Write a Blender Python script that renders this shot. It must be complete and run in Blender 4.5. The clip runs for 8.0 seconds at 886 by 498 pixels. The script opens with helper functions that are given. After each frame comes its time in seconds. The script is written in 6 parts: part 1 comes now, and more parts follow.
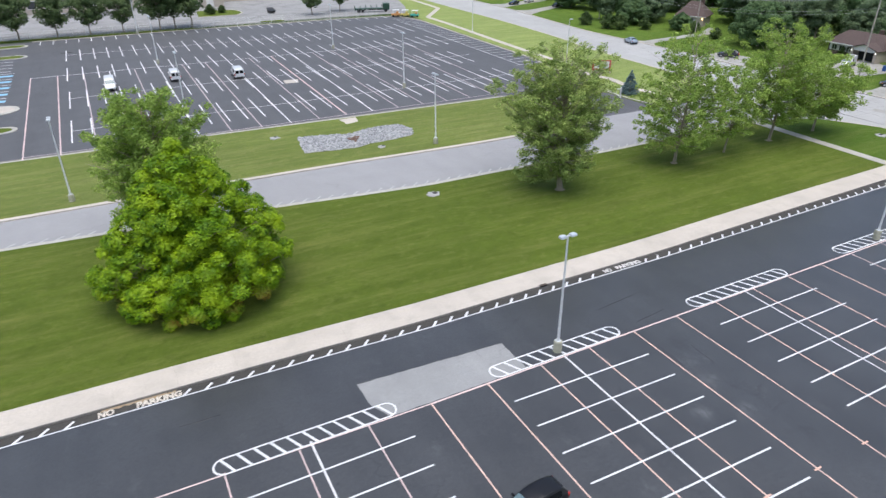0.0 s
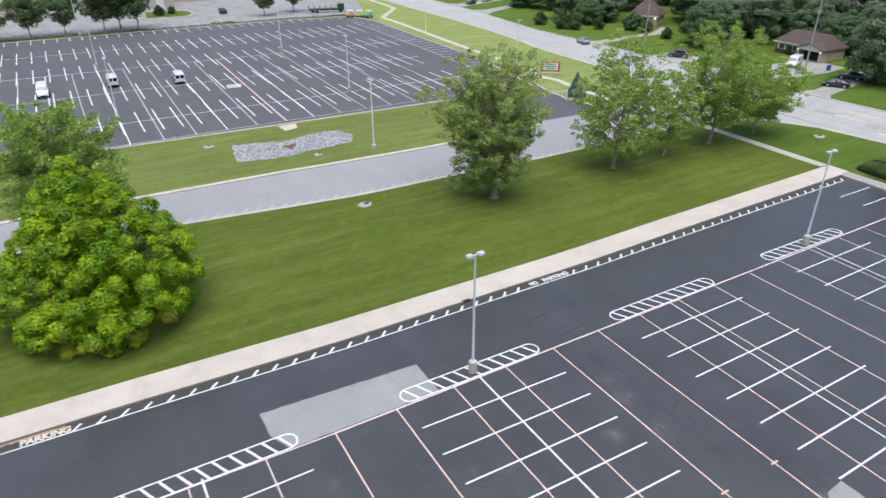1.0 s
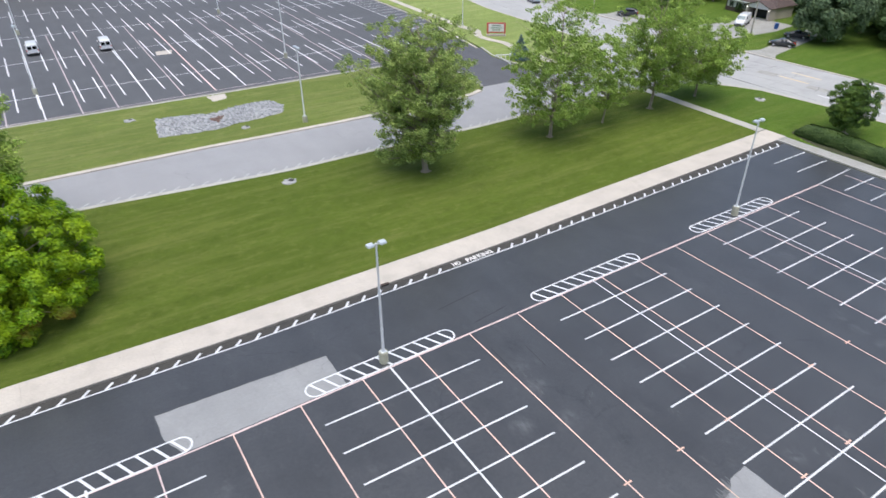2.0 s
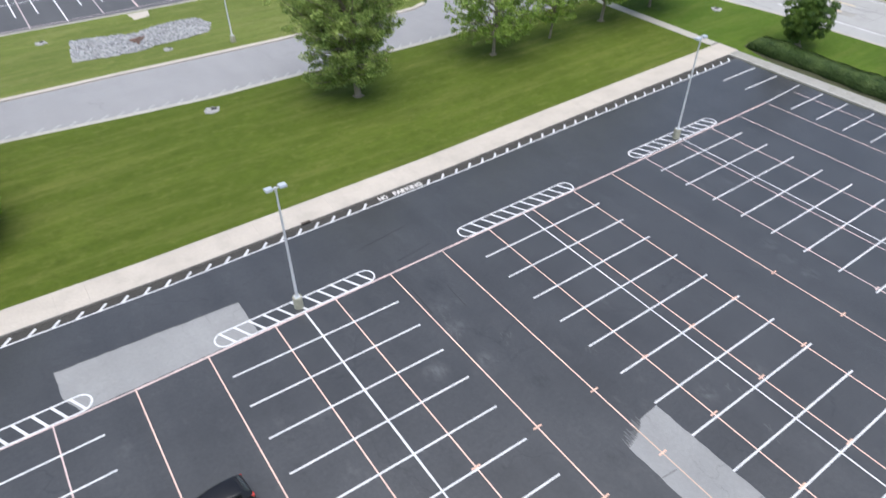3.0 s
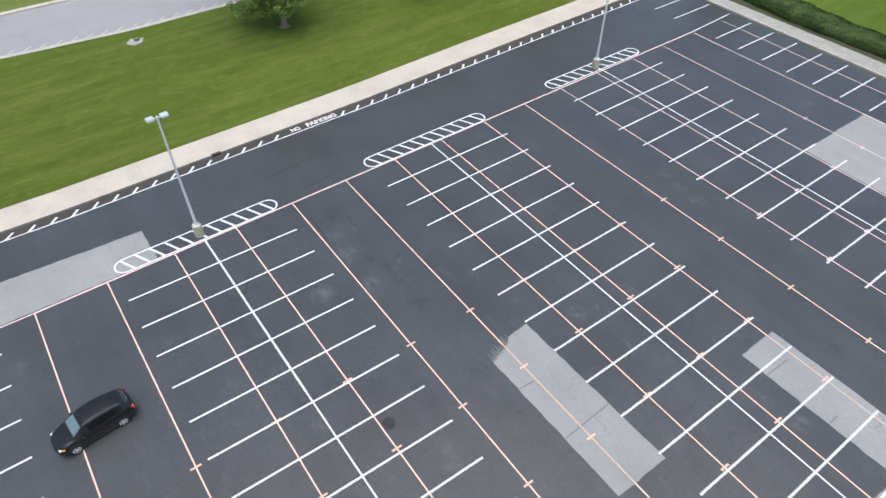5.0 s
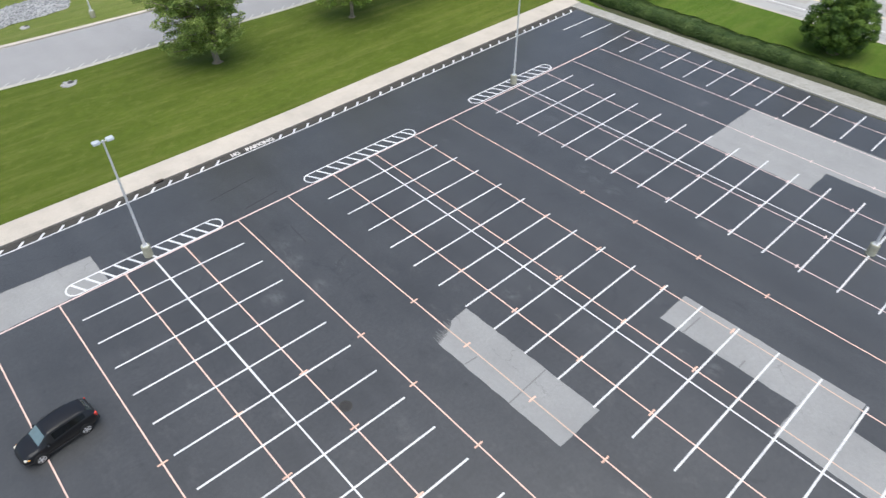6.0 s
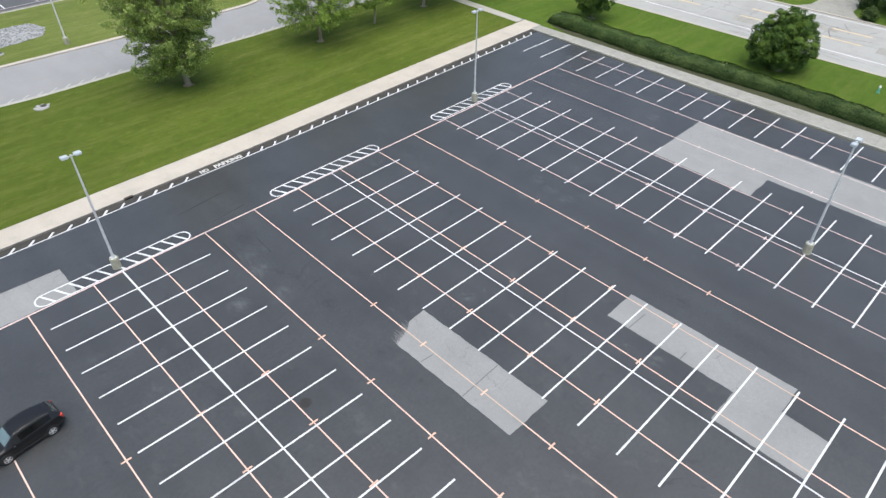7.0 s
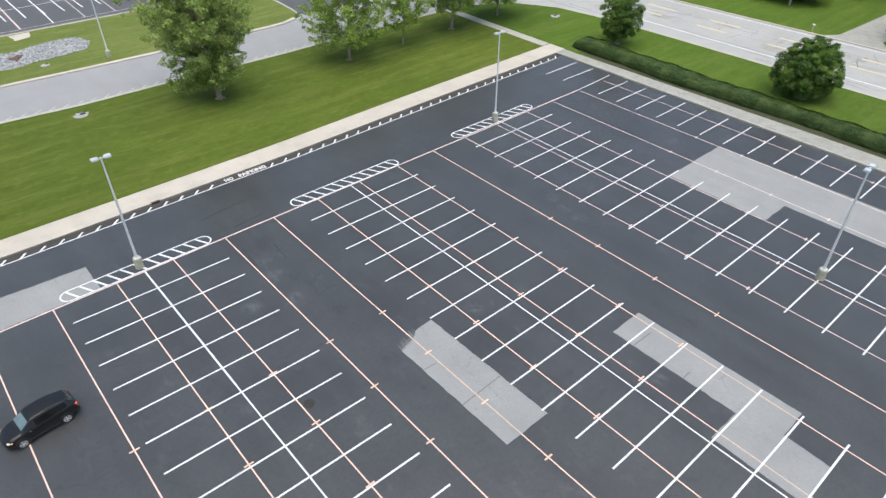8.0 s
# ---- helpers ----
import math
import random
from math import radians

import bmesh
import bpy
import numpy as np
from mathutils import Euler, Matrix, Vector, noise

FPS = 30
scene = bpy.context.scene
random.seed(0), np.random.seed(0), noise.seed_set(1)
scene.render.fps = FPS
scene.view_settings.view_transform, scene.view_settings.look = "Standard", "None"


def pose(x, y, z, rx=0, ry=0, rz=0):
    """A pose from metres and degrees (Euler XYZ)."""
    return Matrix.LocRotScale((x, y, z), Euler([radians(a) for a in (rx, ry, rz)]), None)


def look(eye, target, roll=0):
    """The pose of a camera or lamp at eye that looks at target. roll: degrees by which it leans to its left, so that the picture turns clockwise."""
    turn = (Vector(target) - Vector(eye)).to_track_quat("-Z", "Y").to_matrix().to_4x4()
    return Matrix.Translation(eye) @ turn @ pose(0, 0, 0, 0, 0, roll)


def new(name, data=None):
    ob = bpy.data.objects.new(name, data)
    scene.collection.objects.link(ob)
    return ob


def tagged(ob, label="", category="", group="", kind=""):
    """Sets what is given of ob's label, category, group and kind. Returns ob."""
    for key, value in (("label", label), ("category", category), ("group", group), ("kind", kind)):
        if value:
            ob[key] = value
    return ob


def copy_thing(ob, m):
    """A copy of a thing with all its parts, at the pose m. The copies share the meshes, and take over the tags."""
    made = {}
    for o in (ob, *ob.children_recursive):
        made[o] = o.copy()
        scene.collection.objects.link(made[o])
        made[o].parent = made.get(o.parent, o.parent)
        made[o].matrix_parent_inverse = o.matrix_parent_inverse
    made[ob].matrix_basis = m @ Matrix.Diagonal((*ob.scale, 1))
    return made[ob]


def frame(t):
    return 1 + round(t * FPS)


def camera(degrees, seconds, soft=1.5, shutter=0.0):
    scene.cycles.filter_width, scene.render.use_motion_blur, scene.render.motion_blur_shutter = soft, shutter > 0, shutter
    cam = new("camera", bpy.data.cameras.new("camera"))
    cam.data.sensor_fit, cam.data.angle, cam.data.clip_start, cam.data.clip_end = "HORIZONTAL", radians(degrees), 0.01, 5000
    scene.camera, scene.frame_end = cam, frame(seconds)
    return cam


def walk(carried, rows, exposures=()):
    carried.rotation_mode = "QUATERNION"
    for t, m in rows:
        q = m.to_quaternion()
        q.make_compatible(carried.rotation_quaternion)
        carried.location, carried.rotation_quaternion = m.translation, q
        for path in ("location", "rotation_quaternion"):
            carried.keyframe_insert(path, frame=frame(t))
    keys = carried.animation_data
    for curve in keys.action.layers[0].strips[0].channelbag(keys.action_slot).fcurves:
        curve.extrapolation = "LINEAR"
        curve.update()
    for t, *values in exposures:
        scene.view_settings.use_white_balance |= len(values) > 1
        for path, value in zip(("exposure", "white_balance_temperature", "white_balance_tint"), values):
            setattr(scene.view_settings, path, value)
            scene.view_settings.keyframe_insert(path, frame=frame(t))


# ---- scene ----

# ---------------------------------------------------------------- camera and walk
cam = camera(68.8, 8.0, soft=1.35, shutter=0.45)
PATH = [
    (0, (1.037, -0.384, 30.061), (1.849, 1.187, 29.128), -0.40),
    (0.5, (3.711, -0.542, 30.298), (4.555, 1.015, 29.369), -0.30),
    (1, (6.383, -0.672, 30.582), (7.261, 0.860, 29.641), -0.30),
    (1.5, (9.059, -0.705, 30.882), (9.965, 0.786, 29.902), -0.28),
    (2, (11.712, -0.677, 31.136), (12.634, 0.757, 30.087), -0.24),
    (2.5, (14.305, -0.652, 31.276), (15.226, 0.707, 30.132), -0.20),
    (3, (16.826, -0.657, 31.318), (17.719, 0.608, 30.052), -0.20),
    (3.5, (19.271, -0.820, 31.516), (20.100, 0.352, 30.124), -0.20),
    (4, (21.223, -1.938, 31.805), (21.997, -0.799, 30.354), -0.10),
    (4.2, (21.692, -2.631, 31.866), (22.459, -1.493, 30.410), -0.07),
    (4.45, (21.994, -3.626, 31.892), (22.766, -2.484, 30.441), -0.06),
    (4.7, (22.001, -4.707, 31.884), (22.792, -3.559, 30.447), -0.07),
    (4.95, (21.735, -5.813, 31.867), (22.557, -4.663, 30.451), -0.08),
    (5.3, (20.950, -7.289, 31.877), (21.831, -6.145, 30.493), -0.10),
    (5.5, (20.336, -8.046, 31.914), (21.257, -6.913, 30.548), -0.10),
    (6, (19.070, -9.761, 32.019), (20.086, -8.656, 30.697), -0.10),
    (6.5, (18.618, -11.453, 32.214), (19.692, -10.370, 30.921), -0.10),
    (7, (18.688, -12.965, 32.283), (19.775, -11.857, 31.022), 0.00),
    (7.5, (18.845, -14.094, 32.198), (19.915, -12.933, 30.971), 0.00),
    (8, (18.848, -14.826, 32.189), (19.900, -13.625, 30.984), 0.10),
]
walk(cam, [(t, look(eye, target, roll)) for t, eye, target, roll in PATH], exposures=[(0, 0.73, 6270, 9), (2.5, 0.77, 6300, 9), (4, 0.71, 6250, 8), (5.5, 0.75, 6450, 7), (8, 0.75, 6510, 5)])

# ---------------------------------------------------------------- world and sun (overcast)
SUN_UP, SUN_ROUND = radians(78), radians(205)
world = bpy.data.worlds.new("overcast_sky")
scene.world = world
world.use_nodes = True
wn = world.node_tree.nodes
sky = wn.new("ShaderNodeTexSky")
sky.sky_type, sky.sun_disc = "NISHITA", False
sky.sun_elevation, sky.sun_rotation = SUN_UP, SUN_ROUND
sky.air_density, sky.dust_density, sky.ozone_density = 1.0, 3.6, 1.0
world.node_tree.links.new(sky.outputs[0], wn["Background"].inputs[0])
wn["Background"].inputs[1].default_value = 0.11
sun_data = bpy.data.lights.new("sun", "SUN")
sun_data.energy, sun_data.angle, sun_data.color = 1.5, radians(68), (1.0, 0.98, 0.95)
sun = new("sun", sun_data)
sun_way = Vector((math.sin(SUN_ROUND) * math.cos(SUN_UP), math.cos(SUN_ROUND) * math.cos(SUN_UP), math.sin(SUN_UP)))
sun.matrix_world = look(sun_way * 100, (0, 0, 0))


# ---------------------------------------------------------------- materials
def nodes_of(name):
    m = bpy.data.materials.new(name)
    m.use_nodes = True
    t = m.node_tree
    return m, t, t.nodes["Principled BSDF"]


def pos_node(t, scale=(1, 1, 1), turn=0.0):
    g = t.nodes.new("ShaderNodeNewGeometry")
    mp = t.nodes.new("ShaderNodeMapping")
    mp.inputs["Scale"].default_value = scale
    mp.inputs["Rotation"].default_value = (0, 0, radians(turn))
    t.links.new(g.outputs["Position"], mp.inputs["Vector"])
    return mp.outputs[0]


def noise_node(t, vec, scale, detail=4.0, rough=0.55, lo=0.35, hi=0.65):
    """A noise, stretched so that lo..hi becomes 0..1."""
    n = t.nodes.new("ShaderNodeTexNoise")
    n.inputs["Scale"].default_value, n.inputs["Detail"].default_value, n.inputs["Roughness"].default_value = scale, detail, rough
    t.links.new(vec, n.inputs["Vector"])
    r = t.nodes.new("ShaderNodeMapRange")
    r.inputs["From Min"].default_value, r.inputs["From Max"].default_value = lo, hi
    t.links.new(n.outputs["Fac"], r.inputs["Value"])
    return r.outputs[0]


def mixed(t, fac, a, b, amount=1.0):
    """Colours a and b (tuples or sockets), mixed by fac * amount."""
    if amount != 1.0:
        k = t.nodes.new("ShaderNodeMath")
        k.operation = "MULTIPLY"
        k.inputs[1].default_value = amount
        t.links.new(fac, k.inputs[0])
        fac = k.outputs[0]
    m = t.nodes.new("ShaderNodeMix")
    m.data_type = "RGBA"
    t.links.new(fac, m.inputs["Factor"])
    for v, s in ((a, m.inputs["A"]), (b, m.inputs["B"])):
        if isinstance(v, tuple):
            s.default_value = (*v, 1)
        else:
            t.links.new(v, s)
    return m.outputs["Result"]


def bump(t, p, height, strength, distance):
    b = t.nodes.new("ShaderNodeBump")
    b.inputs["Strength"].default_value, b.inputs["Distance"].default_value = strength, distance
    t.links.new(height, b.inputs["Height"])
    t.links.new(b.outputs[0], p.inputs["Normal"])


def surface(name, a, b, rough=0.8, grain=8.0, patch=0.15, dirt=None, dirt_scale=0.5, dirt_amount=0.5, bump_by=0.3, bump_dist=0.02, metal=0.0, per_object=0.0, stretch=(1, 1, 1)):
    """Grain between colours a and b, a larger patchiness, and stains of colour dirt."""
    m, t, p = nodes_of(name)
    v = pos_node(t, stretch)
    g = noise_node(t, v, grain, 6, 0.6)
    c = mixed(t, g, a, b)
    mid = tuple((x + y) / 2 * 0.8 for x, y in zip(a, b))
    c = mixed(t, noise_node(t, v, patch, 3, 0.5), c, mid, 0.5)
    if dirt:
        c = mixed(t, noise_node(t, v, dirt_scale, 5, 0.65, 0.5, 0.72), c, dirt, dirt_amount)
    if per_object:
        o = t.nodes.new("ShaderNodeObjectInfo")
        c = mixed(t, o.outputs["Random"], c, tuple(x * 0.6 for x in b), per_object)
    t.links.new(c, p.inputs["Base Color"])
    p.inputs["Roughness"].default_value, p.inputs["Metallic"].default_value = rough, metal
    bump(t, p, g, bump_by, bump_dist)
    return m


def asphalt(name, a, b, scuff, crack_scale=0.11, crack_amount=0.6, rough=0.75, gloss_var=True, smudge=1.0, gloss=1.0, pale_spots=(), dark_spots=()):
    """Sealed asphalt: fine aggregate, cloudy sealer, pale scuffs and hairline cracks."""
    m, t, p = nodes_of(name)
    v = pos_node(t)
    fine = noise_node(t, v, 22, 6, 0.7)
    c = mixed(t, fine, a, b)
    c = mixed(t, noise_node(t, v, 4.5, 5, 0.75, 0.40, 0.62), c, tuple(x * 0.62 for x in a), 0.5 * smudge)
    c = mixed(t, noise_node(t, v, 9.0, 3, 0.8, 0.60, 0.72), c, tuple(x * 1.7 for x in b), 0.5 * smudge)
    c = mixed(t, noise_node(t, v, 0.22, 5, 0.6, 0.4, 0.62), c, tuple(x * 0.78 for x in a), 0.15 + 0.4 * smudge)
    # sealer laid in passes along the rows
    c = mixed(t, noise_node(t, pos_node(t, (0.5, 0.03, 1)), 1.0, 2, 0.5), c, tuple(x * 1.16 for x in b), 0.1 + 0.12 * smudge)
    # pale scuffs
    far_mask = noise_node(t, v, 0.09, 2, 0.5, 0.52, 0.62)
    s = noise_node(t, pos_node(t, (1, 0.55, 1), 35), 0.7, 5, 0.7, 0.56, 0.74)
    k = t.nodes.new("ShaderNodeMath")
    k.operation = "MULTIPLY"
    t.links.new(far_mask, k.inputs[0])
    t.links.new(s, k.inputs[1])
    c = mixed(t, k.outputs[0], c, scuff, 0.38)
    # small faint smudges and a coarse speckle
    c = mixed(t, noise_node(t, pos_node(t, (1, 0.7, 1), 20), 0.42, 6, 0.75, 0.58, 0.80), c, scuff, 0.4 * smudge)
    c = mixed(t, noise_node(t, pos_node(t, (0.6, 1, 1), -25), 1.6, 5, 0.7, 0.5, 0.8), c, tuple(x * 0.8 for x in a), 0.45 * smudge)
    # dark drips, here and there
    c = mixed(t, noise_node(t, v, 0.7, 4, 0.6, 0.66, 0.74), c, tuple(x * 0.55 for x in a), 0.6 * smudge)
    # single rubbed and oily spots, broken up by noise
    for spots, colour, amount in ((pale_spots, scuff, 0.75), (dark_spots, tuple(x * 0.5 for x in a), 0.8)):
        if spots:
            streak = noise_node(t, pos_node(t, (1, 0.45, 1), 20), 2.2, 5, 0.7, 0.42, 0.66)
        for x, y, r in spots:
            away = t.nodes.new("ShaderNodeVectorMath")
            away.operation = "DISTANCE"
            away.inputs[1].default_value = (x, y, 0)
            t.links.new(v, away.inputs[0])
            fade = t.nodes.new("ShaderNodeMapRange")
            fade.inputs["From Min"].default_value, fade.inputs["From Max"].default_value = r * 1.5, r * 0.2
            t.links.new(away.outputs["Value"], fade.inputs["Value"])
            both = t.nodes.new("ShaderNodeMath")
            both.operation = "MULTIPLY"
            t.links.new(fade.outputs[0], both.inputs[0])
            t.links.new(streak, both.inputs[1])
            c = mixed(t, both.outputs[0], c, colour, amount)
    # hairline cracks, here and there
    n = t.nodes.new("ShaderNodeTexNoise")
    n.inputs["Scale"].default_value, n.inputs["Detail"].default_value = 0.6, 4
    t.links.new(v, n.inputs["Vector"])
    add = t.nodes.new("ShaderNodeVectorMath")
    add.operation = "MULTIPLY_ADD"
    add.inputs[1].default_value = (2.6, 2.6, 0)
    t.links.new(n.outputs["Color"], add.inputs[0])
    t.links.new(v, add.inputs[2])
    vo = t.nodes.new("ShaderNodeTexVoronoi")
    vo.feature = "DISTANCE_TO_EDGE"
    vo.inputs["Scale"].default_value = crack_scale
    t.links.new(add.outputs[0], vo.inputs["Vector"])
    r = t.nodes.new("ShaderNodeMapRange")
    r.inputs["From Min"].default_value, r.inputs["From Max"].default_value = 0.006, 0.0
    t.links.new(vo.outputs["Distance"], r.inputs["Value"])
    k2 = t.nodes.new("ShaderNodeMath")
    k2.operation = "MULTIPLY"
    t.links.new(r.outputs[0], k2.inputs[0])
    t.links.new(noise_node(t, v, 0.13, 2, 0.5, 0.5, 0.6), k2.inputs[1])
    c = mixed(t, k2.outputs[0], c, tuple(x * 0.35 for x in a), crack_amount)
    t.links.new(c, p.inputs["Base Color"])
    p.inputs["Roughness"].default_value = rough
    p.inputs["Specular IOR Level"].default_value = gloss if gloss_var else 0.5
    bump(t, p, fine, 0.35, 0.01)
    return m


def paint(name, colour, under, wear=0.5, wear_lo=0.56, wear_hi=0.7):
    """Road paint, worn through to the surface below in specks and patches."""
    m, t, p = nodes_of(name)
    v = pos_node(t)
    c = mixed(t, noise_node(t, v, 1.3, 4, 0.6), colour, tuple(x * 0.86 for x in colour))
    c = mixed(t, noise_node(t, v, 6.0, 7, 0.75, wear_lo, wear_hi), c, under, wear)
    c = mixed(t, noise_node(t, v, 0.35, 3, 0.6, 0.5, 0.7), c, under, wear * 0.4)
    t.links.new(c, p.inputs["Base Color"])
    p.inputs["Roughness"].default_value = 0.6
    return m


def lawn_material(name, a, b, c3, dry):
    """Mown grass: blades, mowing swathes, darker and dry patches."""
    m, t, p = nodes_of(name)
    v = pos_node(t)
    blade = noise_node(t, v, 14, 5, 0.75, 0.3, 0.7)
    c = mixed(t, blade, a, b)
    c = mixed(t, noise_node(t, v, 2.6, 5, 0.75, 0.36, 0.66), c, c3, 0.65)
    c = mixed(t, noise_node(t, pos_node(t, (0.035, 0.75, 1), 1.5), 1.0, 4, 0.6, 0.38, 0.62), c, tuple(x * 0.76 for x in a), 0.38)
    c = mixed(t, noise_node(t, pos_node(t, (0.55, 0.9, 1), 12), 0.5, 5, 0.7, 0.42, 0.64), c, tuple(x * 0.74 for x in a), 0.45)
    c = mixed(t, noise_node(t, v, 0.05, 3, 0.55, 0.42, 0.62), c, tuple(x * 0.8 for x in a), 0.5)
    c = mixed(t, noise_node(t, pos_node(t, (0.12, 1.1, 1), 3), 0.5, 6, 0.7, 0.48, 0.74), c, dry, 0.5)
    c = mixed(t, noise_node(t, pos_node(t, (0.7, 1.2, 1), 30), 0.8, 6, 0.8, 0.52, 0.74), c, dry, 0.55)
    c = mixed(t, noise_node(t, pos_node(t, (0.9, 1.1, 1), -20), 0.9, 5, 0.8, 0.54, 0.72), c, tuple(x * 0.6 for x in a), 0.5)
    t.links.new(c, p.inputs["Base Color"])
    p.inputs["Roughness"].default_value = 0.9
    p.inputs["Specular IOR Level"].default_value = 0.15
    bump(t, p, blade, 0.8, 0.08)
    return m


def leaf_material(name, dark, light, tip, brown=None, brown_top=3.0, through_light=0.36):
    """Leaves that differ one by one, let light through, and turn brown in patches low on the crown."""
    m, t, p = nodes_of(name)
    g = t.nodes.new("ShaderNodeNewGeometry")
    c = mixed(t, g.outputs["Random Per Island"], dark, light)
    c = mixed(t, noise_node(t, pos_node(t), 0.55, 3, 0.6, 0.42, 0.66), c, tip, 0.75)
    if brown:
        tc = t.nodes.new("ShaderNodeTexCoord")
        sep = t.nodes.new("ShaderNodeSeparateXYZ")
        t.links.new(tc.outputs["Object"], sep.inputs[0])
        r = t.nodes.new("ShaderNodeMapRange")
        r.inputs["From Min"].default_value, r.inputs["From Max"].default_value = brown_top, brown_top * 0.4
        t.links.new(sep.outputs["Z"], r.inputs["Value"])
        k = t.nodes.new("ShaderNodeMath")
        k.operation = "MULTIPLY"
        t.links.new(r.outputs[0], k.inputs[0])
        t.links.new(noise_node(t, pos_node(t), 0.3, 3, 0.6, 0.5, 0.6), k.inputs[1])
        c = mixed(t, k.outputs[0], c, brown, 0.85)
    t.links.new(c, p.inputs["Base Color"])
    p.inputs["Roughness"].default_value = 0.48
    p.inputs["Specular IOR Level"].default_value = 0.2
    tr = t.nodes.new("ShaderNodeBsdfTranslucent")
    t.links.new(c, tr.inputs["Color"])
    mx = t.nodes.new("ShaderNodeMixShader")
    mx.inputs[0].default_value = through_light
    t.links.new(p.outputs[0], mx.inputs[1])
    t.links.new(tr.outputs[0], mx.inputs[2])
    t.links.new(mx.outputs[0], t.nodes["Material Output"].inputs["Surface"])
    return m


def plain(name, colour, rough=0.5, metal=0.0, coat=0.0, grain=3.0, vary=0.15):
    m, t, p = nodes_of(name)
    c = mixed(t, noise_node(t, pos_node(t), grain, 4, 0.6), colour, tuple(x * (1 - vary) for x in colour))
    t.links.new(c, p.inputs["Base Color"])
    p.inputs["Roughness"].default_value, p.inputs["Metallic"].default_value = rough, metal
    p.inputs["Coat Weight"].default_value, p.inputs["Coat Roughness"].default_value = coat, 0.05
    return m


def glowing(name, colour, strength):
    m, t, p = nodes_of(name)
    p.inputs["Base Color"].default_value = (*colour, 1)
    p.inputs["Emission Color"].default_value, p.inputs["Emission Strength"].default_value = (*colour, 1), strength
    return m


M_LOT = asphalt("sealed_asphalt", (0.0478, 0.0498, 0.0530), (0.0790, 0.0818, 0.0860), (0.155, 0.158, 0.162), crack_amount=0.4, rough=0.28, gloss=0.6,
                pale_spots=((35.1, 25.6, 0.6), (34.9, 23.4, 0.6), (34.7, 20.1, 0.5), (31.6, 21.0, 0.7), (48.2, 9.7, 0.5), (43.9, 10.3, 0.6), (48.3, -2.7, 0.45), (48.1, -0.7, 0.35), (59.7, 16.6, 0.6), (59.3, 14.7, 0.6), (59.1, 12.8, 0.6), (84.2, 31.1, 0.7), (77.8, 15.6, 0.6)),
                dark_spots=((36.3, 10.6, 0.7), (60.2, 0.8, 0.4), (36.0, 27.6, 0.8), (35.6, 22.2, 0.5), (36.4, 17.0, 0.7), (54.5, -0.8, 0.6)))
M_FAR_LOT = asphalt("older_sealed_asphalt", (0.060, 0.062, 0.068), (0.084, 0.086, 0.092), (0.14, 0.14, 0.14), 0.06)
M_DARK_DRIVE = asphalt("new_asphalt", (0.062, 0.062, 0.068), (0.085, 0.085, 0.092), (0.12, 0.12, 0.12))
M_BARE = asphalt("bare_grey_asphalt", (0.252, 0.255, 0.255), (0.335, 0.338, 0.337), (0.40, 0.40, 0.395), 0.3, 0.4, 0.85, False, 0.5)
M_THIN_SEAL = asphalt("thin_seal_over_grey", (0.115, 0.117, 0.12), (0.16, 0.162, 0.165), (0.2, 0.2, 0.2))
M_GUTTER = surface("dirty_gutter", (0.040, 0.038, 0.034), (0.072, 0.066, 0.058), 0.9, 9, 0.8, (0.03, 0.03, 0.03), 1.2, 0.6)
M_LANE = asphalt("grey_drive_asphalt", (0.264, 0.264, 0.270), (0.328, 0.328, 0.334), (0.33, 0.33, 0.34), 0.08, 0.3, 0.85, False, 0.15)
M_WALK = surface("beige_sidewalk_concrete", (0.485, 0.438, 0.378), (0.575, 0.523, 0.458), 0.85, 10, 0.3, (0.36, 0.33, 0.28), 0.6, 0.35, per_object=0.10)
M_GREY_WALK = surface("grey_sidewalk_concrete", (0.30, 0.295, 0.268), (0.41, 0.40, 0.368), 0.85, 5, 0.4, (0.20, 0.195, 0.155), 0.9, 0.6, per_object=0.16)
M_PATH = surface("pale_footpath_concrete", (0.40, 0.385, 0.345), (0.50, 0.48, 0.435), 0.85, 7, 0.4, (0.30, 0.285, 0.24), 0.8, 0.5, per_object=0.12)
M_KERB = surface("kerb_concrete", (0.40, 0.385, 0.35), (0.52, 0.50, 0.45), 0.85, 9, 0.4, (0.22, 0.21, 0.19), 1.0, 0.6, per_object=0.12)
# kerb face concrete: about half as bright as the other kerbs, mottled
M_KERB_FACE = surface("dark_mottled_kerb_face", (0.20, 0.19, 0.17), (0.29, 0.275, 0.25), 0.9, 7, 0.6, (0.10, 0.095, 0.085), 1.0, 0.7, per_object=0.15)
M_ROAD = surface("worn_concrete_road", (0.36, 0.36, 0.35), (0.45, 0.445, 0.43), 0.85, 6, 0.12, (0.30, 0.29, 0.28), 0.35, 0.55, per_object=0.12)
M_YARD = surface("weathered_yard_concrete", (0.24, 0.24, 0.235), (0.34, 0.335, 0.325), 0.85, 4, 0.1, (0.15, 0.15, 0.145), 0.2, 0.7)
M_SEAM = plain("tar_seam", (0.19, 0.19, 0.19), 0.7)
M_TAR = plain("black_tar", (0.022, 0.022, 0.024), 0.6)
M_CRACK = plain("dirt_filled_crack", (0.20, 0.20, 0.195), 0.9)
M_WHITE_LINE = paint("white_road_paint", (0.71, 0.72, 0.73), (0.18, 0.16, 0.165), 0.4)
M_FAR_WHITE = paint("weathered_white_paint", (0.80, 0.80, 0.81), (0.25, 0.25, 0.255), 0.4, 0.5, 0.7)
M_FAR_GRID = paint("washed_out_pink_paint", (0.56, 0.48, 0.48), (0.20, 0.18, 0.18), 0.6, 0.5, 0.68)
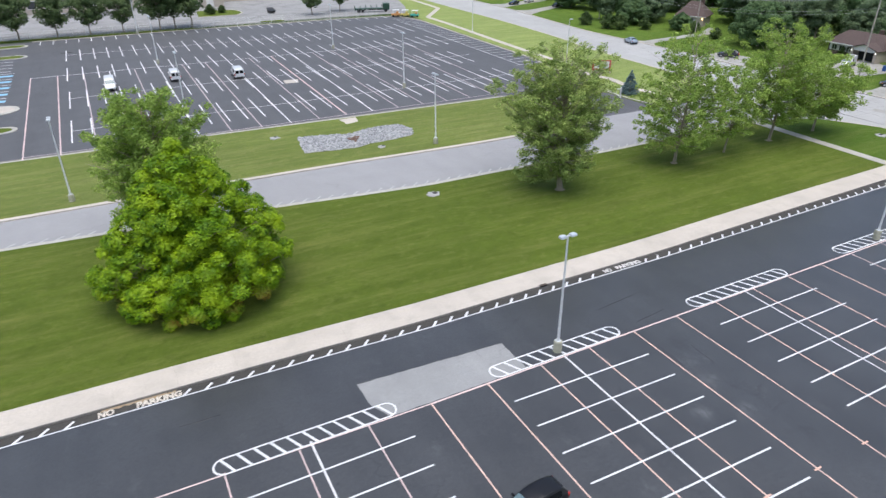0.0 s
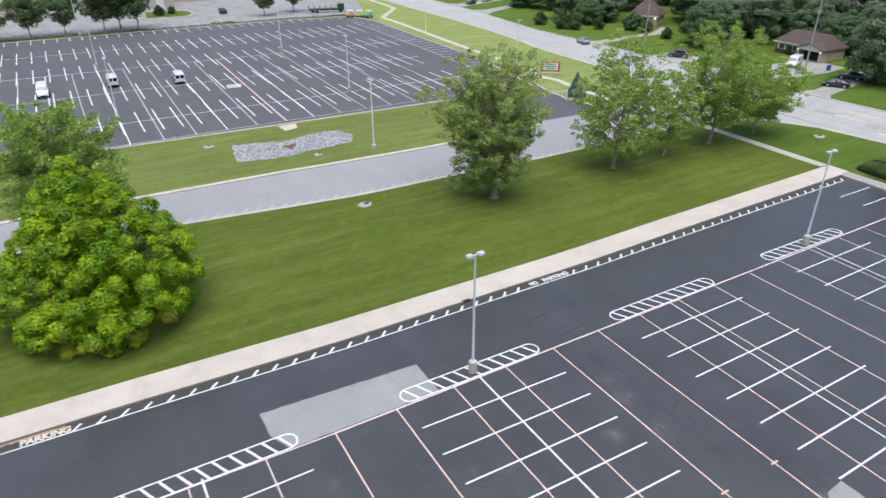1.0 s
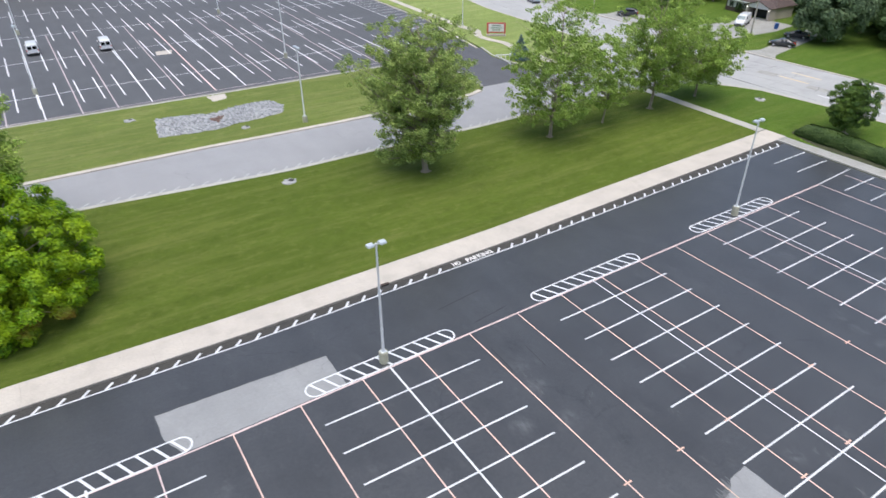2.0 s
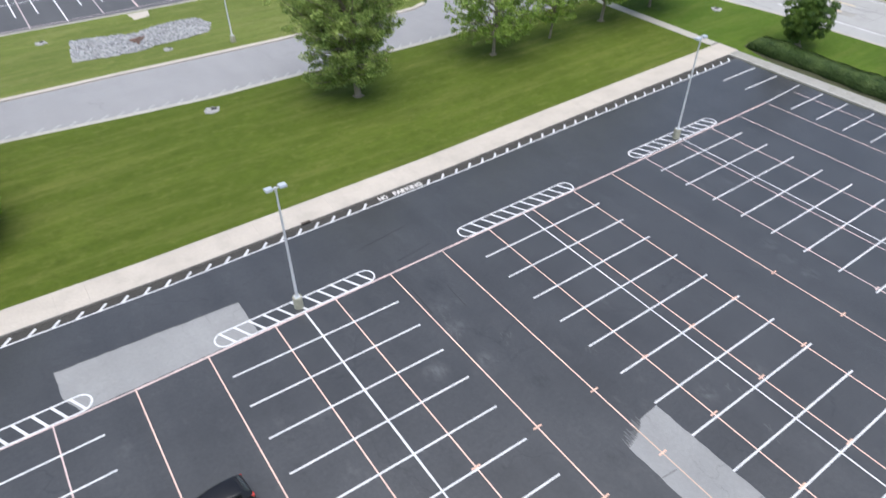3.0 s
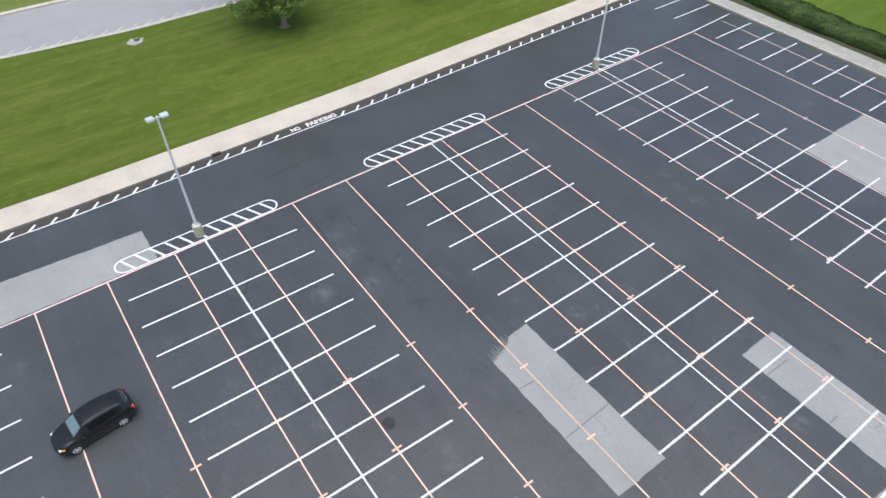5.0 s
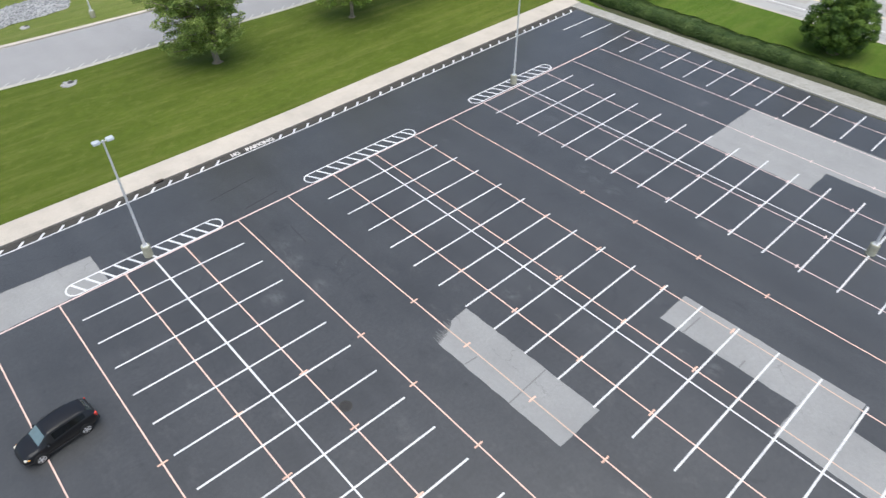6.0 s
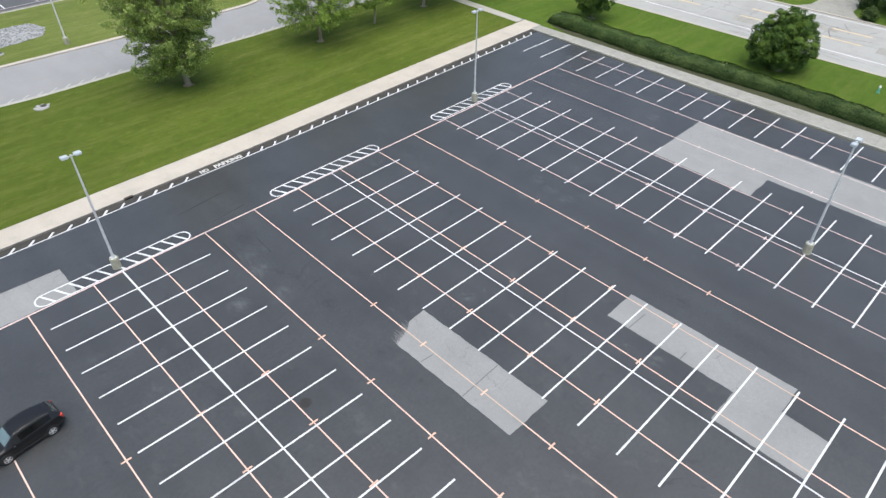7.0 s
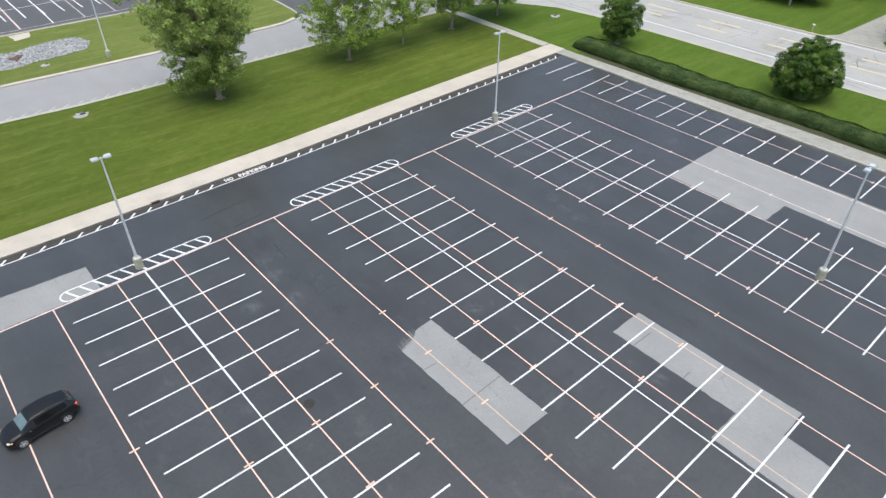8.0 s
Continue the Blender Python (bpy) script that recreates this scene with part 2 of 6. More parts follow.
M_OLD_WHITE = paint("faded_white_paint", (0.74, 0.74, 0.74), (0.14, 0.14, 0.145), 0.5, 0.5, 0.68)
M_ORANGE = paint("faded_orange_paint", (0.80, 0.565, 0.475), (0.48, 0.36, 0.31), 0.45)
M_BARE_ORANGE = paint("orange_paint_worn_on_bare_asphalt", (0.60, 0.43, 0.33), (0.40, 0.36, 0.33), 0.6, 0.48, 0.66)
M_PALE_ORANGE = paint("pale_pink_paint", (0.72, 0.56, 0.53), (0.30, 0.25, 0.25), 0.55, 0.5, 0.68)
M_TICK = paint("coral_tick_paint", (0.78, 0.50, 0.38), (0.5, 0.35, 0.28), 0.3)
M_BLUE_LINE = paint("blue_parking_paint", (0.25, 0.50, 0.68), (0.2, 0.3, 0.35), 0.4)
M_YELLOW_LINE = paint("faded_yellow_road_paint", (0.66, 0.52, 0.30), (0.46, 0.44, 0.39), 0.75, 0.44, 0.6)
M_WORN_LETTER = paint("worn_white_letter_paint", (0.72, 0.70, 0.67), (0.22, 0.21, 0.20), 0.6, 0.48, 0.64)
M_BEIGE_LETTER = paint("worn_cream_paint", (0.66, 0.61, 0.53), (0.34, 0.27, 0.19), 0.6, 0.46, 0.66)
M_OCHRE = paint("worn_ochre_kerb_paint", (0.33, 0.22, 0.11), (0.3, 0.27, 0.22), 0.8, 0.42, 0.62)
M_GRASS = lawn_material("mown_lawn", (0.102, 0.150, 0.018), (0.175, 0.220, 0.036), (0.086, 0.135, 0.016), (0.238, 0.246, 0.070))
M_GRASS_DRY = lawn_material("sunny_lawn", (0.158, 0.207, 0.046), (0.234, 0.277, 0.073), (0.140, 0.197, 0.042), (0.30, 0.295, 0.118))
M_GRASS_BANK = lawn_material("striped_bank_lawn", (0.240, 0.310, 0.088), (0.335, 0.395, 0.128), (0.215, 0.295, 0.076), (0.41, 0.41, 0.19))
M_GRASS_LUSH = lawn_material("lush_lawn", (0.090, 0.162, 0.018), (0.160, 0.235, 0.036), (0.078, 0.150, 0.016), (0.19, 0.22, 0.055))
M_GROUND = lawn_material("rough_grass", (0.06, 0.10, 0.025), (0.095, 0.14, 0.04), (0.05, 0.09, 0.02), (0.14, 0.14, 0.06))
M_SOIL = surface("bare_soil", (0.27, 0.215, 0.15), (0.40, 0.33, 0.24), 0.95, 6, 0.8)
M_MULCH = surface("dark_bark_mulch", (0.036, 0.044, 0.018), (0.080, 0.084, 0.040), 0.95, 7, 0.8)
M_LEAF_BIG = leaf_material("bright_maple_leaf", (0.034, 0.096, 0.002), (0.160, 0.295, 0.004), (0.330, 0.470, 0.008), (0.26, 0.14, 0.03), 3.0, 0.04)
M_LEAF_OPEN = leaf_material("grey_green_leaf", (0.090, 0.165, 0.030), (0.420, 0.530, 0.160), (0.500, 0.580, 0.180), through_light=0.24)
M_LEAF_LIGHT = leaf_material("light_green_leaf", (0.120, 0.215, 0.032), (0.350, 0.485, 0.108), (0.425, 0.545, 0.120), through_light=0.26)
M_LEAF_STREET = leaf_material("mid_green_leaf", (0.022, 0.055, 0.009), (0.072, 0.136, 0.020), (0.150, 0.235, 0.036), through_light=0.14)
# row and woodland leaves: distance haze is put into the colour, paler and greyer
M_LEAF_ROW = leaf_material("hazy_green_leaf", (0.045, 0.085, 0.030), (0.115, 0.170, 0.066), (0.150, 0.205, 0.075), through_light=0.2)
M_LEAF_WOOD = leaf_material("hazed_woodland_leaf", (0.074, 0.122, 0.066), (0.160, 0.228, 0.114), (0.205, 0.276, 0.132), through_light=0.22)
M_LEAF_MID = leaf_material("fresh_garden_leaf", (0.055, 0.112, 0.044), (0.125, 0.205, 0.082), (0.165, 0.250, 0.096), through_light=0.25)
M_LEAF_HEDGE = leaf_material("hedge_leaf", (0.022, 0.046, 0.010), (0.066, 0.112, 0.027), (0.110, 0.160, 0.048), through_light=0.15)
M_SPRUCE = leaf_material("blue_spruce_needles", (0.085, 0.15, 0.15), (0.19, 0.27, 0.275), (0.23, 0.31, 0.315))
M_BARK = surface("grey_bark", (0.27, 0.225, 0.165), (0.45, 0.385, 0.30), 0.95, 5, 1.5, (0.06, 0.05, 0.04), 2.0, 0.6, 0.8, 0.05, stretch=(3, 3, 0.5))
M_POLE = plain("galvanised_pole", (0.70, 0.72, 0.73), 0.45, 0.1)
M_HEAD = plain("lamp_head_grey", (0.52, 0.57, 0.62), 0.4, 0.1)
M_LENS = plain("lamp_lens", (0.75, 0.80, 0.84), 0.15)
M_BASE = surface("pole_base_concrete", (0.36, 0.36, 0.28), (0.48, 0.47, 0.36), 0.9, 6, 1.0, (0.22, 0.21, 0.15), 2.0, 0.5)
M_STONE = surface("pale_gravel_stone", (0.32, 0.32, 0.32), (0.46, 0.455, 0.45), 0.9, 5, 1.0, per_object=0.0)
M_RUST = surface("rusty_brown_debris", (0.11, 0.065, 0.05), (0.22, 0.14, 0.11), 0.9, 4, 1.0)
M_IRON = surface("cast_iron", (0.035, 0.034, 0.033), (0.06, 0.058, 0.055), 0.7, 9, 1.0)
M_RUST_IRON = surface("rusty_cast_iron", (0.045, 0.034, 0.028), (0.085, 0.055, 0.042), 0.8, 9, 1.0)
M_CAR_BLACK = plain("black_car_paint", (0.009, 0.009, 0.0105), 0.35, 0.0, 0.4)
M_CAR_BLACK.node_tree.nodes["Principled BSDF"].inputs["Specular IOR Level"].default_value = 0.3
M_CAR_WHITE = plain("white_car_paint", (0.78, 0.79, 0.80), 0.3, 0.0, 0.8)
M_CAR_SILVER = plain("silver_blue_car_paint", (0.42, 0.50, 0.58), 0.3, 0.5, 0.8)
M_CAR_DARK = plain("dark_car_paint", (0.025, 0.027, 0.035), 0.25, 0.2, 1.0)
M_GLASS = plain("tinted_car_glass", (0.006, 0.007, 0.008), 0.05)
M_GLASS.node_tree.nodes["Principled BSDF"].inputs["Specular IOR Level"].default_value = 0.22
# windscreen and rear glass: the sky's reflection is put into their pale base colour
M_SCREEN = plain("sky_pale_windscreen_glass", (0.13, 0.19, 0.205), 0.05, 0.0, 0.6)
M_REAR_GLASS = plain("sky_pale_rear_glass", (0.05, 0.06, 0.065), 0.06, 0.0, 0.6)
M_TYRE = plain("tyre_rubber", (0.02, 0.02, 0.02), 0.85)
M_RIM = plain("alloy_rim", (0.70, 0.70, 0.71), 0.4, 0.3)
M_TRIM = plain("black_plastic_trim", (0.02, 0.02, 0.021), 0.7)
M_TAIL = plain("red_tail_lamp", (0.60, 0.05, 0.03), 0.2, 0.0, 1.0)
M_HEADLAMP = plain("clear_headlamp", (0.72, 0.68, 0.58), 0.1, 0.0, 1.0)
M_AMBER = plain("amber_indicator", (0.75, 0.33, 0.06), 0.2, 0.0, 1.0)
M_CHROME = plain("chrome", (0.7, 0.7, 0.72), 0.15, 1.0)
M_SIGN_RED = plain("red_sign_frame", (0.52, 0.09, 0.08), 0.5)
M_SIGN_WHITE = plain("white_sign_board", (0.72, 0.72, 0.72), 0.5)
M_SIGN_MARK = plain("grey_sign_marks", (0.25, 0.33, 0.27), 0.6)
M_WHITE_STEEL = plain("white_painted_steel", (0.75, 0.75, 0.75), 0.45)
M_ROOF = surface("brown_shingle", (0.080, 0.056, 0.050), (0.125, 0.090, 0.082), 0.9, 5, 0.5, per_object=0.1)
M_ROOF_GREY = surface("grey_shingle", (0.15, 0.16, 0.17), (0.22, 0.235, 0.25), 0.9, 5, 0.5)
M_WALL_BEIGE = surface("beige_house_wall", (0.42, 0.37, 0.31), (0.52, 0.46, 0.39), 0.85, 6, 0.5)
M_WALL_BRICK = surface("brown_brick_wall", (0.085, 0.058, 0.050), (0.14, 0.095, 0.08), 0.9, 7, 0.5)
M_WALL_RED = surface("red_brown_wall", (0.24, 0.085, 0.055), (0.33, 0.13, 0.09), 0.9, 6, 0.5)
M_HOUSE_TRIM = plain("white_house_trim", (0.72, 0.71, 0.69), 0.6)
M_HOUSE_GLASS = plain("dark_window_glass", (0.03, 0.035, 0.04), 0.08, 0.0, 0.5)
M_LAMP_WARM = glowing("porch_lamp_glow", (1.0, 0.62, 0.25), 6.0)
M_LAMP_WHITE = glowing("garage_lamp_glow", (1.0, 0.93, 0.85), 1.3)
M_WOOD_POLE = surface("weathered_pole_wood", (0.33, 0.30, 0.265), (0.46, 0.425, 0.38), 0.9, 5, 0.8, stretch=(3, 3, 0.3))
M_CABLE = plain("weathered_cable", (0.36, 0.37, 0.37), 0.5)
M_BLUE_BIN = plain("blue_bin_plastic", (0.03, 0.10, 0.32), 0.5)
M_GREEN = plain("green_truck_paint", (0.018, 0.060, 0.038), 0.5)
M_TEAL = plain("teal_paint", (0.05, 0.42, 0.36), 0.5)
M_HYDRANT = plain("pale_green_hydrant_paint", (0.16, 0.50, 0.38), 0.5)
M_CART_ORANGE = plain("orange_cart_paint", (0.62, 0.30, 0.10), 0.5)
M_CART_YELLOW = plain("yellow_cart_paint", (0.65, 0.52, 0.12), 0.5)


# ---------------------------------------------------------------- mesh helpers
def link_bm(name, bm, material, parent=None, label="", smooth=False):
    me = bpy.data.meshes.new(name)
    bmesh.ops.recalc_face_normals(bm, faces=bm.faces)
    bm.to_mesh(me)
    bm.free()
    if smooth:
        me.polygons.foreach_set("use_smooth", [True] * len(me.polygons))
    me.materials.append(material)
    ob = new(name, me)
    if parent:
        ob.parent = parent
    if label:
        tagged(ob, label)
    return ob


def part(name, bm, material, parent, label="", smooth=False):
    return link_bm(name, bm, material, parent, label, smooth)


def shared(name, me, parent, m=None):
    ob = new(name, me)
    ob.parent = parent
    if m is not None:
        ob.matrix_local = m
    return ob


def thing(name, x, y, z=0.0, turn=0.0, label="", category="", group="", kind=""):
    e = new(name)
    e.empty_display_size = 0.3
    e.matrix_world = pose(x, y, z, 0, 0, turn)
    return tagged(e, label, category, group, kind)


def add_box(bm, x0, x1, y0, y1, z0, z1, bevel=0.0, m=None):
    ret = bmesh.ops.create_cube(bm, size=1)
    vs = ret["verts"]
    bmesh.ops.transform(bm, verts=vs, matrix=Matrix.Translation(((x0 + x1) / 2, (y0 + y1) / 2, (z0 + z1) / 2)) @ Matrix.Diagonal((x1 - x0, y1 - y0, z1 - z0, 1)))
    if bevel:
        es = list({e for v in vs for e in v.link_edges})
        r = bmesh.ops.bevel(bm, geom=es, offset=bevel, segments=1, affect="EDGES")
        vs = list({v for f in r["faces"] for v in f.verts} | {v for v in vs if v.is_valid})
    if m is not None:
        bmesh.ops.transform(bm, verts=vs, matrix=m)
    return vs


def box_bm(*a, **k):
    bm = bmesh.new()
    add_box(bm, *a, **k)
    return bm


def add_tube(bm, pts, radii, n=8, cap=True):
    """A tapered tube along points."""
    rings = []
    for i, p in enumerate(pts):
        p = Vector(p)
        d = (Vector(pts[min(i + 1, len(pts) - 1)]) - Vector(pts[max(i - 1, 0)])).normalized()
        a = d.orthogonal().normalized() if abs(d.z) < 0.95 else Vector((1, 0, 0))
        a = (a - d * a.dot(d)).normalized()
        b = d.cross(a)
        rings.append([bm.verts.new(p + (a * math.cos(6.28319 * k / n) + b * math.sin(6.28319 * k / n)) * radii[i]) for k in range(n)])
    for r0, r1 in zip(rings, rings[1:]):
        for k in range(n):
            bm.faces.new((r0[k], r0[(k + 1) % n], r1[(k + 1) % n], r1[k]))
    if cap:
        bm.faces.new(rings[0][::-1])
        bm.faces.new(rings[-1])


def tube_bm(pts, radii, n=8):
    bm = bmesh.new()
    add_tube(bm, pts, radii, n)
    return bm


def poly_bm(pts, z0, z1):
    """An outline in plan, as a slab from z0 to z1."""
    bm = bmesh.new()
    top = [bm.verts.new((x, y, z1)) for x, y in pts]
    bot = [bm.verts.new((x, y, z0)) for x, y in pts]
    bm.faces.new(top)
    bm.faces.new(bot[::-1])
    for i in range(len(pts)):
        j = (i + 1) % len(pts)
        bm.faces.new((bot[i], bot[j], top[j], top[i]))
    bmesh.ops.triangulate(bm, faces=[f for f in bm.faces if len(f.verts) > 4])
    return bm


def lerp_line(pts, x):
    for (x0, y0), (x1, y1) in zip(pts, pts[1:]):
        if x <= x1:
            return y0 + (y1 - y0) * (x - x0) / (x1 - x0)
    return pts[-1][1]


def spaced(pts, step):
    """Points every step metres along a line of points."""
    out, left = [Vector(pts[0])], step
    for a, b in zip(pts, pts[1:]):
        a, b = Vector(a), Vector(b)
        l = (b - a).length
        d = left
        while d <= l:
            out.append(a.lerp(b, d / l))
            d += step
        left = d - l
    return out


def ribbon_pieces(name, pts, width, z0, z1, step, material, parent, gap=0.02):
    """Slabs end to end along a line, each an object of its own, its outer side to the left of the line."""
    ps = spaced(pts, step)
    for a, b in zip(ps, ps[1:]):
        d = (b - a).normalized()
        n = Vector((-d.y, d.x))
        a2, b2 = a + d * gap / 2, b - d * gap / 2
        bm = poly_bm([tuple(a2), tuple(b2), tuple(b2 + n * width), tuple(a2 + n * width)], z0, z1)
        part(name, bm, material, parent)


def quad_mesh(name, w, l, h, material):
    """A thin box, w by l, on z = 0, centred."""
    bm = box_bm(-w / 2, w / 2, -l / 2, l / 2, 0, h)
    me = bpy.data.meshes.new(name)
    bm.to_mesh(me)
    bm.free()
    me.materials.append(material)
    return me


def line_to(name, a, b, width, material, parent, z=0.0, h=0.009):
    """A painted line from a to b."""
    a, b = Vector(a), Vector(b)
    d = (b - a).normalized()
    n = Vector((-d.y, d.x)) * width / 2
    return part(name, poly_bm([tuple(a - n), tuple(b - n), tuple(b + n), tuple(a + n)], z, z + h), material, parent)


# ---------------------------------------------------------------- ground
g = bmesh.new()
R = 2600
vs = [g.verts.new(p) for p in ((-R, -R, -0.06), (R, -R, -0.06), (R, R, -0.06), (-R, R, -0.06))]
g.faces.new(vs)
tagged(link_bm("ground", g, M_GROUND), "wide stretch of rough green grass", "ground", kind="structure")

# near parking lot, kerb line and edge line along its north side
EDGE = [(-120, 42.6), (-30, 40.1), (-10, 39.5), (5, 39.2), (20, 38.65), (46, 38.65), (60, 38.98), (70, 39.2), (80, 39.38), (90, 39.62)]
LOT_EAST = 88.2


def east_x(y, off=0.0):
    """The lot's east kerb strays a little from square."""
    return LOT_EAST - (40 - y) * 0.0125 + off


def walk_w(y):
    """The east walk's width with its kerb, a little wider towards the south."""
    return min(2.7, 2.2 + (22 - y) * 0.025)


def edge_y(x, off=0.0):
    return lerp_line(EDGE, x) + off


def kerb_y(x, off=0.0):
    return edge_y(x) + lerp_line([(-200, 0.92), (42, 0.92), (62, 1.04), (120, 1.08)], x) + off


def back_y(x):
    return edge_y(x) + lerp_line([(-200, 3.66), (42, 3.66), (60, 3.9), (120, 4.0)], x)


kx = [-60, -30, -20, -10, -2, 5, 12, 20, 46, 60, 70, 80, LOT_EAST]
lot = link_bm("parking_lot", poly_bm([(-60, -70), (east_x(-70), -70)] + [(x, kerb_y(x)) for x in reversed(kx)], -0.2, 0.0), M_LOT)
tagged(lot, "dark freshly sealed asphalt parking lot with painted stalls", "parking lot", kind="structure")
link_bm("gutter", poly_bm([(x, edge_y(x, 0.12)) for x in kx] + [(x, kerb_y(x)) for x in reversed(kx)], 0.0, 0.005), M_GUTTER, lot, "dirty unsealed strip beside the kerb")

# bare grey patches in the sealed asphalt
random.seed(4)


def ragged(pts, step=0.5, amount=0.06):
    """An outline with a slightly uneven edge."""
    out = []
    for a, b in zip(pts, pts[1:] + pts[:1]):
        a, b = Vector(a), Vector(b)
        n = max(1, int((b - a).length / step))
        side = Vector((-(b - a).y, (b - a).x)).normalized()
        for i in range(n):
            out.append(tuple(a.lerp(b, i / n) + (side * random.uniform(-amount, amount) if i else Vector((0, 0)))))
    return out


PATCHES = [
    [(12.2, 34.75), (12.25, 32.3), (13.0, 30.62), (23.95, 30.62), (23.95, 34.12)],
    [(37.2, 0.35), (40.74, 0.32), (40.74, 11.47), (39.2, 11.32), (38.6, 10.8), (37.22, 10.3)],
    [(52.65, 2.05), (49.6, 2.05), (49.5, -7.35), (50.1, -10.05), (52.58, -10.05)],
    [(49.65, -7.35), (46.7, -7.3), (46.6, -12.9), (50.0, -12.9), (50.2, -10.05)],
    [(80.5, 11.7), (74.4, 11.7), (74.6, 1.8), (74.9, -40), (80.7, -40)],
    [(74.55, 11.68), (71.35, 11.7), (71.05, 1.8), (74.7, 1.8)],
]
for k, pts in enumerate(PATCHES):
    random.seed(40 + k)
    part("bare_patch", poly_bm(ragged(pts, 0.5, 0.035), 0.0, 0.0045 if k not in (3, 5) else 0.0052), M_BARE, lot, "pale grey bare asphalt patch")
for k in range(44):
    fx = 37.25 + 1.9 * (k % 22) / 22 + random.uniform(-0.03, 0.03)
    fy = 10.3 + 0.36 * (fx - 37.2)
    line_to("bare_streak", (fx, fy - 0.1), (fx + random.uniform(-0.02, 0.06), fy + (random.uniform(0.02, 0.14) if k < 22 else random.uniform(0.2, 0.8))), random.uniform(0.04, 0.09), M_BARE if k < 22 else M_THIN_SEAL, lot, 0.0, 0.0042 if k < 22 else 0.0030)
for a, b in (((37.25, 4.25), (40.7, 4.4)), ((37.3, 8.1), (38.3, 8.0)), ((49.6, 0.3), (51.6, 0.25)), ((49.6, -3.6), (50.4, -3.6))):
    line_to("crack", a, b, 0.09, M_SEAM, lot, 0.0, 0.0065)

# tyre marks and pale scrapes
random.seed(23)
M_TYRE_MARK = asphalt("tyre_darkened_asphalt", (0.024, 0.026, 0.028), (0.042, 0.044, 0.047), (0.1, 0.1, 0.1))
M_SCRAPE = asphalt("scraped_asphalt", (0.078, 0.081, 0.085), (0.125, 0.129, 0.134), (0.2, 0.2, 0.2))
for x0, y0, x1, y1, w in ((35.2, 31.4, 38.6, 31.8, 0.13), (33.4, 34.3, 38.2, 34.8, 0.12), (34.3, 25.2, 34.5, 28.4, 0.14), (36.6, 24.6, 36.8, 27.2, 0.10), (0.3, 36.2, 3.1, 36.1, 0.16)):
    d = Vector((x1 - x0, y1 - y0))
    n = Vector((-d.y, d.x)).normalized()
    fs = (0.08, 0.25, 0.4, 0.6, 0.75, 0.92)
    top = [Vector((x0, y0)) + d * f + n * w * random.uniform(0.2, 0.6) for f in fs]
    low = [Vector((x0, y0)) + d * f - n * w * random.uniform(0.2, 0.6) for f in reversed(fs)]
    part("tyre_mark", poly_bm([tuple(p) for p in top + [Vector((x1, y1))] + low + [Vector((x0, y0))]], 0.0, 0.0024), M_TYRE_MARK, lot)
for cx, cy in ((34.6, 24.0), (34.5, 22.6), (42.0, 32.9), (40.8, 16.7), (29.4, 28.4), (56.6, 15.6), (45.6, 9.2), (44.6, 6.1), (34.6, 31.0), (37.0, 20.4)):
    for k in range(8):
        x0, y0 = cx + random.uniform(-0.45, 0.45), cy + random.uniform(-0.6, 0.6)
        a = 1.2 + random.uniform(-0.5, 0.5)
        r = random.uniform(0.12, 0.5)
        line_to("scrape", (x0, y0), (x0 + r * math.cos(a), y0 + r * math.sin(a)), random.uniform(0.03, 0.07), M_SCRAPE, lot, 0.0, 0.0026 + 0.0002 * k)

# stalls: lines across x, about 2.72 m apart


def skew(x, y):
    """The rows stray a little from square towards the east."""
    k = max(0.0, min(1.0, (x - 28) / 15)) * 0.0155
    return x - (28 - y) * k


ROWS_X = [(1.7, 13.7, 28.2, 2.725, 0.0), (21.17, 33.07, 27.85, 2.712, 0.13), (41.0, 53.05, 27.97, 2.727, 0.0), (61.2, 73.15, 28.3, 2.770, 0.0), (81.55, 87.5, 28.36, 2.776, 0.0)]
for x0, x1, first, pitch, tilt in ROWS_X:
    for i in range(-3 if x0 > 80 else 0, 26):
        y = first - pitch * i
        if x0 > 80 and i == -1:
            continue
        line_to("stall_line", (skew(x0, y), y + tilt), (skew(x1, y), y - tilt), 0.124, M_WHITE_LINE, lot, 0.0, 0.009)
# centre lines of the double rows
for x, y1 in ((7.6, 30.9), (27.28, 30.5), (46.9, 30.6), (67.3, 30.8)):
    ym = 15.0 if x < 40 else 0.0
    for ya, yb, w in ((y1, ym, 0.135 if x < 40 else 0.105), (ym, -45, 0.105)):
        line_to("row_line", (skew(x, ya), ya), (skew(x, yb), yb), w, M_OLD_WHITE if x < 20 else M_WHITE_LINE, lot, 0.0, 0.0106)
# faded orange marching grid
GRID_X = [-2.4, 2.2, 6.75, 11.4, 16.0, 20.5, 25.08, 29.6, 34.1, 38.72, 43.3, 47.95, 52.55, 57.25, 61.75, 66.5, 71.4, 75.85, 80.7, 85.4]
ON_BARE = {38.72: (0.35, 11.2), 52.55: (-10.05, 2.05), 47.95: (-12.9, -7.3)}
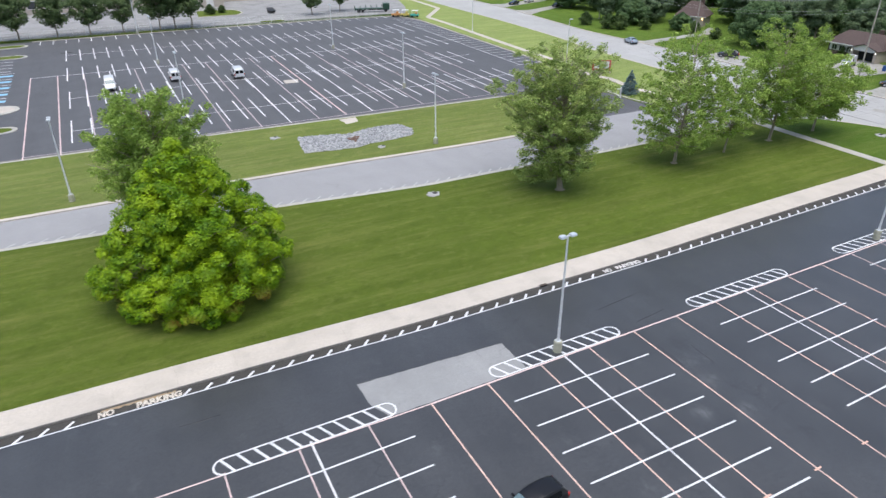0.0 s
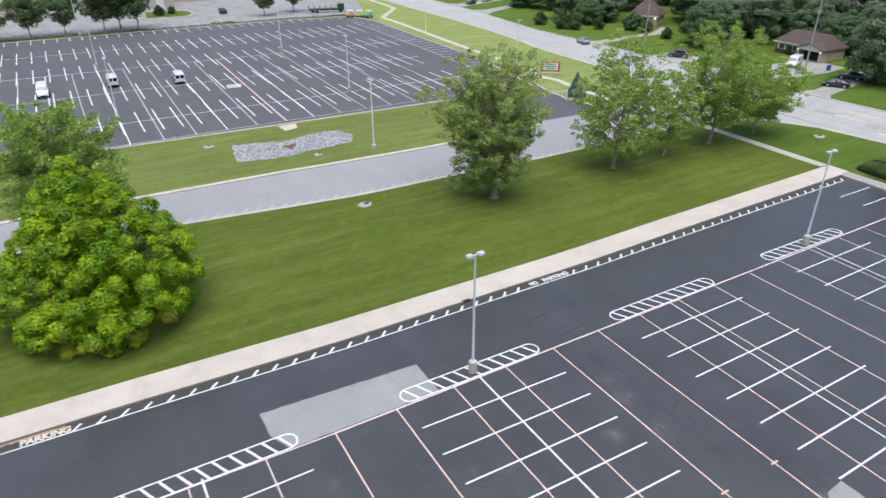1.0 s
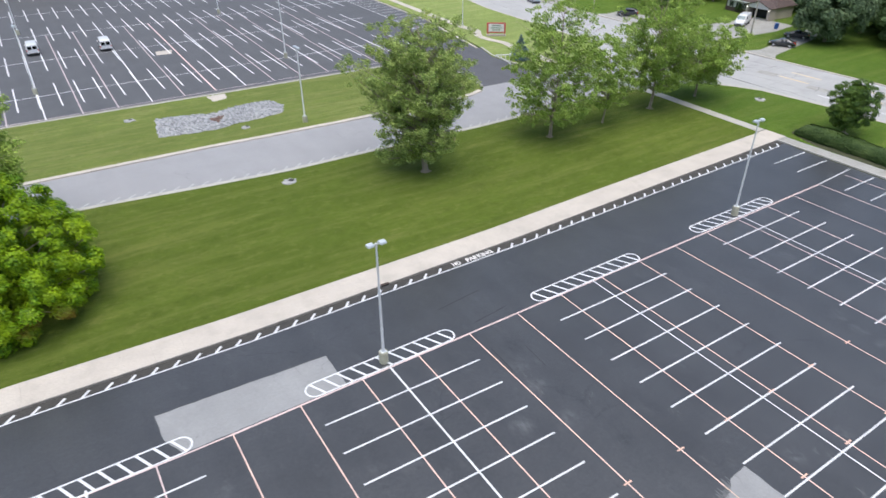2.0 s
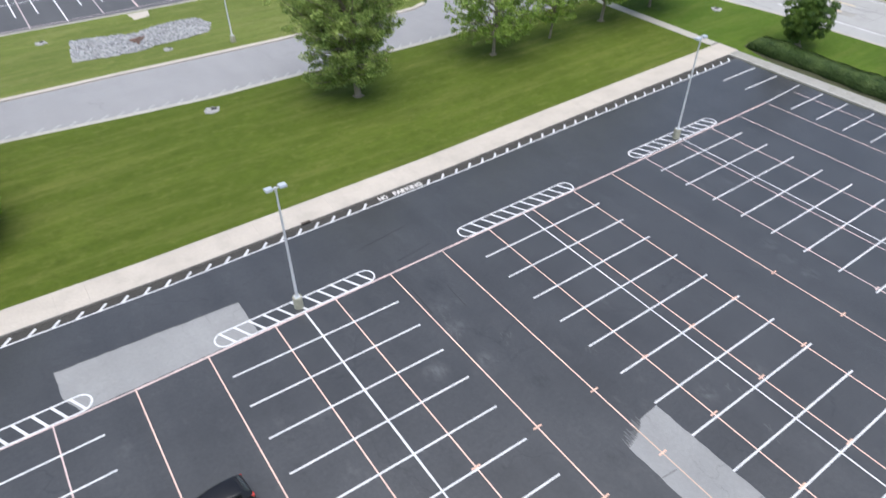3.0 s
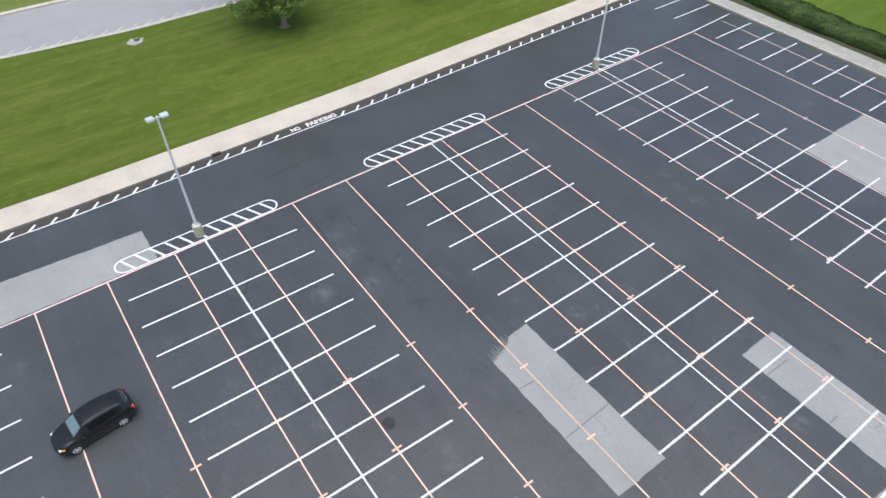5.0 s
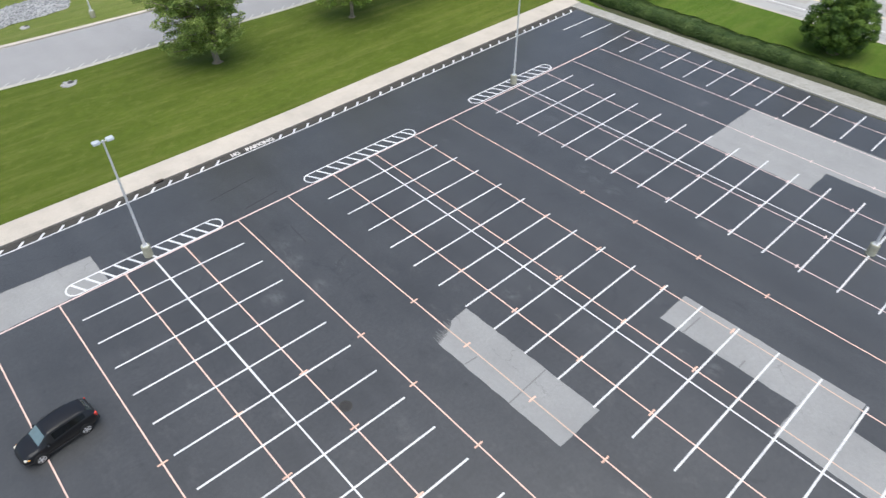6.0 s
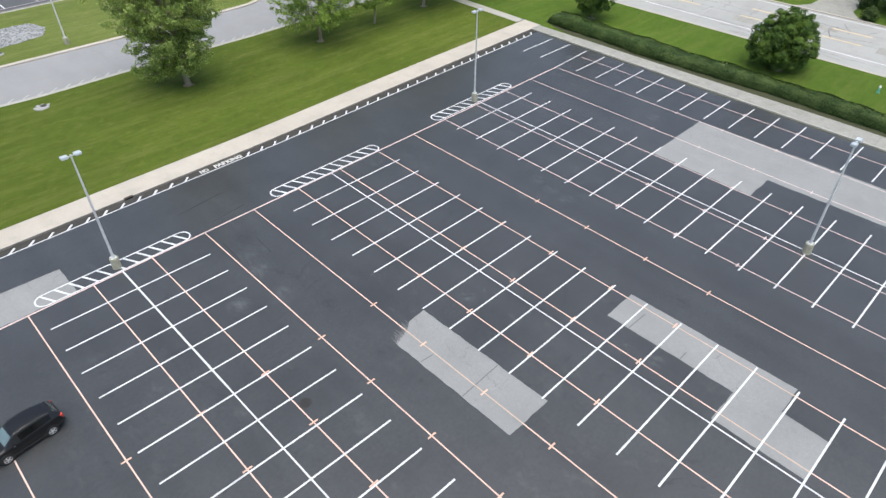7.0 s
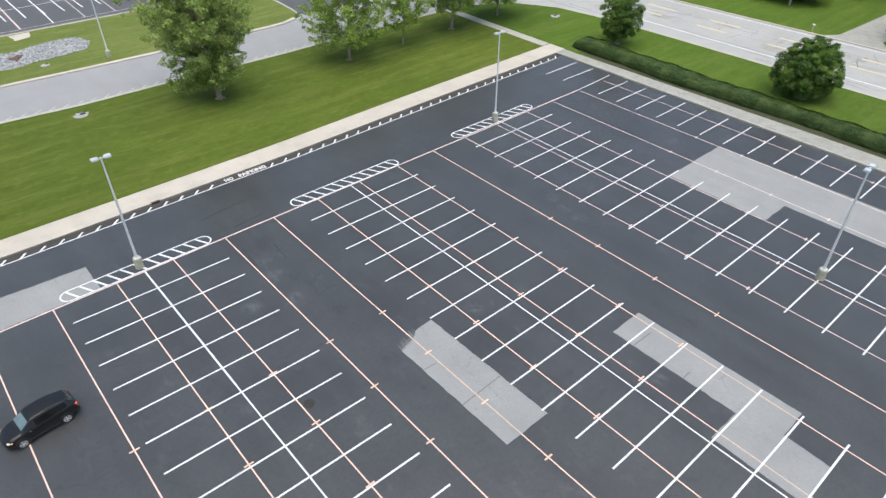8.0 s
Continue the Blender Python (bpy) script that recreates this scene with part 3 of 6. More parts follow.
for i, x in enumerate(GRID_X):
    top = 30.5 if i not in (1,) else 30.8
    mat = M_ORANGE if 12 < x < 58 else M_PALE_ORANGE
    # the paint holds worse on the bare patches
    a, b = ON_BARE.get(x, (-45, -45))
    slope = (x - skew(x, -45)) / (top + 45)
    for ya, yb, m in ((top, b, mat), (b, a, M_BARE_ORANGE), (a, -45, mat)):
        if ya > yb:
            line_to("grid_line", (x - slope * (top - ya), ya), (x - slope * (top - yb), yb), 0.088, m, lot, 0.0, 0.0075)
    for y in (14.38, 9.12, 3.52, -1.82):
        if x > 19:
            xx = skew(x, y)
            half = 0.30 if x < 58 else 0.25
            line_to("grid_tick", (xx - half, y), (xx + half, y), 0.115, M_TICK if x < 58 else M_PALE_ORANGE, lot, 0.0, 0.0122)
line_to("side_line", (-4, 30.75), (16, 30.45), 0.11, M_PALE_ORANGE, lot, 0.0, 0.006)
line_to("side_line", (16, 30.45), (80.75, 30.74), 0.15, M_PALE_ORANGE, lot, 0.0, 0.006)
line_to("stall_line", (80.8, 30.75), (87.5, 31.1), 0.116, M_WHITE_LINE, lot, 0.0, 0.009)


def striped_island(x0, x1, yc, half=0.74):
    """A painted island: a long loop of white with slanting bars."""
    n, w = 10, 0.13
    loop = [(x0 + half - half * math.sin(math.pi * k / n), yc - half * math.cos(math.pi * k / n)) for k in range(n + 1)]
    loop += [(x1 - half + half * math.sin(math.pi * k / n), yc + half * math.cos(math.pi * k / n)) for k in range(n + 1)]
    inner = []
    for p in loop:
        hub = Vector((min(max(p[0], x0 + half), x1 - half), yc))
        inner.append(tuple(hub + (Vector(p) - hub) * (1 - w / half)))
    bm = bmesh.new()
    for i in range(len(loop)):
        j = (i + 1) % len(loop)
        bm.faces.new([bm.verts.new((x, y, 0.0095)) for x, y in (loop[i], loop[j], inner[j], inner[i])])
    bmesh.ops.remove_doubles(bm, verts=bm.verts, dist=1e-4)
    part("island_outline", bm, M_WHITE_LINE, lot)
    n = 11
    for k in range(n):
        x = x0 + 0.85 + (x1 - x0 - 1.7) * k / (n - 1)
        line_to("island_bar", (x - 0.28, yc + half - 0.1), (x + 0.36, yc - half + 0.1), 0.17, M_WHITE_LINE, lot, 0.0, 0.0085)


for x0, x1, yc in ((1.6, 13.75, 31.32), (21.2, 33.2, 31.32), (40.95, 53.15, 31.36), (60.85, 73.1, 31.58)):
    striped_island(x0, x1, yc)

# edge line with slanting ticks, and lettering
for a, b in zip(EDGE[1:], EDGE[2:]):
    line_to("edge_line", a, (min(b[0], 86.8), edge_y(min(b[0], 86.8))), 0.108, M_WHITE_LINE, lot)
for x in [-9.3 + 1.48 * k for k in range(-12, 32)] + [42.99 + 1.51 * k for k in range(30)]:
    if not (-5.6 < x < 0.4 or 37.0 < x < 42.6 or x > 86.9):
        line_to("edge_tick", (x, edge_y(x, 0.02)), (x + 0.56, edge_y(x + 0.56, 0.60)), 0.19, M_WHITE_LINE, lot, 0.0, 0.0078)


def letters(text, x, y, turn, size, sx, mat):
    cu = bpy.data.curves.new("letters", "FONT")
    cu.body, cu.size, cu.extrude, cu.offset = text, size, 0.003, 0.04
    tmp = new("letters_tmp", cu)
    dg = bpy.context.evaluated_depsgraph_get()
    me = bpy.data.meshes.new_from_object(tmp.evaluated_get(dg))
    bpy.data.objects.remove(tmp)
    bpy.data.curves.remove(cu)
    me.materials.clear()
    me.materials.append(mat)
    lo = min(v.co.x for v in me.vertices)
    hi = max(v.co.x for v in me.vertices)
    k = sx / (hi - lo)
    for v in me.vertices:
        v.co.x = (v.co.x - lo) * k
    ob = new("painted_lettering", me)
    ob.parent = lot
    ob.matrix_local = pose(x, y, 0.008, 0, 0, turn)
    tagged(ob, "white painted no parking lettering")


letters("NO", 38.3, 38.9, 0, 0.70, 0.85, M_WORN_LETTER)
letters("PARKING", 39.75, 38.9, 0, 0.70, 2.9, M_WORN_LETTER)
letters("NO", -4.35, edge_y(-4.3, 0.2), -1.5, 0.8, 1.0, M_BEIGE_LETTER)
letters("PARKING", -1.95, edge_y(-1.9, 0.16), -1.5, 0.8, 2.95, M_BEIGE_LETTER)
part("ochre_patch", poly_bm(ragged([(-4.2, edge_y(-4, 0.75)), (0.6, edge_y(0.6, 0.55)), (0.7, edge_y(0.7, 0.95)), (-4.0, edge_y(-4, 1.05))], 0.3, 0.12), 0.0, 0.0065), M_OCHRE, lot, "worn ochre paint beside the kerb")

# manhole in the lot
bm = bmesh.new()
bmesh.ops.create_cone(bm, cap_ends=True, segments=28, radius1=0.42, radius2=0.40, depth=0.02, matrix=Matrix.Translation((0, 0, 0.006)))
mh = thing("manhole", 30.02, 10.62, 0, 0, "round dark cast iron drain grate in the asphalt", "manhole cover")
part("rim", bm, M_IRON, mh)
for k in range(-3, 4):
    w = math.sqrt(max(0.01, 0.33 ** 2 - (k * 0.1) ** 2))
    part("grate_bar", box_bm(-w, w, k * 0.1 - 0.025, k * 0.1 + 0.025, 0.014, 0.026), M_TRIM, mh)

# sidewalk along the north kerb, in panels, with a kerb face
walk_n = thing("sidewalk_north", 0, 0, 0, 0, "beige concrete sidewalk in panels beside the lot", "sidewalk", kind="structure")
x = -60.0
while x < LOT_EAST + 1.6:
    x2 = min(x + 2.1, LOT_EAST + 1.95)
    part("panel", poly_bm([(x + 0.003, kerb_y(x, 0.083)), (x2 - 0.003, kerb_y(x2, 0.083)), (x2 - 0.003, back_y(x2)), (x + 0.003, back_y(x))], -0.1, 0.15), M_WALK, walk_n)
    x = x2 if x2 > x else x + 1
x = -60.0
while x < LOT_EAST - 0.1:
    x2 = min(x + 3.0, LOT_EAST)
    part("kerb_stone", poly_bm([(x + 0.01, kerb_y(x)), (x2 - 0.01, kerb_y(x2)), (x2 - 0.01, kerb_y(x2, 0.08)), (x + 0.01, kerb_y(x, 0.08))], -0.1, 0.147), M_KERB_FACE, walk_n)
    x = x2
# kerb inlet
inlet = thing("kerb_inlet", 31.8, kerb_y(31.8), 0, 0, "dark iron storm drain inlet in the kerb", "drain")
part("mouth", box_bm(-0.36, 0.36, -0.03, 0.07, 0.01, 0.13, bevel=0.01), M_TRIM, inlet)
part("hood", box_bm(-0.4, 0.4, -0.05, 0.22, 0.135, 0.17, bevel=0.015), M_RUST_IRON, inlet)
part("grate", box_bm(-0.36, 0.36, -0.36, -0.04, 0.004, 0.015), M_IRON, inlet)

# east sidewalk in panels
walk_e = thing("sidewalk_east", 0, 0, 0, 0, "grey concrete sidewalk panels behind the last stalls", "sidewalk", kind="structure")
y = -70.0
while y < 40.5:
    y2 = min(y + 2.4, 40.8)
    part("panel", poly_bm([(east_x(y, 0.25), y + 0.008), (east_x(y, walk_w(y)), y + 0.008), (east_x(y2, walk_w(y2)), y2 - 0.008), (east_x(y2, 0.25), y2 - 0.008)], -0.1, 0.15), M_GREY_WALK, walk_e)
    part("kerb_stone", poly_bm([(east_x(y), y + 0.01), (east_x(y, 0.24), y + 0.01), (east_x(y2, 0.24), y2 - 0.01), (east_x(y2), y2 - 0.01)], -0.1, 0.147), M_KERB, walk_e)
    y = y2

random.seed(17)
M_WEEDY = surface("weedy_silt", (0.070, 0.075, 0.045), (0.125, 0.125, 0.085), 0.95, 6, 0.8, (0.045, 0.048, 0.05), 1.5, 0.8)
for y0, y1 in ((-34, -20), (-18.5, -3), (-2, 9), (11, 22), (24, 38)):
    part("silt_strip", poly_bm(ragged([(east_x(y0, -0.28), y0), (east_x(y0, -0.01), y0 - 0.4), (east_x(y1, -0.01), y1 + 0.4), (east_x(y1, -0.22), y1)], 0.35, 0.07), 0.0, 0.0046), M_WEEDY, lot, "thin strip of weedy silt along the kerb")

# footpath running north to the drive
path_n = thing("footpath", 0, 0, 0, 0, "narrow concrete footpath between lawns", "footpath", kind="structure")
ribbon_pieces("panel", [(90.15, 43.75), (90.5, 65.0)], 1.5, -0.1, 0.15, 1.6, M_PATH, path_n)
ribbon_pieces("panel", [(88.9, 79.5), (89.1, 89.4), (89.3, 94), (90.0, 98.3), (88.9, 102.0), (88.8, 105.0), (91.3, 108.4), (90.7, 113), (91.4, 130), (92.6, 150), (94.3, 174), (94.7, 188.4), (106.6, 204.4), (107.6, 214), (109, 235)], 1.5, -0.1, 0.15, 1.8, M_WALK, path_n)

# ---------------------------------------------------------------- drive across, lawns
S_EDGE = [(-120, 76.5), (-40, 72.6), (-12, 70.7), (-3.6, 70.0), (14.6, 68.3), (25.1, 66.9), (33.5, 65.95), (46.8, 65.75), (60.0, 65.2), (69, 65.3), (88, 65.3), (95, 64.2), (100.2, 61.3)]
N_EDGE = [(-120, 79.5), (-40, 78.7), (-12.5, 78.4), (-1.9, 78.3), (12.8, 78.0), (27.6, 77.55), (36.5, 77.0), (46.8, 76.5), (54, 76.45), (62, 76.0), (66, 76.0), (68.8, 77.0), (70.4, 78.8)]
lane = link_bm("road", poly_bm([(x, y) for x, y in S_EDGE] + [(104.2, 54.5), (105.9, 53), (106.0, 60), (105.4, 80), (104.2, 91), (102.5, 86), (96, 80.8), (89.5, 78.3), (82, 78.3), (72.8, 78.6)] + N_EDGE[::-1], -0.2, 0.0), M_LANE)
tagged(lane, "grey asphalt drive curving between lawns", "road", kind="structure")
kerbs = thing("drive_kerbs", 0, 0, 0, 0, "pale concrete kerbs along the drive", "kerb", kind="structure")
ribbon_pieces("kerb_stone", N_EDGE[1:], 0.7, -0.1, 0.135, 2.6, M_WALK, kerbs)
ribbon_pieces("kerb_stone", [(70.5, 79.0), (70.95, 82), (71.35, 88), (70.5, 94.2), (67.6, 97.0)], 0.35, -0.1, 0.135, 2.6, M_KERB, kerbs)
ribbon_pieces("kerb_stone", [(83.6, 98), (81.9, 92), (82.3, 84), (83.4, 79.6)], 0.35, -0.1, 0.135, 2.6, M_KERB, kerbs)
ribbon_pieces("kerb_stone", [(x, y) for x, y in reversed(S_EDGE[1:])], 0.4, -0.1, 0.14, 3.0, M_KERB, kerbs)
# worn concrete gutter with faint slanting marks along the south edge of the drive
M_FAINT = paint("almost_gone_white_paint", (0.52, 0.52, 0.51), (0.31, 0.31, 0.32), 0.8, 0.40, 0.62)
ribbon_pieces("gutter_slab", [(x, y + 0.02) for x, y in S_EDGE[1:10]], 0.5, -0.1, 0.004, 3.0, M_KERB, kerbs)
for p in spaced(S_EDGE[1:10], 1.5):
    line_to("edge_tick", (p.x, p.y + 0.5), (p.x + 0.8, p.y + 1.2), 0.14, M_FAINT, lane)
lawn_a = link_bm("lawn_south", poly_bm([(x, back_y(x)) for x in kx[:-1]] + [(88.65, back_y(88.6)), (89.0, 65.2)] + [(x, y - 0.4) for x, y in reversed(S_EDGE[1:-2])] + [(-60, 73.2)], -0.1, 0.12), M_GRASS)
tagged(lawn_a, "wide mown green lawn between lot and drive", "lawn", kind="structure")
ROAD_NEAR = [(106, -90), (106, 0), (105.8, 30), (105.6, 44.7), (104.2, 54.5), (100.2, 61.3)]
lawn_b = link_bm("lawn_east", poly_bm([(east_x(8, walk_w(8)), 8), (east_x(2, walk_w(2)), 2), (east_x(-90, 2.7), -90)] + [(x - 0.3, y) for x, y in ROAD_NEAR] + [(95, 63.9), (90.5, 65.0), (90.16, 43.6), (90.16, 40.8), (east_x(40.8, walk_w(40.8)), 40.8)], -0.1, 0.12), M_GRASS_LUSH)
tagged(lawn_b, "strip of mown lawn beside the main road", "lawn", kind="structure")
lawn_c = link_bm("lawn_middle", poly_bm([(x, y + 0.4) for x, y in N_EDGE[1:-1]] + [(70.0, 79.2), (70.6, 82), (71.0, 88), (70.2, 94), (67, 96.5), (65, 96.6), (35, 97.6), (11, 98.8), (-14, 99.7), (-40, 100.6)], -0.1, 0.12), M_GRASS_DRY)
tagged(lawn_c, "mown lawn between drive and far lot", "lawn", kind="structure")
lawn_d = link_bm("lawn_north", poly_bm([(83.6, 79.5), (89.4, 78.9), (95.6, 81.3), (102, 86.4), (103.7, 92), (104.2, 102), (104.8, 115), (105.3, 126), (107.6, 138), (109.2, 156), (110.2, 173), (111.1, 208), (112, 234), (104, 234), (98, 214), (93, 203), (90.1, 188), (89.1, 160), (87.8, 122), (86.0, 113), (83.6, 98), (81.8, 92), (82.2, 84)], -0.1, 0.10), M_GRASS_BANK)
tagged(lawn_d, "mown grass bank between far lot and main road", "lawn", kind="structure")
drive_link = link_bm("driveway", poly_bm([(70.4, 78.8), (72.8, 78.6), (82.2, 78.3), (82.2, 84), (81.8, 92), (83.6, 98), (67, 97.3), (70.5, 94.2), (71.35, 88), (70.95, 82)], -0.15, 0.006), M_DARK_DRIVE)
tagged(drive_link, "short dark asphalt driveway into the far lot", "driveway", kind="structure")

apron = link_bm("road_apron", poly_bm([(97.0, 63.4), (100.4, 61.4), (104.25, 54.6), (105.5, 45.5), (105.75, 43.0), (106.05, 43.0), (106.0, 60), (105.4, 80), (104.3, 91), (103.9, 91), (102.4, 86.2), (97.5, 81.9)], -0.1, 0.004), M_ROAD)
tagged(apron, "pale concrete apron where the drive meets the road", "road", kind="structure")

# main road in concrete panels
ROAD_W = [(106, -90), (106, 0), (105.8, 30), (106.2, 60), (105.6, 80), (104.5, 92), (104.5, 102), (105.1, 115), (105.6, 126), (107.9, 138), (109.5, 156), (110.5, 173), (111.4, 208), (114, 290)]
ROAD_E = [(123.5, -90), (123.5, 0), (122.4, 30), (121.4, 60), (120.9, 85), (121.2, 110), (121.3, 126), (120.7, 136), (120.6, 145), (121.6, 155), (125.6, 188), (127, 220), (131, 290)]
street = link_bm("road_main", poly_bm(ROAD_W + ROAD_E[::-1], -0.25, -0.02), M_ROAD)
tagged(street, "wide pale concrete road with worn lane lines", "road", kind="structure")


def across(f, y):
    fw = [(p[1], p[0]) for p in ROAD_W]
    fe = [(p[1], p[0]) for p in ROAD_E]
    a, b = lerp_line(fw, y), lerp_line(fe, y)
    return a + (b - a) * f


y = -60.0
while y < 205:
    y2 = y + 4.6 * (1 if y < 110 else 2)
    for f0, f1 in ((0.0, 0.26), (0.26, 0.5), (0.5, 0.74), (0.74, 1.0)):
        e = 0.02
        part("panel", poly_bm([(across(f0, y) + e, y + e), (across(f1, y) - e, y + e), (across(f1, y2) - e, y2 - e), (across(f0, y2) + e, y2 - e)], -0.1, 0.0), M_ROAD, street)
    y = y2
for f, mat, w in ((0.215, M_FAR_WHITE, 0.17), (0.475, M_YELLOW_LINE, 0.5), (0.70, M_YELLOW_LINE, 0.5), (0.955, M_FAR_WHITE, 0.14)):
    y = -60.0
    while y < (58 if mat is M_YELLOW_LINE else 40):
        y2 = y + (5.0 if mat is M_YELLOW_LINE else 12)
        line_to("lane_line", (across(f, y), y), (across(f, y2), y2), w, mat, street)
        y = y2 + (6.2 if mat is M_YELLOW_LINE else 0)
rk = thing("road_kerbs", 0, 0, 0, 0, "pale concrete kerbs along the main road", "kerb", kind="structure")
ribbon_pieces("kerb_stone", ROAD_NEAR, 0.35, -0.1, 0.14, 3.2, M_WALK, rk)
ribbon_pieces("kerb_stone", [(96, 80.8), (102.4, 86), (104.0, 92), (104.4, 102), (105.0, 115), (105.5, 126), (107.8, 138), (109.4, 156), (110.4, 173), (111.3, 208)], 0.35, -0.1, 0.13, 3.6, M_WALK, rk)
ribbon_pieces("kerb_stone", ROAD_E[::-1], 0.35, -0.1, 0.13, 4.0, M_WALK, rk)
# wandering cracks on the road: across the panels, and along the wheel tracks
random.seed(11)


def road_crack(x, y, a, steps, step, width, wander, mat):
    p = Vector((x, y))
    for i in range(steps):
        b = a + random.uniform(-wander, wander)
        q = p + Vector((math.cos(b), math.sin(b))) * step * random.uniform(0.7, 1.3)
        line_to("crack", p, q, width * random.uniform(0.6, 1.2), mat, street, 0.0, 0.006)
        p = q


for k in range(46):
    y = random.uniform(-8, 78)
    x = across(random.uniform(0.04, 0.75), y)
    if k % 2:
        road_crack(x, y, math.pi / 2 + random.uniform(-0.12, 0.12), random.randint(4, 9), 1.0, 0.07, 0.35, M_CRACK if k % 3 else M_SEAM)
    else:
        road_crack(x, y, random.uniform(-0.25, 0.25), random.randint(3, 6), 0.9, 0.08, 0.5, M_CRACK)
road_crack(113.6, 11.2, 0.05, 7, 0.85, 0.16, 0.5, M_CRACK)
for k in range(9):
    y = 2 + 9.2 * k
    w = random.uniform(1.2, 2.6)
    x = across(random.choice((0.33, 0.4, 0.55, 0.62)), y)
    part("repair_patch", poly_bm([(x, y), (x + w, y + 0.2), (x + w - 0.2, y + 3.4), (x - 0.1, y + 3.2)], 0.0, 0.003), M_GREY_WALK, street, "greyer repaired patch")

# ---------------------------------------------------------------- far parking lot
FAR_S = [(-60, 101.2), (-14, 100.1), (11.4, 99.2), (35, 98.0), (65, 97.0), (74, 97.0), (83, 98.0)]
far = link_bm("parking_lot_far", poly_bm(FAR_S + [(85.6, 113), (87.4, 122), (88.6, 160), (89.2, 186), (86.5, 196.8), (66, 200.2), (27.7, 201.4), (-14.5, 201.9), (-70, 203)], -0.2, 0.0), M_FAR_LOT)
tagged(far, "large grey-black asphalt parking lot with faded stall lines", "parking lot", kind="structure")
fk = thing("far_lot_kerbs", 0, 0, 0, 0, "pale kerbs round the far lot", "kerb", kind="structure")
ribbon_pieces("kerb_stone", FAR_S[:5][::-1], 0.4, -0.1, 0.13, 4.0, M_KERB, fk)
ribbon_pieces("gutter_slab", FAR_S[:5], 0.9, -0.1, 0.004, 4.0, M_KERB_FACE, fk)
ribbon_pieces("kerb_stone", [(-14.5, 201.9), (27.7, 201.4), (66, 200.2), (86.5, 196.8), (89.8, 186), (88.8, 160), (87.4, 122), (85.6, 113), (83, 98)][::-1], 0.4, -0.1, 0.13, 5.0, M_WALK, fk)


def far_tilt(x, y):
    """The far rows stray from square the further north they lie."""
    return max(0.0, min(1.0, (y - 128) / 24)) * (-0.35 - 0.030 * (x - 10))


for y0, y1, x_from, x_to, pitch in ((105.2, 117.9, -5.2, 75, 2.83), (126.1, 139.2, -5.3, 76, 2.84), (149.0, 162.4, -5.6, 79, 2.915), (170.4, 184.5, -5.7, 80, 2.94), (195.6, 201.2, -11.5, 84, 2.94)):
    me = quad_mesh("far_stall_line", 0.2, y1 - y0, 0.009, M_FAR_WHITE)
    x = x_from
    while x < x_to:
        ym = (y0 + y1) / 2
        shared("stall_line", me, far, pose(x, ym + (far_tilt(x, ym) if y0 < 190 else -0.028 * max(0.0, x - 20)), 0))
        x += pitch
for y, x0, x1 in ((111.6, -5.4, 76), (133.5, -5.4, 77), (178, -5.8, 77)):
    line_to("row_line", (x0, y + far_tilt(x0, y)), (x1, y + far_tilt(x1, y)), 0.13, M_FAR_WHITE, far, 0.0, 0.0106)
line_to("side_line", (-12.3, 155.1), (86, 151.8), 0.17, M_FAR_WHITE, far, 0.0, 0.0065)
line_to("side_line", (-11.5, 101.4), (12, 100.2), 0.15, M_FAR_GRID, far, 0.0, 0.0065)
line_to("side_line", (12, 100.2), (74, 99.3), 0.15, M_FAR_GRID, far, 0.0, 0.0065)
for i in range(18):
    x = -11.3 + 4.645 * i
    xt = x - 0.9 + 0.19 * i
    white = i in (3, 5, 8, 11)
    line_to("grid_line", (x, 99.8), (xt, 155.1 - 0.0335 * (xt + 12.3)), 0.26 if i == 10 else 0.18, M_FAR_WHITE if white else (M_PALE_ORANGE if i in (0, 1, 10) else M_FAR_GRID), far, 0.0, 0.0055)
for i in range(27):
    y = 118.0 + 2.78 * i
    xe = lerp_line([(113, 85.6), (122, 87.4), (160, 88.6), (186, 89.2), (210, 89.6)], y)
    line_to("stall_line", (xe - 6.2, y), (xe - 0.4, y), 0.15, M_OLD_WHITE, far)
line_to("row_line", (81.2, 118), (83.2, 186), 0.12, M_OLD_WHITE, far, 0.0, 0.0106)
for i in range(9):
    y = 137.0 + (5.65 * i if i < 5 else 22.6 + 3.7 * (i - 4) + 1.2)
    if i < 5:
        line_to("blue_bar", (-20, y + 0.35), (-15.5, y), 1.5, M_BLUE_LINE, far)
        line_to("stall_line", (-20, y + 2.8), (-15.4, y + 2.5), 0.22, M_FAR_WHITE, far)
    else:
        line_to("stall_line", (-21, y + 0.3), (-16.1, y), 0.22, M_FAR_WHITE, far)
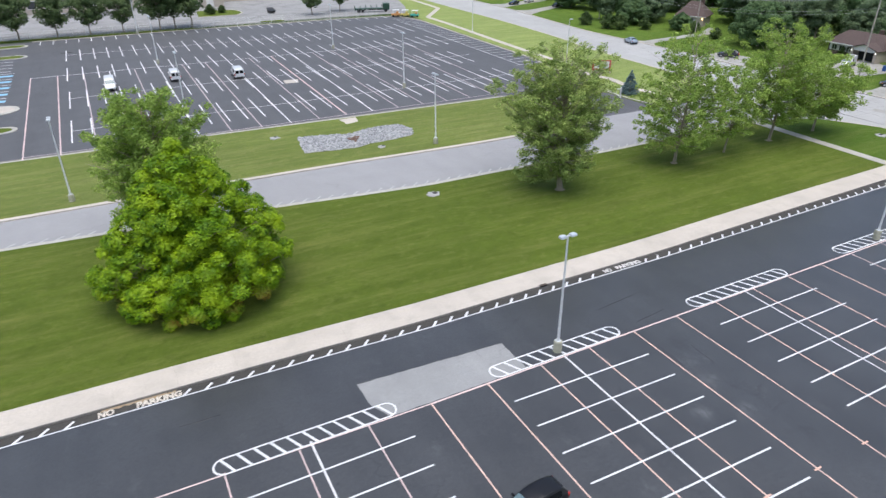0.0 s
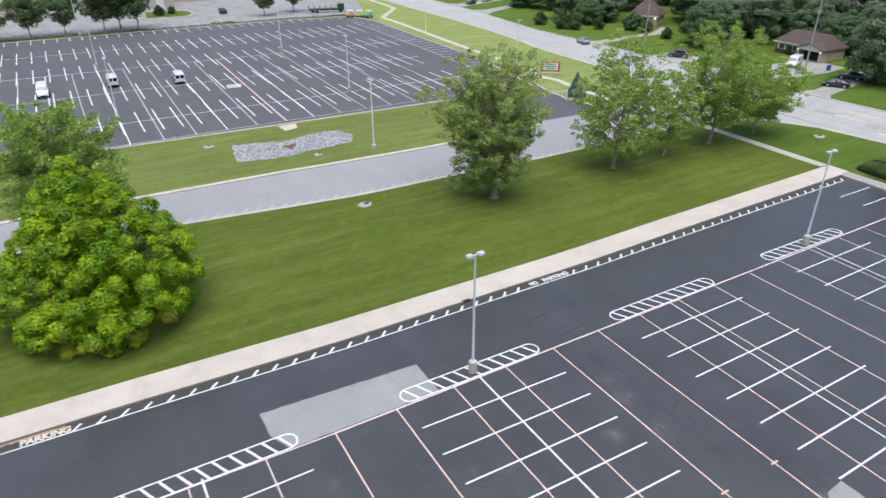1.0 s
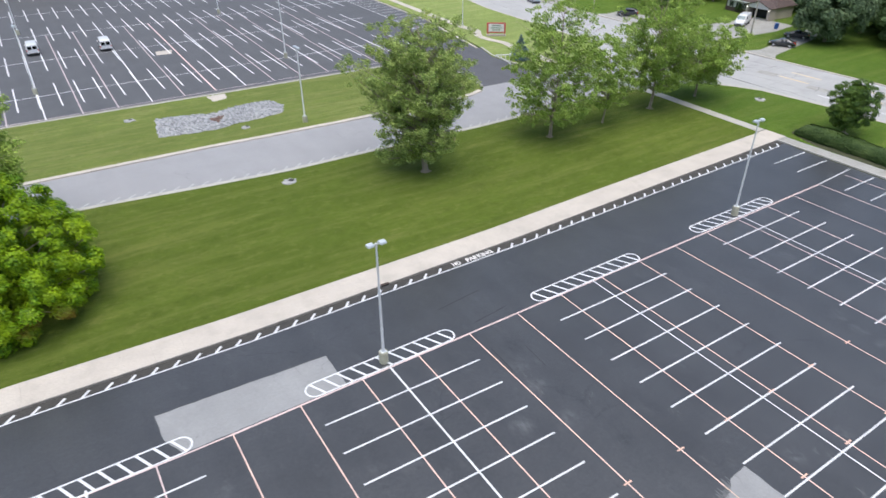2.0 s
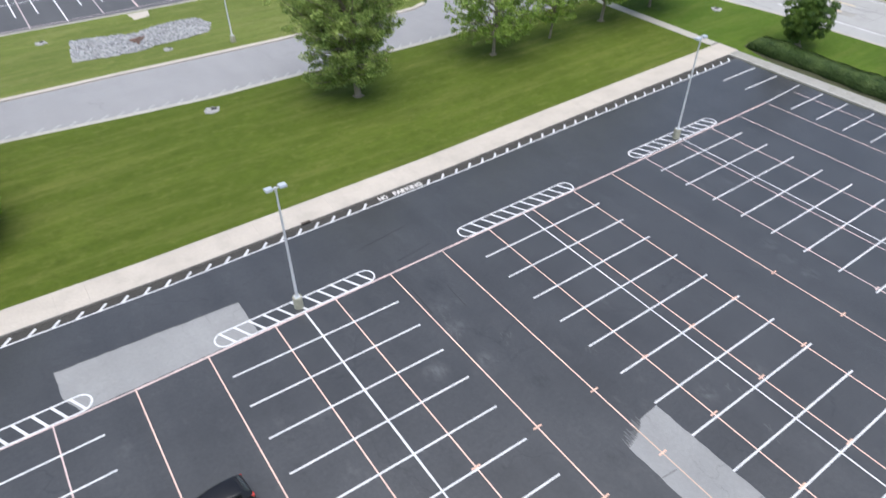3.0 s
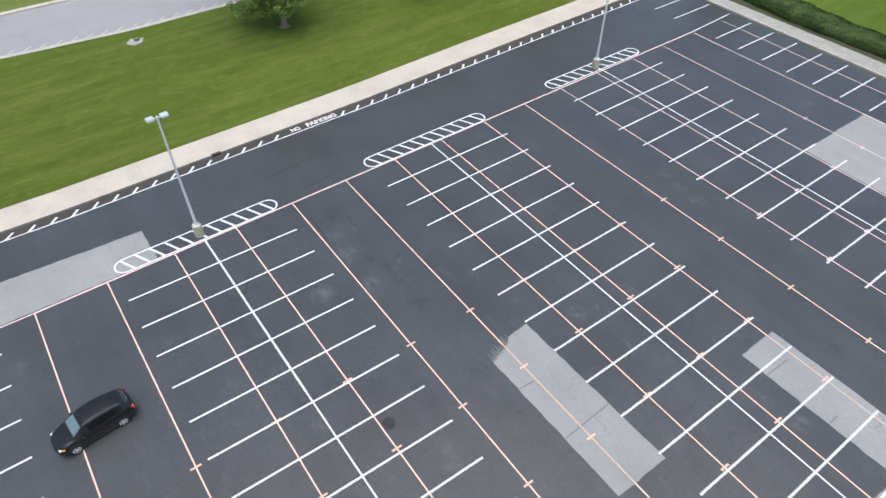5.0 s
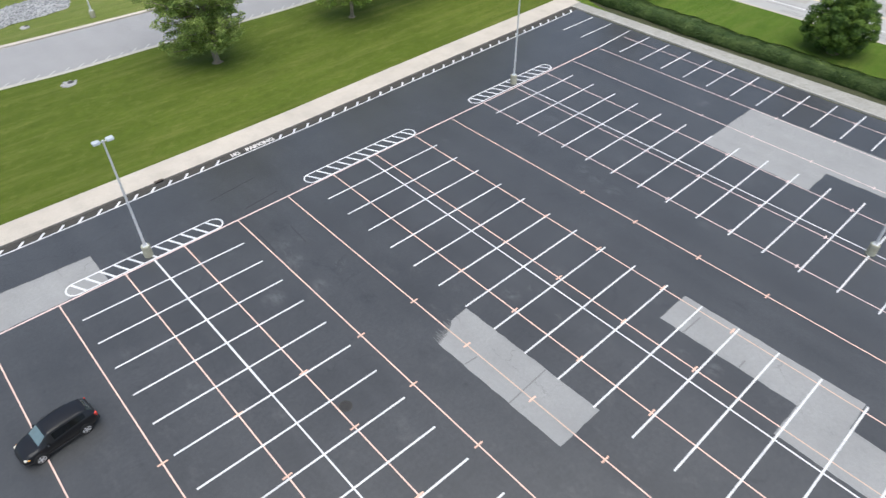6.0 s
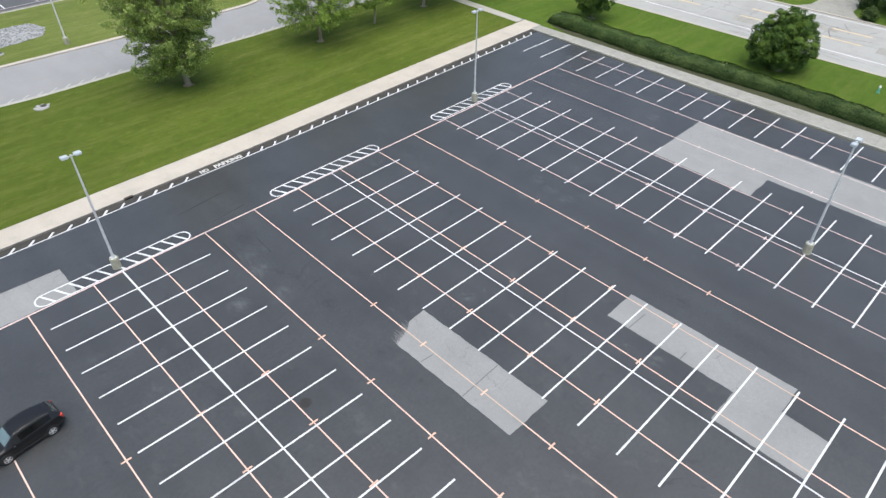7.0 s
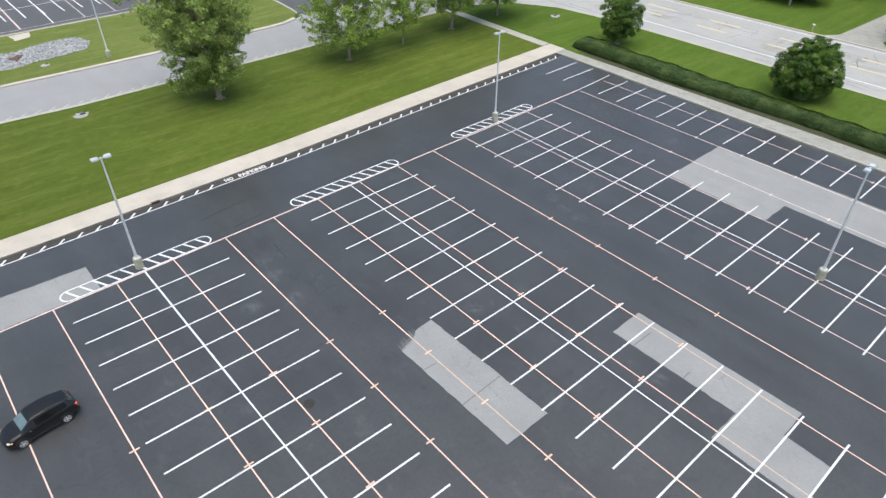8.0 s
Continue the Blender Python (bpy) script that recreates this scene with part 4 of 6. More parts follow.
for (x0, x1, y0, y1) in ((-30, -12.9, 127.0, 133.0), (-30, -12.6, 114.8, 118.6), (-34, -13.6, 178.5, 183.0), (-34, -14, 193.6, 198.0)):
    r = (y1 - y0) / 2
    pts = [(x0, y0), (x1 - r, y0)] + [(x1 - r + r * math.sin(math.pi * k / 8), (y0 + y1) / 2 - r * math.cos(math.pi * k / 8)) for k in range(1, 8)] + [(x1 - r, y1), (x0, y1)]
    isl = thing("traffic_island", 0, 0, 0, 0, "kerbed traffic island with a grass middle", "traffic island", "islands at the lot's west side", "structure")
    part("kerb_ring", poly_bm(pts, -0.1, 0.13), M_KERB, isl)
    pts2 = [(x, (y0 + y1) / 2 + (y - (y0 + y1) / 2) * 0.72) if x < x1 - r else (x - 0.7, (y0 + y1) / 2 + (y - (y0 + y1) / 2) * 0.72) for x, y in pts]
    part("grass_top" if y0 != 127.0 else "concrete_top", poly_bm(pts2, 0.0, 0.15), M_GRASS if y0 != 127.0 else M_WALK, isl)
part("bare_patch", poly_bm(ragged([(32.0, 125.9), (34.6, 125.5), (35.2, 128.4), (32.4, 128.6)], 0.5, 0.05), 0.0, 0.0068), M_WALK, far, "pale concrete drain pad")
part("dark_patch", poly_bm(ragged([(-6.9, 180.7), (-5.6, 180.4), (-4.4, 180.9), (-4.3, 182.0), (-5.4, 182.4), (-6.8, 182.0)], 0.5, 0.15), 0.0, 0.0068), M_TAR, far, "dark tar patch")

# concrete apron and service yard beyond the far lot
yard = link_bm("pavement_yard", poly_bm([(-70, 209), (-14, 206.8), (28, 205), (66, 203.8), (92, 201.5), (104, 210), (112, 240), (60, 262), (-70, 262)], -0.1, 0.05), M_YARD)
tagged(yard, "pale concrete service yard behind a wire fence", "pavement", kind="structure")
for pts in ([(31.5, 224.5), (43.6, 223.6), (46, 229), (44.9, 236), (33, 239)], [(46.4, 204.6), (53.2, 204.1), (53.2, 206.2), (46.6, 206.8)], [(-66, 206.2), (-15, 204.6), (27, 202), (27, 204.8), (-66, 208.6)]):
    tagged(link_bm("lawn_strip", poly_bm(pts, -0.05, 0.14), M_GRASS), "strip of grass beside the service yard", "lawn", kind="structure")

# ---------------------------------------------------------------- lamp posts
def lamp_post(x, y, h, arm_turn, label, heads=2, base_r=0.33, base_h=0.95, pole_r=0.085):
    post = thing("lamp_post", x, y, 0, arm_turn, label, "street lamp", "lamp posts of the parking lots")
    bm = bmesh.new()
    add_tube(bm, [(0, 0, 0), (0, 0, 0.05), (0, 0, base_h - 0.06), (0, 0, base_h)], [base_r * 1.04, base_r * 1.02, base_r, base_r * 0.93], 20)
    part("base", bm, M_BASE, post, "round weathered concrete base")
    part("base_plate", box_bm(-0.2, 0.2, -0.2, 0.2, base_h, base_h + 0.03, bevel=0.006), M_POLE, post)
    for sx in (-0.15, 0.15):
        for sy in (-0.15, 0.15):
            part("bolt", tube_bm([(sx, sy, base_h + 0.02), (sx, sy, base_h + 0.1)], [0.02, 0.02], 6), M_POLE, post)
    part("shaft_cover", tube_bm([(0, 0, base_h + 0.03), (0, 0, base_h + 0.2)], [0.15, 0.11], 12), M_POLE, post)
    part("pole", tube_bm([(0, 0, base_h + 0.03), (0, 0, h * 0.5), (0, 0, h)], [pole_r * 1.25, pole_r, pole_r * 0.72], 10), M_POLE, post)
    sides = (-1, 1) if heads == 2 else (1,)
    part("tenon", tube_bm([(0, 0, h - 0.22), (0, 0, h + 0.03)], [0.075, 0.075], 10), M_POLE, post)
    for s in sides:
        part("arm", tube_bm([(0, 0, h - 0.08), (s * 0.22, 0, h - 0.04)], [0.04, 0.04], 8), M_POLE, post)
        bm = bmesh.new()
        vs = add_box(bm, s * 0.2, s * 0.68, -0.22, 0.22, h - 0.09, h + 0.09, bevel=0.035)
        for v in vs:
            if v.is_valid and v.co.z > h:
                v.co.y *= 0.86
        head = part("lamp_head", bm, M_HEAD, post, "pale grey box lamp head")
        part("lens", box_bm(s * 0.25 if s > 0 else -0.64, s * 0.64 if s > 0 else -0.25, -0.17, 0.17, h - 0.108, h - 0.086), M_LENS, head)
    return post


lamp_post(27.2, 31.3, 9.85, 0, "grey twin-headed parking lot lamp post on a concrete base")
lamp_post(67.1, 31.45, 9.85, 0, "grey twin-headed parking lot lamp post on a concrete base")
lamp_post(66.6, -4.9, 9.85, 0, "grey twin-headed parking lot lamp post beside a stall line")
for x, y in ((50.9, 111.5), (51.9, 155.2), (11.8, 113.0), (12.3, 157.4), (11.8, 201.0)):
    lamp_post(x, y, 10.0 if y < 200 else 12.0, 90, "tall grey lamp post among far stall lines", 2)
lamp_post(41.2, 79.35, 10.0, 90, "grey lamp post on the lawn beside the drive", 2)
lamp_post(-5.4, 81.0, 9.9, 90, "grey lamp post on the lawn beside the drive", 2)
for x, y in ((90.3, 113.7), (92.8, 158.8)):
    lamp_post(x, y, 9.2, 0, "slim pale lamp post beside the footpath", 1, 0.2, 0.2, 0.07)


# ---------------------------------------------------------------- trees
def leaf_sheet(name, c, n, size, material, rng):
    """Many small folded leaves: centres c, facing n, sizes size."""
    k = len(c)
    n = n / np.maximum(np.linalg.norm(n, axis=1, keepdims=True), 1e-6)
    r = rng.normal(size=(k, 3))
    t = np.cross(n, r)
    t /= np.maximum(np.linalg.norm(t, axis=1, keepdims=True), 1e-6)
    b = np.cross(n, t)
    s = size[:, None]
    v = np.stack([c - t * s * 0.5, c + b * s * 0.36 - n * s * 0.14, c + t * s * 0.55 - n * s * 0.1, c - b * s * 0.36 - n * s * 0.14], 1).reshape(-1, 3)
    base = np.arange(k)[:, None] * 4
    f = np.concatenate([base + np.array([[0, 1, 2]]), base + np.array([[0, 2, 3]])], 1).reshape(-1)
    me = bpy.data.meshes.new(name)
    me.vertices.add(len(v))
    me.vertices.foreach_set("co", v.astype(np.float32).reshape(-1))
    me.loops.add(len(f))
    me.loops.foreach_set("vertex_index", f.astype(np.int32))
    me.polygons.add(len(f) // 3)
    me.polygons.foreach_set("loop_start", np.arange(0, len(f), 3, dtype=np.int32))
    me.update(calc_edges=True)
    me.validate()
    me.materials.append(material)
    return me


def clump_leaves(centres, radii, per, leaf, rng, up=0.45, squash=0.75):
    """Leaves round a set of clumps: mostly on the outside, tilted up and out."""
    cs, ns, ss = [], [], []
    for c, r in zip(centres, radii):
        k = max(12, int(per * r * r))
        d = rng.normal(size=(k, 3))
        d /= np.linalg.norm(d, axis=1, keepdims=True)
        d[:, 2] += 0.3
        d /= np.linalg.norm(d, axis=1, keepdims=True)
        q = rng.uniform(0.5, 1.1, (k, 1)) ** 0.5
        cs.append(np.array(c) + d * q * r * np.array([1, 1, squash]))
        ns.append(d + np.array([0, 0, up]) + rng.normal(size=(k, 3)) * 0.45)
        ss.append(rng.uniform(0.7, 1.3, k) * leaf)
    return np.concatenate(cs), np.concatenate(ns), np.concatenate(ss)


def profile_at(profile, f):
    """Crown radius, as a share of the widest, at the height fraction f."""
    return lerp_line(profile, f)


def tufted_tree(name, x, y, height, radius, material, label, seed, profile, tufts=260, tuft_r=(0.7, 1.3), leaf=0.2, cover=1.1, low=0.15, trunk_r=0.3, uneven=0.1, category="tree", group=""):
    """A dense crown: rounded tufts of leaves packed over the crown's outline, dark foliage behind them, trunk and limbs within."""
    rng = np.random.default_rng(seed)
    root = thing(name, x, y, 0, 0, label, category, group)
    crown_h = height - low
    lobes = [(rng.uniform(0, 6.283), rng.uniform(0.1, 0.9), rng.uniform(-1, 1)) for _ in range(12)]

    def reach(f, a):
        """The outline's radius at height fraction f towards a, with bulges and hollows."""
        k = sum(w * math.exp(-((math.remainder(a - la, 2 * math.pi) / 0.55) ** 2 + ((f - lf) / 0.2) ** 2)) for la, lf, w in lobes)
        return radius * profile_at(profile, f) * (1 + uneven * k)

    # tufts spread evenly over the outline's area
    weights = np.array([profile_at(profile, (k + 0.5) / 60) + 0.12 for k in range(60)])
    heights = np.interp((np.arange(tufts) + 0.5) / tufts, np.concatenate([[0], np.cumsum(weights) / weights.sum()]), np.linspace(0, 1, 61))
    cs, ns, ss, limbs = [], [], [], []
    for i, f in enumerate(heights):
        f = float(np.clip(f + rng.normal() * 0.012, 0, 1))
        a = i * 2.39996 + rng.normal() * 0.12
        r = rng.uniform(*tuft_r) * (1.0 if f < 0.8 else 0.85)
        d = max(0.0, reach(f, a) - r * rng.uniform(0.45, 0.9) - (rng.uniform(1.2, 2.4) * r if i % 3 == 2 else 0.0))
        c = np.array([d * math.cos(a), d * math.sin(a), low + crown_h * f - r * 0.35 * f])
        out = np.array([math.cos(a) * (1.05 - f), math.sin(a) * (1.05 - f), 0.25 + 0.8 * f])
        out /= np.linalg.norm(out)
        k = int(cover * 6.28 * r * r / (0.36 * leaf * leaf))
        q = rng.normal(size=(k, 3))
        q /= np.linalg.norm(q, axis=1, keepdims=True)
        q += out * 0.75 + np.array([0, 0, 0.15])
        q /= np.linalg.norm(q, axis=1, keepdims=True)
        shell = rng.uniform(0.6, 1.15, (k, 1))
        cs.append(c + q * shell * r * np.array([1, 1, 0.82]))
        ns.append(q + np.array([0, 0, 0.35]) + rng.normal(size=(k, 3)) * 0.28)
        ss.append(rng.uniform(0.7, 1.3, k) * leaf)
        if i % 9 == 0:
            limbs.append(Vector(c))
    # foliage behind the tufts, further in
    k = int(tufts * 70)
    f = rng.uniform(0.0, 0.93, k)
    a = rng.uniform(0, 6.283, k)
    d = radius * np.array([profile_at(profile, float(v)) for v in f]) * rng.uniform(0.2, 0.52, k)
    cs.append(np.stack([d * np.cos(a), d * np.sin(a), low + crown_h * f * 0.93], 1))
    ns.append(np.stack([np.cos(a), np.sin(a), np.full(k, 0.5)], 1) + rng.normal(size=(k, 3)) * 0.4)
    ss.append(rng.uniform(1.2, 2.0, k) * leaf)
    c, n, size = np.concatenate(cs), np.concatenate(ns), np.concatenate(ss)
    keep = c[:, 2] > 0.14
    bm = bmesh.new()
    top = low + crown_h * 0.82
    add_tube(bm, [(0, 0, -0.05), (0, 0, 0.3)] + [(rng.uniform(-0.12, 0.12), rng.uniform(-0.12, 0.12), top * j / 5) for j in range(1, 6)], [trunk_r * 1.45, trunk_r * 1.1] + [trunk_r * (1 - 0.17 * j) for j in range(1, 6)], 10)
    for p in limbs:
        s0 = Vector((0, 0, min(top * 0.95, max(low * 0.8, p.z - 0.5 * math.hypot(p.x, p.y) - 0.3))))
        add_tube(bm, [s0, s0.lerp(p, 0.5) + Vector((0, 0, -0.15)), p], [trunk_r * 0.3, trunk_r * 0.18, trunk_r * 0.06], 6, cap=False)
    part("trunk", bm, M_BARK, root, smooth=True)
    shared("crown", leaf_sheet("crown", c[keep], n[keep], size[keep], material, rng), root)
    return root


def tree(name, x, y, height, radius, material, label, seed, style="open", clumps=90, per=110, leaf=0.34, trunk_r=0.32, crown_low=0.16, lean=(0, 0), widest=0.5, clump_r=(0.8, 1.5), group=""):
    """A tapered trunk, limbs that reach into the crown, and a crown of leaf clumps with gaps."""
    rng = np.random.default_rng(seed)
    root = thing(name, x, y, 0, 0, label, "tree", group)
    low = height * crown_low
    crown_h = height - low
    pts, rad = [], []

    def envelope(f):
        """Crown radius at the height fraction f."""
        if f < widest:
            return radius * (0.55 + 0.45 * math.sin(math.pi / 2 * f / widest)) if style != "dome" else radius * (0.86 + 0.14 * math.sin(math.pi / 2 * f / widest))
        q = (f - widest) / (1 - widest)
        return radius * max(0.12, math.sqrt(max(0.0, 1 - q ** 1.7)) if style != "dome" else max(0.1, (1 - q ** 1.6)))

    lobes = rng.uniform(0.62, 1.22, 9)
    for i in range(clumps):
        f = rng.uniform(0.0, 1.0) ** (0.9 if style == "open" else 0.85)
        a = rng.uniform(0, 2 * math.pi)
        lobe = lobes[int((a / (2 * math.pi) * 9 + f * 5) % 9)]
        rr = envelope(f) * (lobe if style == "open" else 0.94 + 0.09 * lobe)
        q = math.sqrt(rng.uniform(0.15, 1.0)) if style == "open" else (rng.uniform(0.86, 1.0) if style == "dome" and i % 4 else rng.uniform(0.7, 1.0))
        r = rng.uniform(*clump_r) * (1.0 if f < 0.85 else 0.8)
        d = max(0.0, rr * q - r * 0.5)
        pts.append((lean[0] * f + d * math.cos(a), lean[1] * f + d * math.sin(a), low + crown_h * f * 0.96 + (0.2 if style == "open" else 0.5)))
        rad.append(r)
    if style != "open":
        # shaded inner foliage
        for i in range(clumps // 3):
            f = rng.uniform(0.02, 0.8)
            a = rng.uniform(0, 2 * math.pi)
            d = envelope(f) * (0.42 if style == "dome" else 0.55) * math.sqrt(rng.uniform())
            pts.append((d * math.cos(a), d * math.sin(a), low + crown_h * f * 0.9))
            rad.append(clump_r[1] * 1.2)
    # trunk and limbs
    bm = bmesh.new()
    top = low + crown_h * 0.8
    wob = [(rng.uniform(-0.15, 0.15) + lean[0] * k / 5, rng.uniform(-0.15, 0.15) + lean[1] * k / 5, top * k / 5) for k in range(1, 6)]
    add_tube(bm, [(0, 0, -0.05), (0, 0, 0.25)] + wob, [trunk_r * 1.45, trunk_r * 1.1] + [trunk_r * (1 - 0.17 * k) for k in range(1, 6)], 10)
    order = sorted(range(len(pts)), key=lambda i: pts[i][2])
    for i in order[:: max(1, len(order) // 26)]:
        p = Vector(pts[i])
        z0 = max(low * 0.75, p.z - 0.55 * math.hypot(p.x, p.y) - 0.8)
        z0 = min(z0, top * 0.95)
        k = z0 / top
        s = Vector((lean[0] * k, lean[1] * k, z0))
        mid = s.lerp(p, 0.5) + Vector((0, 0, -0.25))
        r0 = trunk_r * max(0.16, 0.42 * (1 - 0.6 * k)) * (1.0 if style == "open" else 0.6)
        add_tube(bm, [s, mid, p], [r0, r0 * 0.6, r0 * 0.22], 6, cap=False)
    part("trunk", bm, M_BARK, root, smooth=True)
    c, n, s = clump_leaves(pts, rad, per, leaf, rng)
    keep = c[:, 2] > 0.12
    me = leaf_sheet("crown", c[keep], n[keep], s[keep], material, rng)
    shared("crown", me, root)
    return root


def airy_tree(name, x, y, height, radius, material, label, seed, trunk_r=0.26, first=0.16, limbs=40, leaf=0.2, per=250, widest=0.5, lean=(0, 0), base=0.7, clump=(0.35, 0.8), sway=(0.0, 0.0), extra=(), group=""):
    """A loose crown: limbs round a wandering leader, side shoots, and leaf tufts strung along them."""
    rng = np.random.default_rng(seed)
    root = thing(name, x, y, 0, 0, label, "tree", group)
    bm = bmesh.new()

    def leader(z):
        f = z / height
        return Vector((lean[0] * f * f + 0.25 * math.sin(f * 7 + seed), lean[1] * f * f + 0.25 * math.cos(f * 6 + seed), z)) - Vector((0.25 * math.sin(seed), 0.25 * math.cos(seed), 0)) * (1 - f)

    zs = [-0.05, 0.3] + [height * 0.94 * k / 7 for k in range(1, 8)]
    add_tube(bm, [leader(z) for z in zs], [trunk_r * 1.4, trunk_r * 1.05] + [trunk_r * (1 - 0.128 * k) for k in range(1, 8)], 10)
    pts, rad = [], []
    for i in range(limbs + len(extra)):
        droop = 0.0
        f = (i + rng.uniform(0, 1)) / limbs
        a = i * 2.39996 + rng.uniform(-0.4, 0.4)
        longer = 1.0 + sway[1] * math.cos(a - radians(sway[0]))
        if i >= limbs:
            f, a, longer, droop = extra[i - limbs][1], radians(extra[i - limbs][0]), extra[i - limbs][2], extra[i - limbs][3]
        prof = base + (1 - base) * math.sin(math.pi / 2 * f / widest) if f < widest else math.sqrt(max(0.03, 1 - ((f - widest) / (1.03 - widest)) ** 1.9))
        reach = radius * prof * longer * (rng.uniform(0.76, 1.08) if f < 0.55 else rng.uniform(0.6, 1.2))
        rise = radians(rng.uniform(12, 30) + 38 * f)
        zt = first * height + (1 - first) * height * f
        z0 = max(first * height * 0.8, zt - reach * math.tan(rise) * 0.7)
        s = leader(min(z0, height * 0.93))
        e = Vector((s.x + reach * math.cos(a), s.y + reach * math.sin(a), min(zt + 0.25, height) - droop))
        mid = s.lerp(e, 0.5) + Vector((rng.uniform(-0.3, 0.3), rng.uniform(-0.3, 0.3), rng.uniform(-0.1, 0.5)))
        r0 = trunk_r * (0.36 - 0.2 * f)
        add_tube(bm, [s, mid, e], [r0, r0 * 0.6, r0 * 0.15], 5, cap=False)
        side = Vector((-math.sin(a), math.cos(a), 0))
        n = max(2, int(reach * 1.45))
        for k in range(n):
            u = 0.28 + 0.74 * (k + rng.uniform(0, 1)) / n
            c = (s.lerp(mid, u * 2) if u < 0.5 else mid.lerp(e, u * 2 - 1))
            spread = (0.2 + 0.34 * reach * u * (1.15 - u))
            c = c + side * rng.normal() * spread + Vector((0, 0, rng.normal() * 0.35 - (0.25 if f < 0.2 else 0.0)))
            if c.z > (first * height * 0.62 if not droop else 0.4) and rng.uniform() < 0.93:
                pts.append(tuple(c))
                rad.append(rng.uniform(*clump) * (1.12 - 0.3 * u))
                if k % 3 == 1:
                    q = s.lerp(mid, u * 2) if u < 0.5 else mid.lerp(e, u * 2 - 1)
                    add_tube(bm, [q, c], [r0 * 0.3, r0 * 0.1], 4, cap=False)
    part("trunk", bm, M_BARK, root, smooth=True)
    cs, ns, ss = [], [], []
    for c, r in zip(pts, rad):
        k = max(10, int(per * r * r))
        d = rng.normal(size=(k, 3))
        d /= np.linalg.norm(d, axis=1, keepdims=True)
        q = rng.uniform(0.1, 1.25, (k, 1)) ** 0.6
        cs.append(np.array(c) + d * q * r * np.array([1, 1, 0.7]))
        ns.append(d * 0.5 + np.array([0, 0, 0.4]) + rng.normal(size=(k, 3)) * 0.95)
        ss.append(rng.uniform(0.65, 1.35, k) * leaf)
    me = leaf_sheet("crown", np.concatenate(cs), np.concatenate(ns), np.concatenate(ss), material, rng)
    shared("crown", me, root)
    return root


def mulch(x, y, r):
    rng = random.Random(int(x * 7 + y))
    pts = [(x + r * math.cos(k * 0.5236) * rng.uniform(0.8, 1.15), y + r * math.sin(k * 0.5236) * rng.uniform(0.8, 1.15)) for k in range(12)]
    ob = link_bm("tree_pit", poly_bm(pts, 0.1, 0.145), M_SOIL)
    tagged(ob, "bare brown soil round a trunk", "soil", kind="structure")


MAPLE = [(0.0, 0.84), (0.10, 0.96), (0.22, 1.0), (0.38, 0.94), (0.52, 0.81), (0.68, 0.58), (0.82, 0.38), (0.93, 0.2), (1.0, 0.04)]
ROUND = [(0.0, 0.36), (0.08, 0.62), (0.25, 0.92), (0.45, 1.0), (0.65, 0.97), (0.8, 0.82), (0.92, 0.55), (1.0, 0.15)]
tufted_tree("maple_tree", 4.5, 53.0, 13.9, 7.3, M_LEAF_BIG, "dense bright yellow-green rounded tree on the lawn", 21, MAPLE, 350, (0.5, 1.1), 0.19, 1.1, 0.3, 0.42, 0.22)
airy_tree("shade_tree", 3.7, 64.0, 15.9, 5.5, M_LEAF_LIGHT, "airy light green tree with loose branches", 22, 0.3, 0.2, 125, 0.21, 250, 0.6, (-0.6, 0), 0.66, clump=(0.45, 0.9), extra=((155, 0.34, 1.35, 0), (165, 0.28, 1.3, 0), (150, 0.4, 1.3, 0), (-20, 0.42, 1.2, 0), (-25, 0.36, 1.15, 0)))
airy_tree("shade_tree", 46.5, 57.0, 17.2, 6.2, M_LEAF_OPEN, "tall grey-green tree with loose upper branches on the lawn", 123, 0.34, 0.15, 150, 0.185, 310, 0.64, (-0.4, 0.4), 0.56, clump=(0.36, 0.78), sway=(150, 0.10), extra=((158, 0.70, 1.45, 0), (150, 0.66, 1.5, 0), (166, 0.74, 1.35, 0), (140, 0.72, 1.35, 0), (150, 0.03, 1.25, 1.6), (143, 0.05, 1.25, 1.9), (135, 0.04, 1.2, 1.7), (147, 0.10, 1.25, 1.7), (20, 0.12, 1.2, 1.2), (155, 0.12, 1.2, 1.4)))
airy_tree("shade_tree", 65.2, 57.2, 17.3, 6.9, M_LEAF_LIGHT, "airy light green tree with a thin see-through crown", 24, 0.21, 0.17, 84, 0.21, 220, 0.32, (0.8, 0), 0.75, clump=(0.34, 0.74))
airy_tree("shade_tree", 74.2, 57.1, 11.8, 4.4, M_LEAF_LIGHT, "slim light green tree on the lawn", 25, 0.13, 0.26, 50, 0.21, 240, 0.5, clump=(0.34, 0.72))
airy_tree("shade_tree", 83.9, 57.6, 16.7, 6.7, M_LEAF_LIGHT, "broad light green tree beside the footpath", 26, 0.22, 0.2, 92, 0.21, 230, 0.6, (-1.0, 0), base=0.6, clump=(0.36, 0.78))
airy_tree("shade_tree", 93.5, 57.6, 10.9, 6.2, M_LEAF_LIGHT, "broad light green tree near the junction", 27, 0.19, 0.3, 84, 0.21, 240, 0.5, base=0.55, clump=(0.36, 0.78))
tufted_tree("street_tree", 99.2, 11.8, 7.2, 3.8, M_LEAF_STREET, "round dense green tree beside the hedge", 128, ROUND, 130, (0.42, 0.85), 0.2, 1.1, 0.6, 0.16, 0.2, group="round trees along the road")
tufted_tree("street_tree", 97.3, 37.4, 7.1, 3.05, M_LEAF_STREET, "round dense green tree beside the hedge", 29, ROUND, 100, (0.4, 0.75), 0.2, 0.95, 1.1, 0.14, 0.2, group="round trees along the road")
